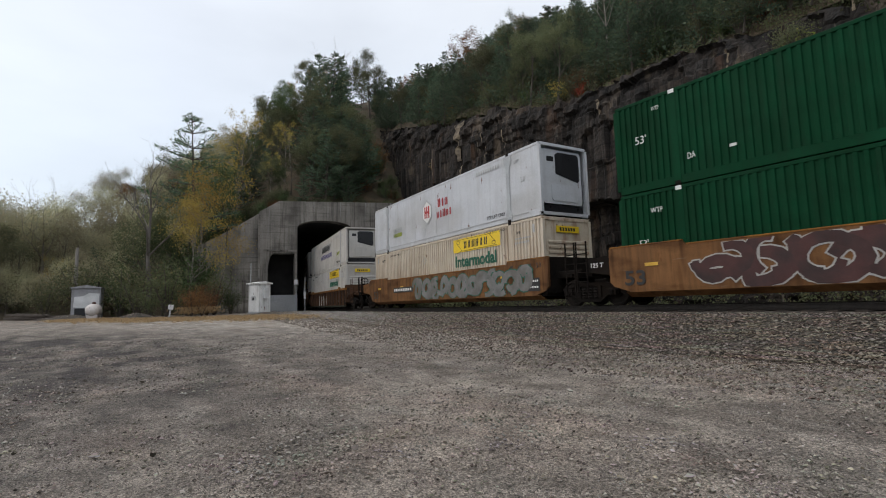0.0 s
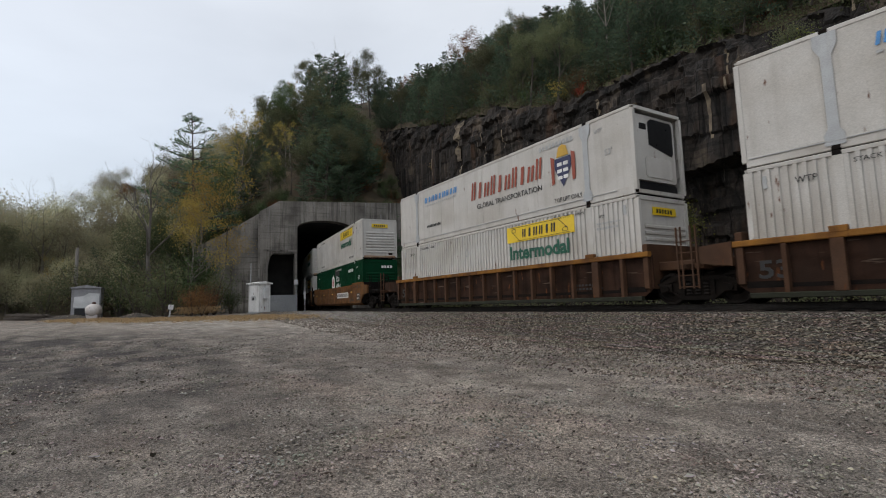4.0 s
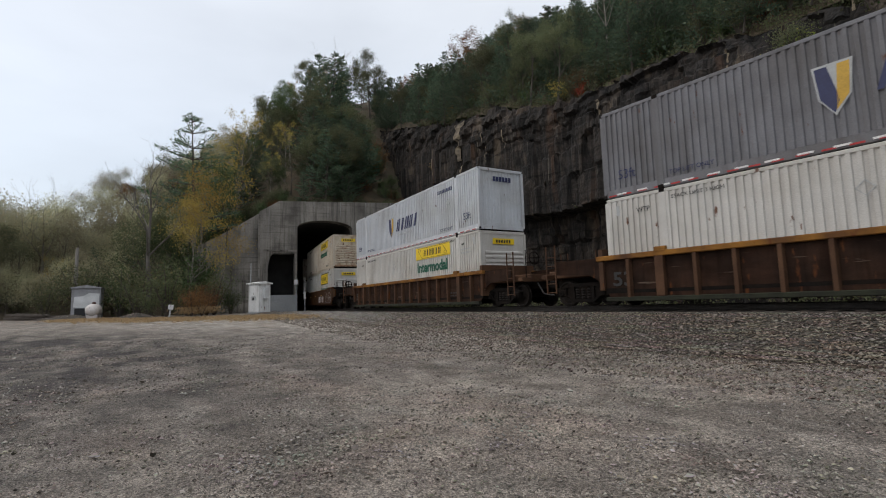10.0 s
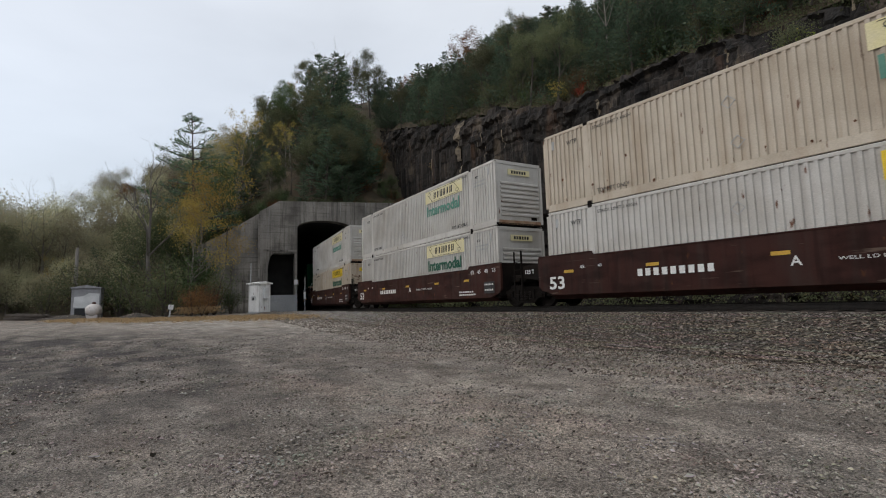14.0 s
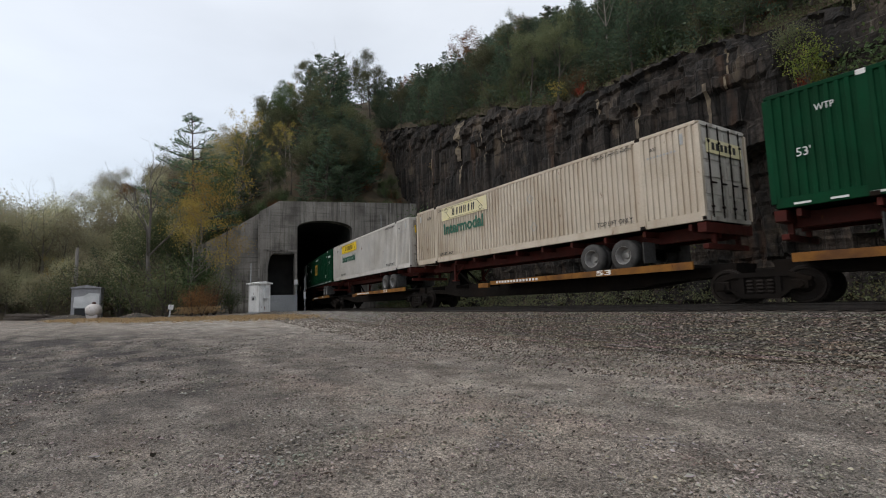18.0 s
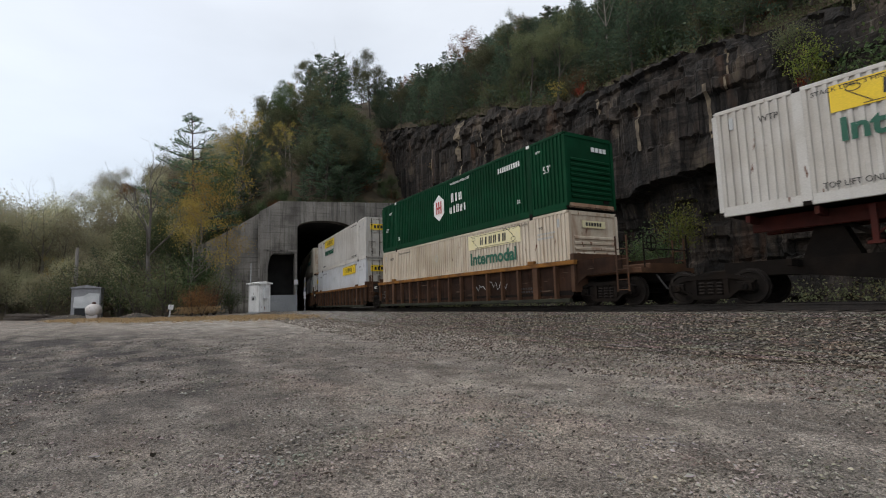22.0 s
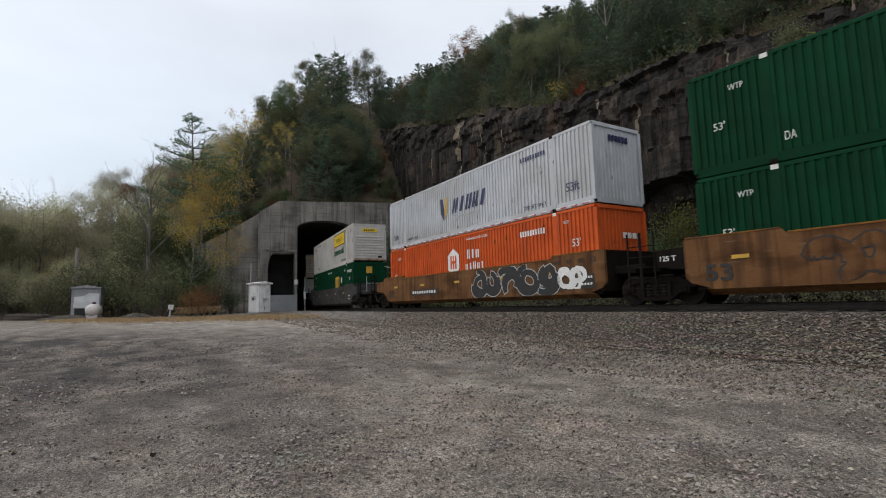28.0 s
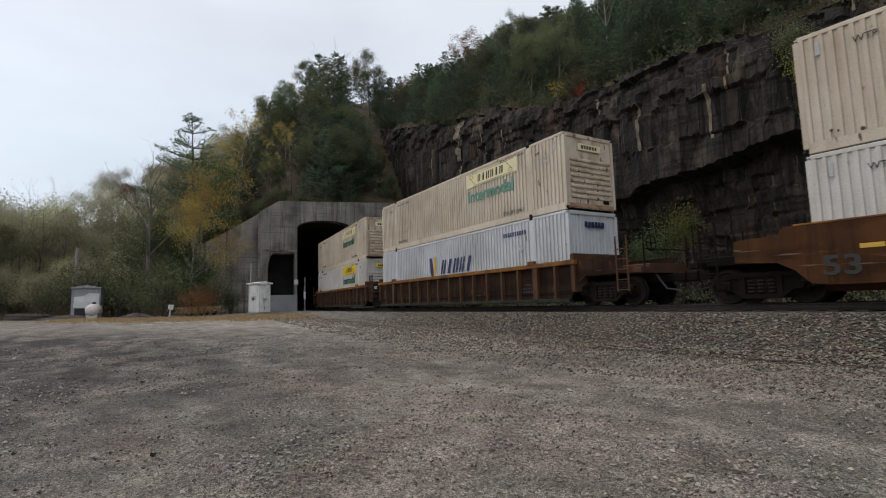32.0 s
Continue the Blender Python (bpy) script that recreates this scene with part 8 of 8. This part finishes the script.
add_spine("s1", -277.04, True, hub_box(tape=True), True)
add_spine("s2", -294.73, False, white_box("cream", x=-5.45, faded=True, end="doors"))
add_spine("s3", -311.7, False, white_box("white", x=-5.45, end="doors"))
add_spine("s4", -328.49, False, emp_box(panel=-1.4, zc=1.6, end="doors", diamond_x=-4.3))
add_spine("s5", -345.75, False, white_box("white", x=-5.45, end="doors"))
add("h0", -367.05, well_car("h0", "ribbed", "rusty", True, False, RUST, marks=[tag(9, 2, 4.5, 0.7, 1.2, "palegrey")]), white_box("cream", faded=True), hub_box())
add("h1", -386.28, well_car("h1", "ribbed", "rusty", False, False, RUST), white_box("cool", style="flat", inter=False, end="doors"), white_box("white", x=-5.05, end="doors"))
add("h2", -405.49, well_car("h2", "ribbed", "rusty", False, True, RUST), white_box("white", x=-5.05, end="doors"), white_box("cream", faded=True, word="fadepine", scar=10))
add("i0", -428.7, well_car("i0", "smooth", "tan", True, False, TAN, marks=[spray(11, -6.6, -2.6, 0.5, 1.5, "tan", "ink", 5), number_plate(-1.6, 1.6, 0.75, 1.05)]), swift_box("cream", low=True, ink="palegrey", end="ribs", label="stained cream corrugated 53-foot container with faint marks"), swift_box("cool", end="doors", label="greyish white corrugated 53-foot container with shield emblem and doors"))
add("i1", -448.65, well_car("i1", "smooth", "tan", False, False, TAN, marks=[spray(12, -5.6, 1.8, 0.5, 1.6, "tan", "ink", 9), owner_shape(2.4, 5.0, 0.6, 1.25, "brick", 3), tag(13, 4.6, 8.0, 1.0, 1.5, "ink")]), hub_box(), hub_box())
add("i2", -468.1, well_car("i2", "smooth", "tan", False, True, TAN, marks=[spray(14, 1.0, 6.2, 0.42, 1.65, "ink", "palegrey", 5), spray(15, 6.4, 7.6, 0.6, 1.4, "sign", "ink", 2), number_plate(-5.0, -2.2, 0.7, 1.0, True)]), container("bright orange corrugated 53-foot container with white emblem", "corr", "orange", "ribs", [lambda c: hub_marks(c, hexa="sign", bar="orange"), lambda c: end_blocks(c, "sign", 4, 0.0, 1.0, 1.75, 1.95)]), swift_box("cool", label="clean white corrugated 53-foot container with shield emblem"))
add("j0", -491.5, well_car("j0", "smooth", "slate", True, True, "plain grey smooth-sided well car with orange reflectors", ink="ink", marks=[lambda car, y: bars(car, "ink", -5.3, -2.7, 0.98, 1.18, 9, y=y)]), emp_box(end="ribs"), white_box("white", framed=True))
add("k0", -514.94, well_car("k0", "smooth", "brown", True, True, "brown smooth-sided well car with pale scrawled paint", ink="ink", marks=[spray(16, -5.0, -1.2, 0.5, 1.2, "sprayed", "brown", 6)]), white_box("white"), white_box("cream", scar=13))
add("l0", -538.28, well_car("l0", "ribbed", "rusty", True, False, RUST), swift_box("cool", label="pale blue-grey corrugated 53-foot container with shield emblem"), white_box("cream", faded=True, word="fadepine"))
add("l1", -557.46, well_car("l1", "ribbed", "rusty", False, False, RUST), white_box("white"), white_box("cream", faded=True))

# ---- movement ----
def along(start, t):
    return start + SPEED * t + GAIN * (t - 16) ** 2


def when(start, u):
    """The time at which a car passes u."""
    lo, hi = -40.0, 80.0
    for _ in range(40):
        mid_t = (lo + hi) / 2
        lo, hi = (mid_t, hi) if along(start, mid_t) < u else (lo, mid_t)
    return lo


def motions():
    times = [i * 0.5 for i in range(65)]
    starts = {}
    for key, start, car, loads in TRAIN:
        starts[key] = start
        rows = [(t, riding(along(start, t))) for t in times]
        walk(car, rows)
        for load, z in loads:
            walk(load, [(t, m @ pose(0, 0, z)) for t, m in rows])
    # the wheels roll while their car is out in the open
    for w, key, dx, local in WHEELSETS:
        t0 = max(0.0, min(32.0, when(starts[key], -32 - dx)))
        t1 = max(0.0, min(32.0, when(starts[key], 26 - dx)))
        f0, f1 = round(t0 * FPS), round(t1 * FPS)
        turn = lambda f: math.degrees((along(starts[key], f / FPS) - along(starts[key], f0 / FPS)) / WHEEL_R)
        rows = [(f / FPS, pose(local, 0, WHEEL_R) @ Matrix.Rotation(radians(turn(f)), 4, "Y")) for f in range(f0, f1 + 1)]
        if f0 > 0:
            rows.insert(0, (0.0, pose(local, 0, WHEEL_R)))
        if f1 < 960:
            rows.append((32.0, rows[-1][1]))
        if len(rows) < 2:
            rows = [(0.0, pose(local, 0, WHEEL_R)), (32.0, pose(local, 0, WHEEL_R))]
        walk(w, rows)


motions()
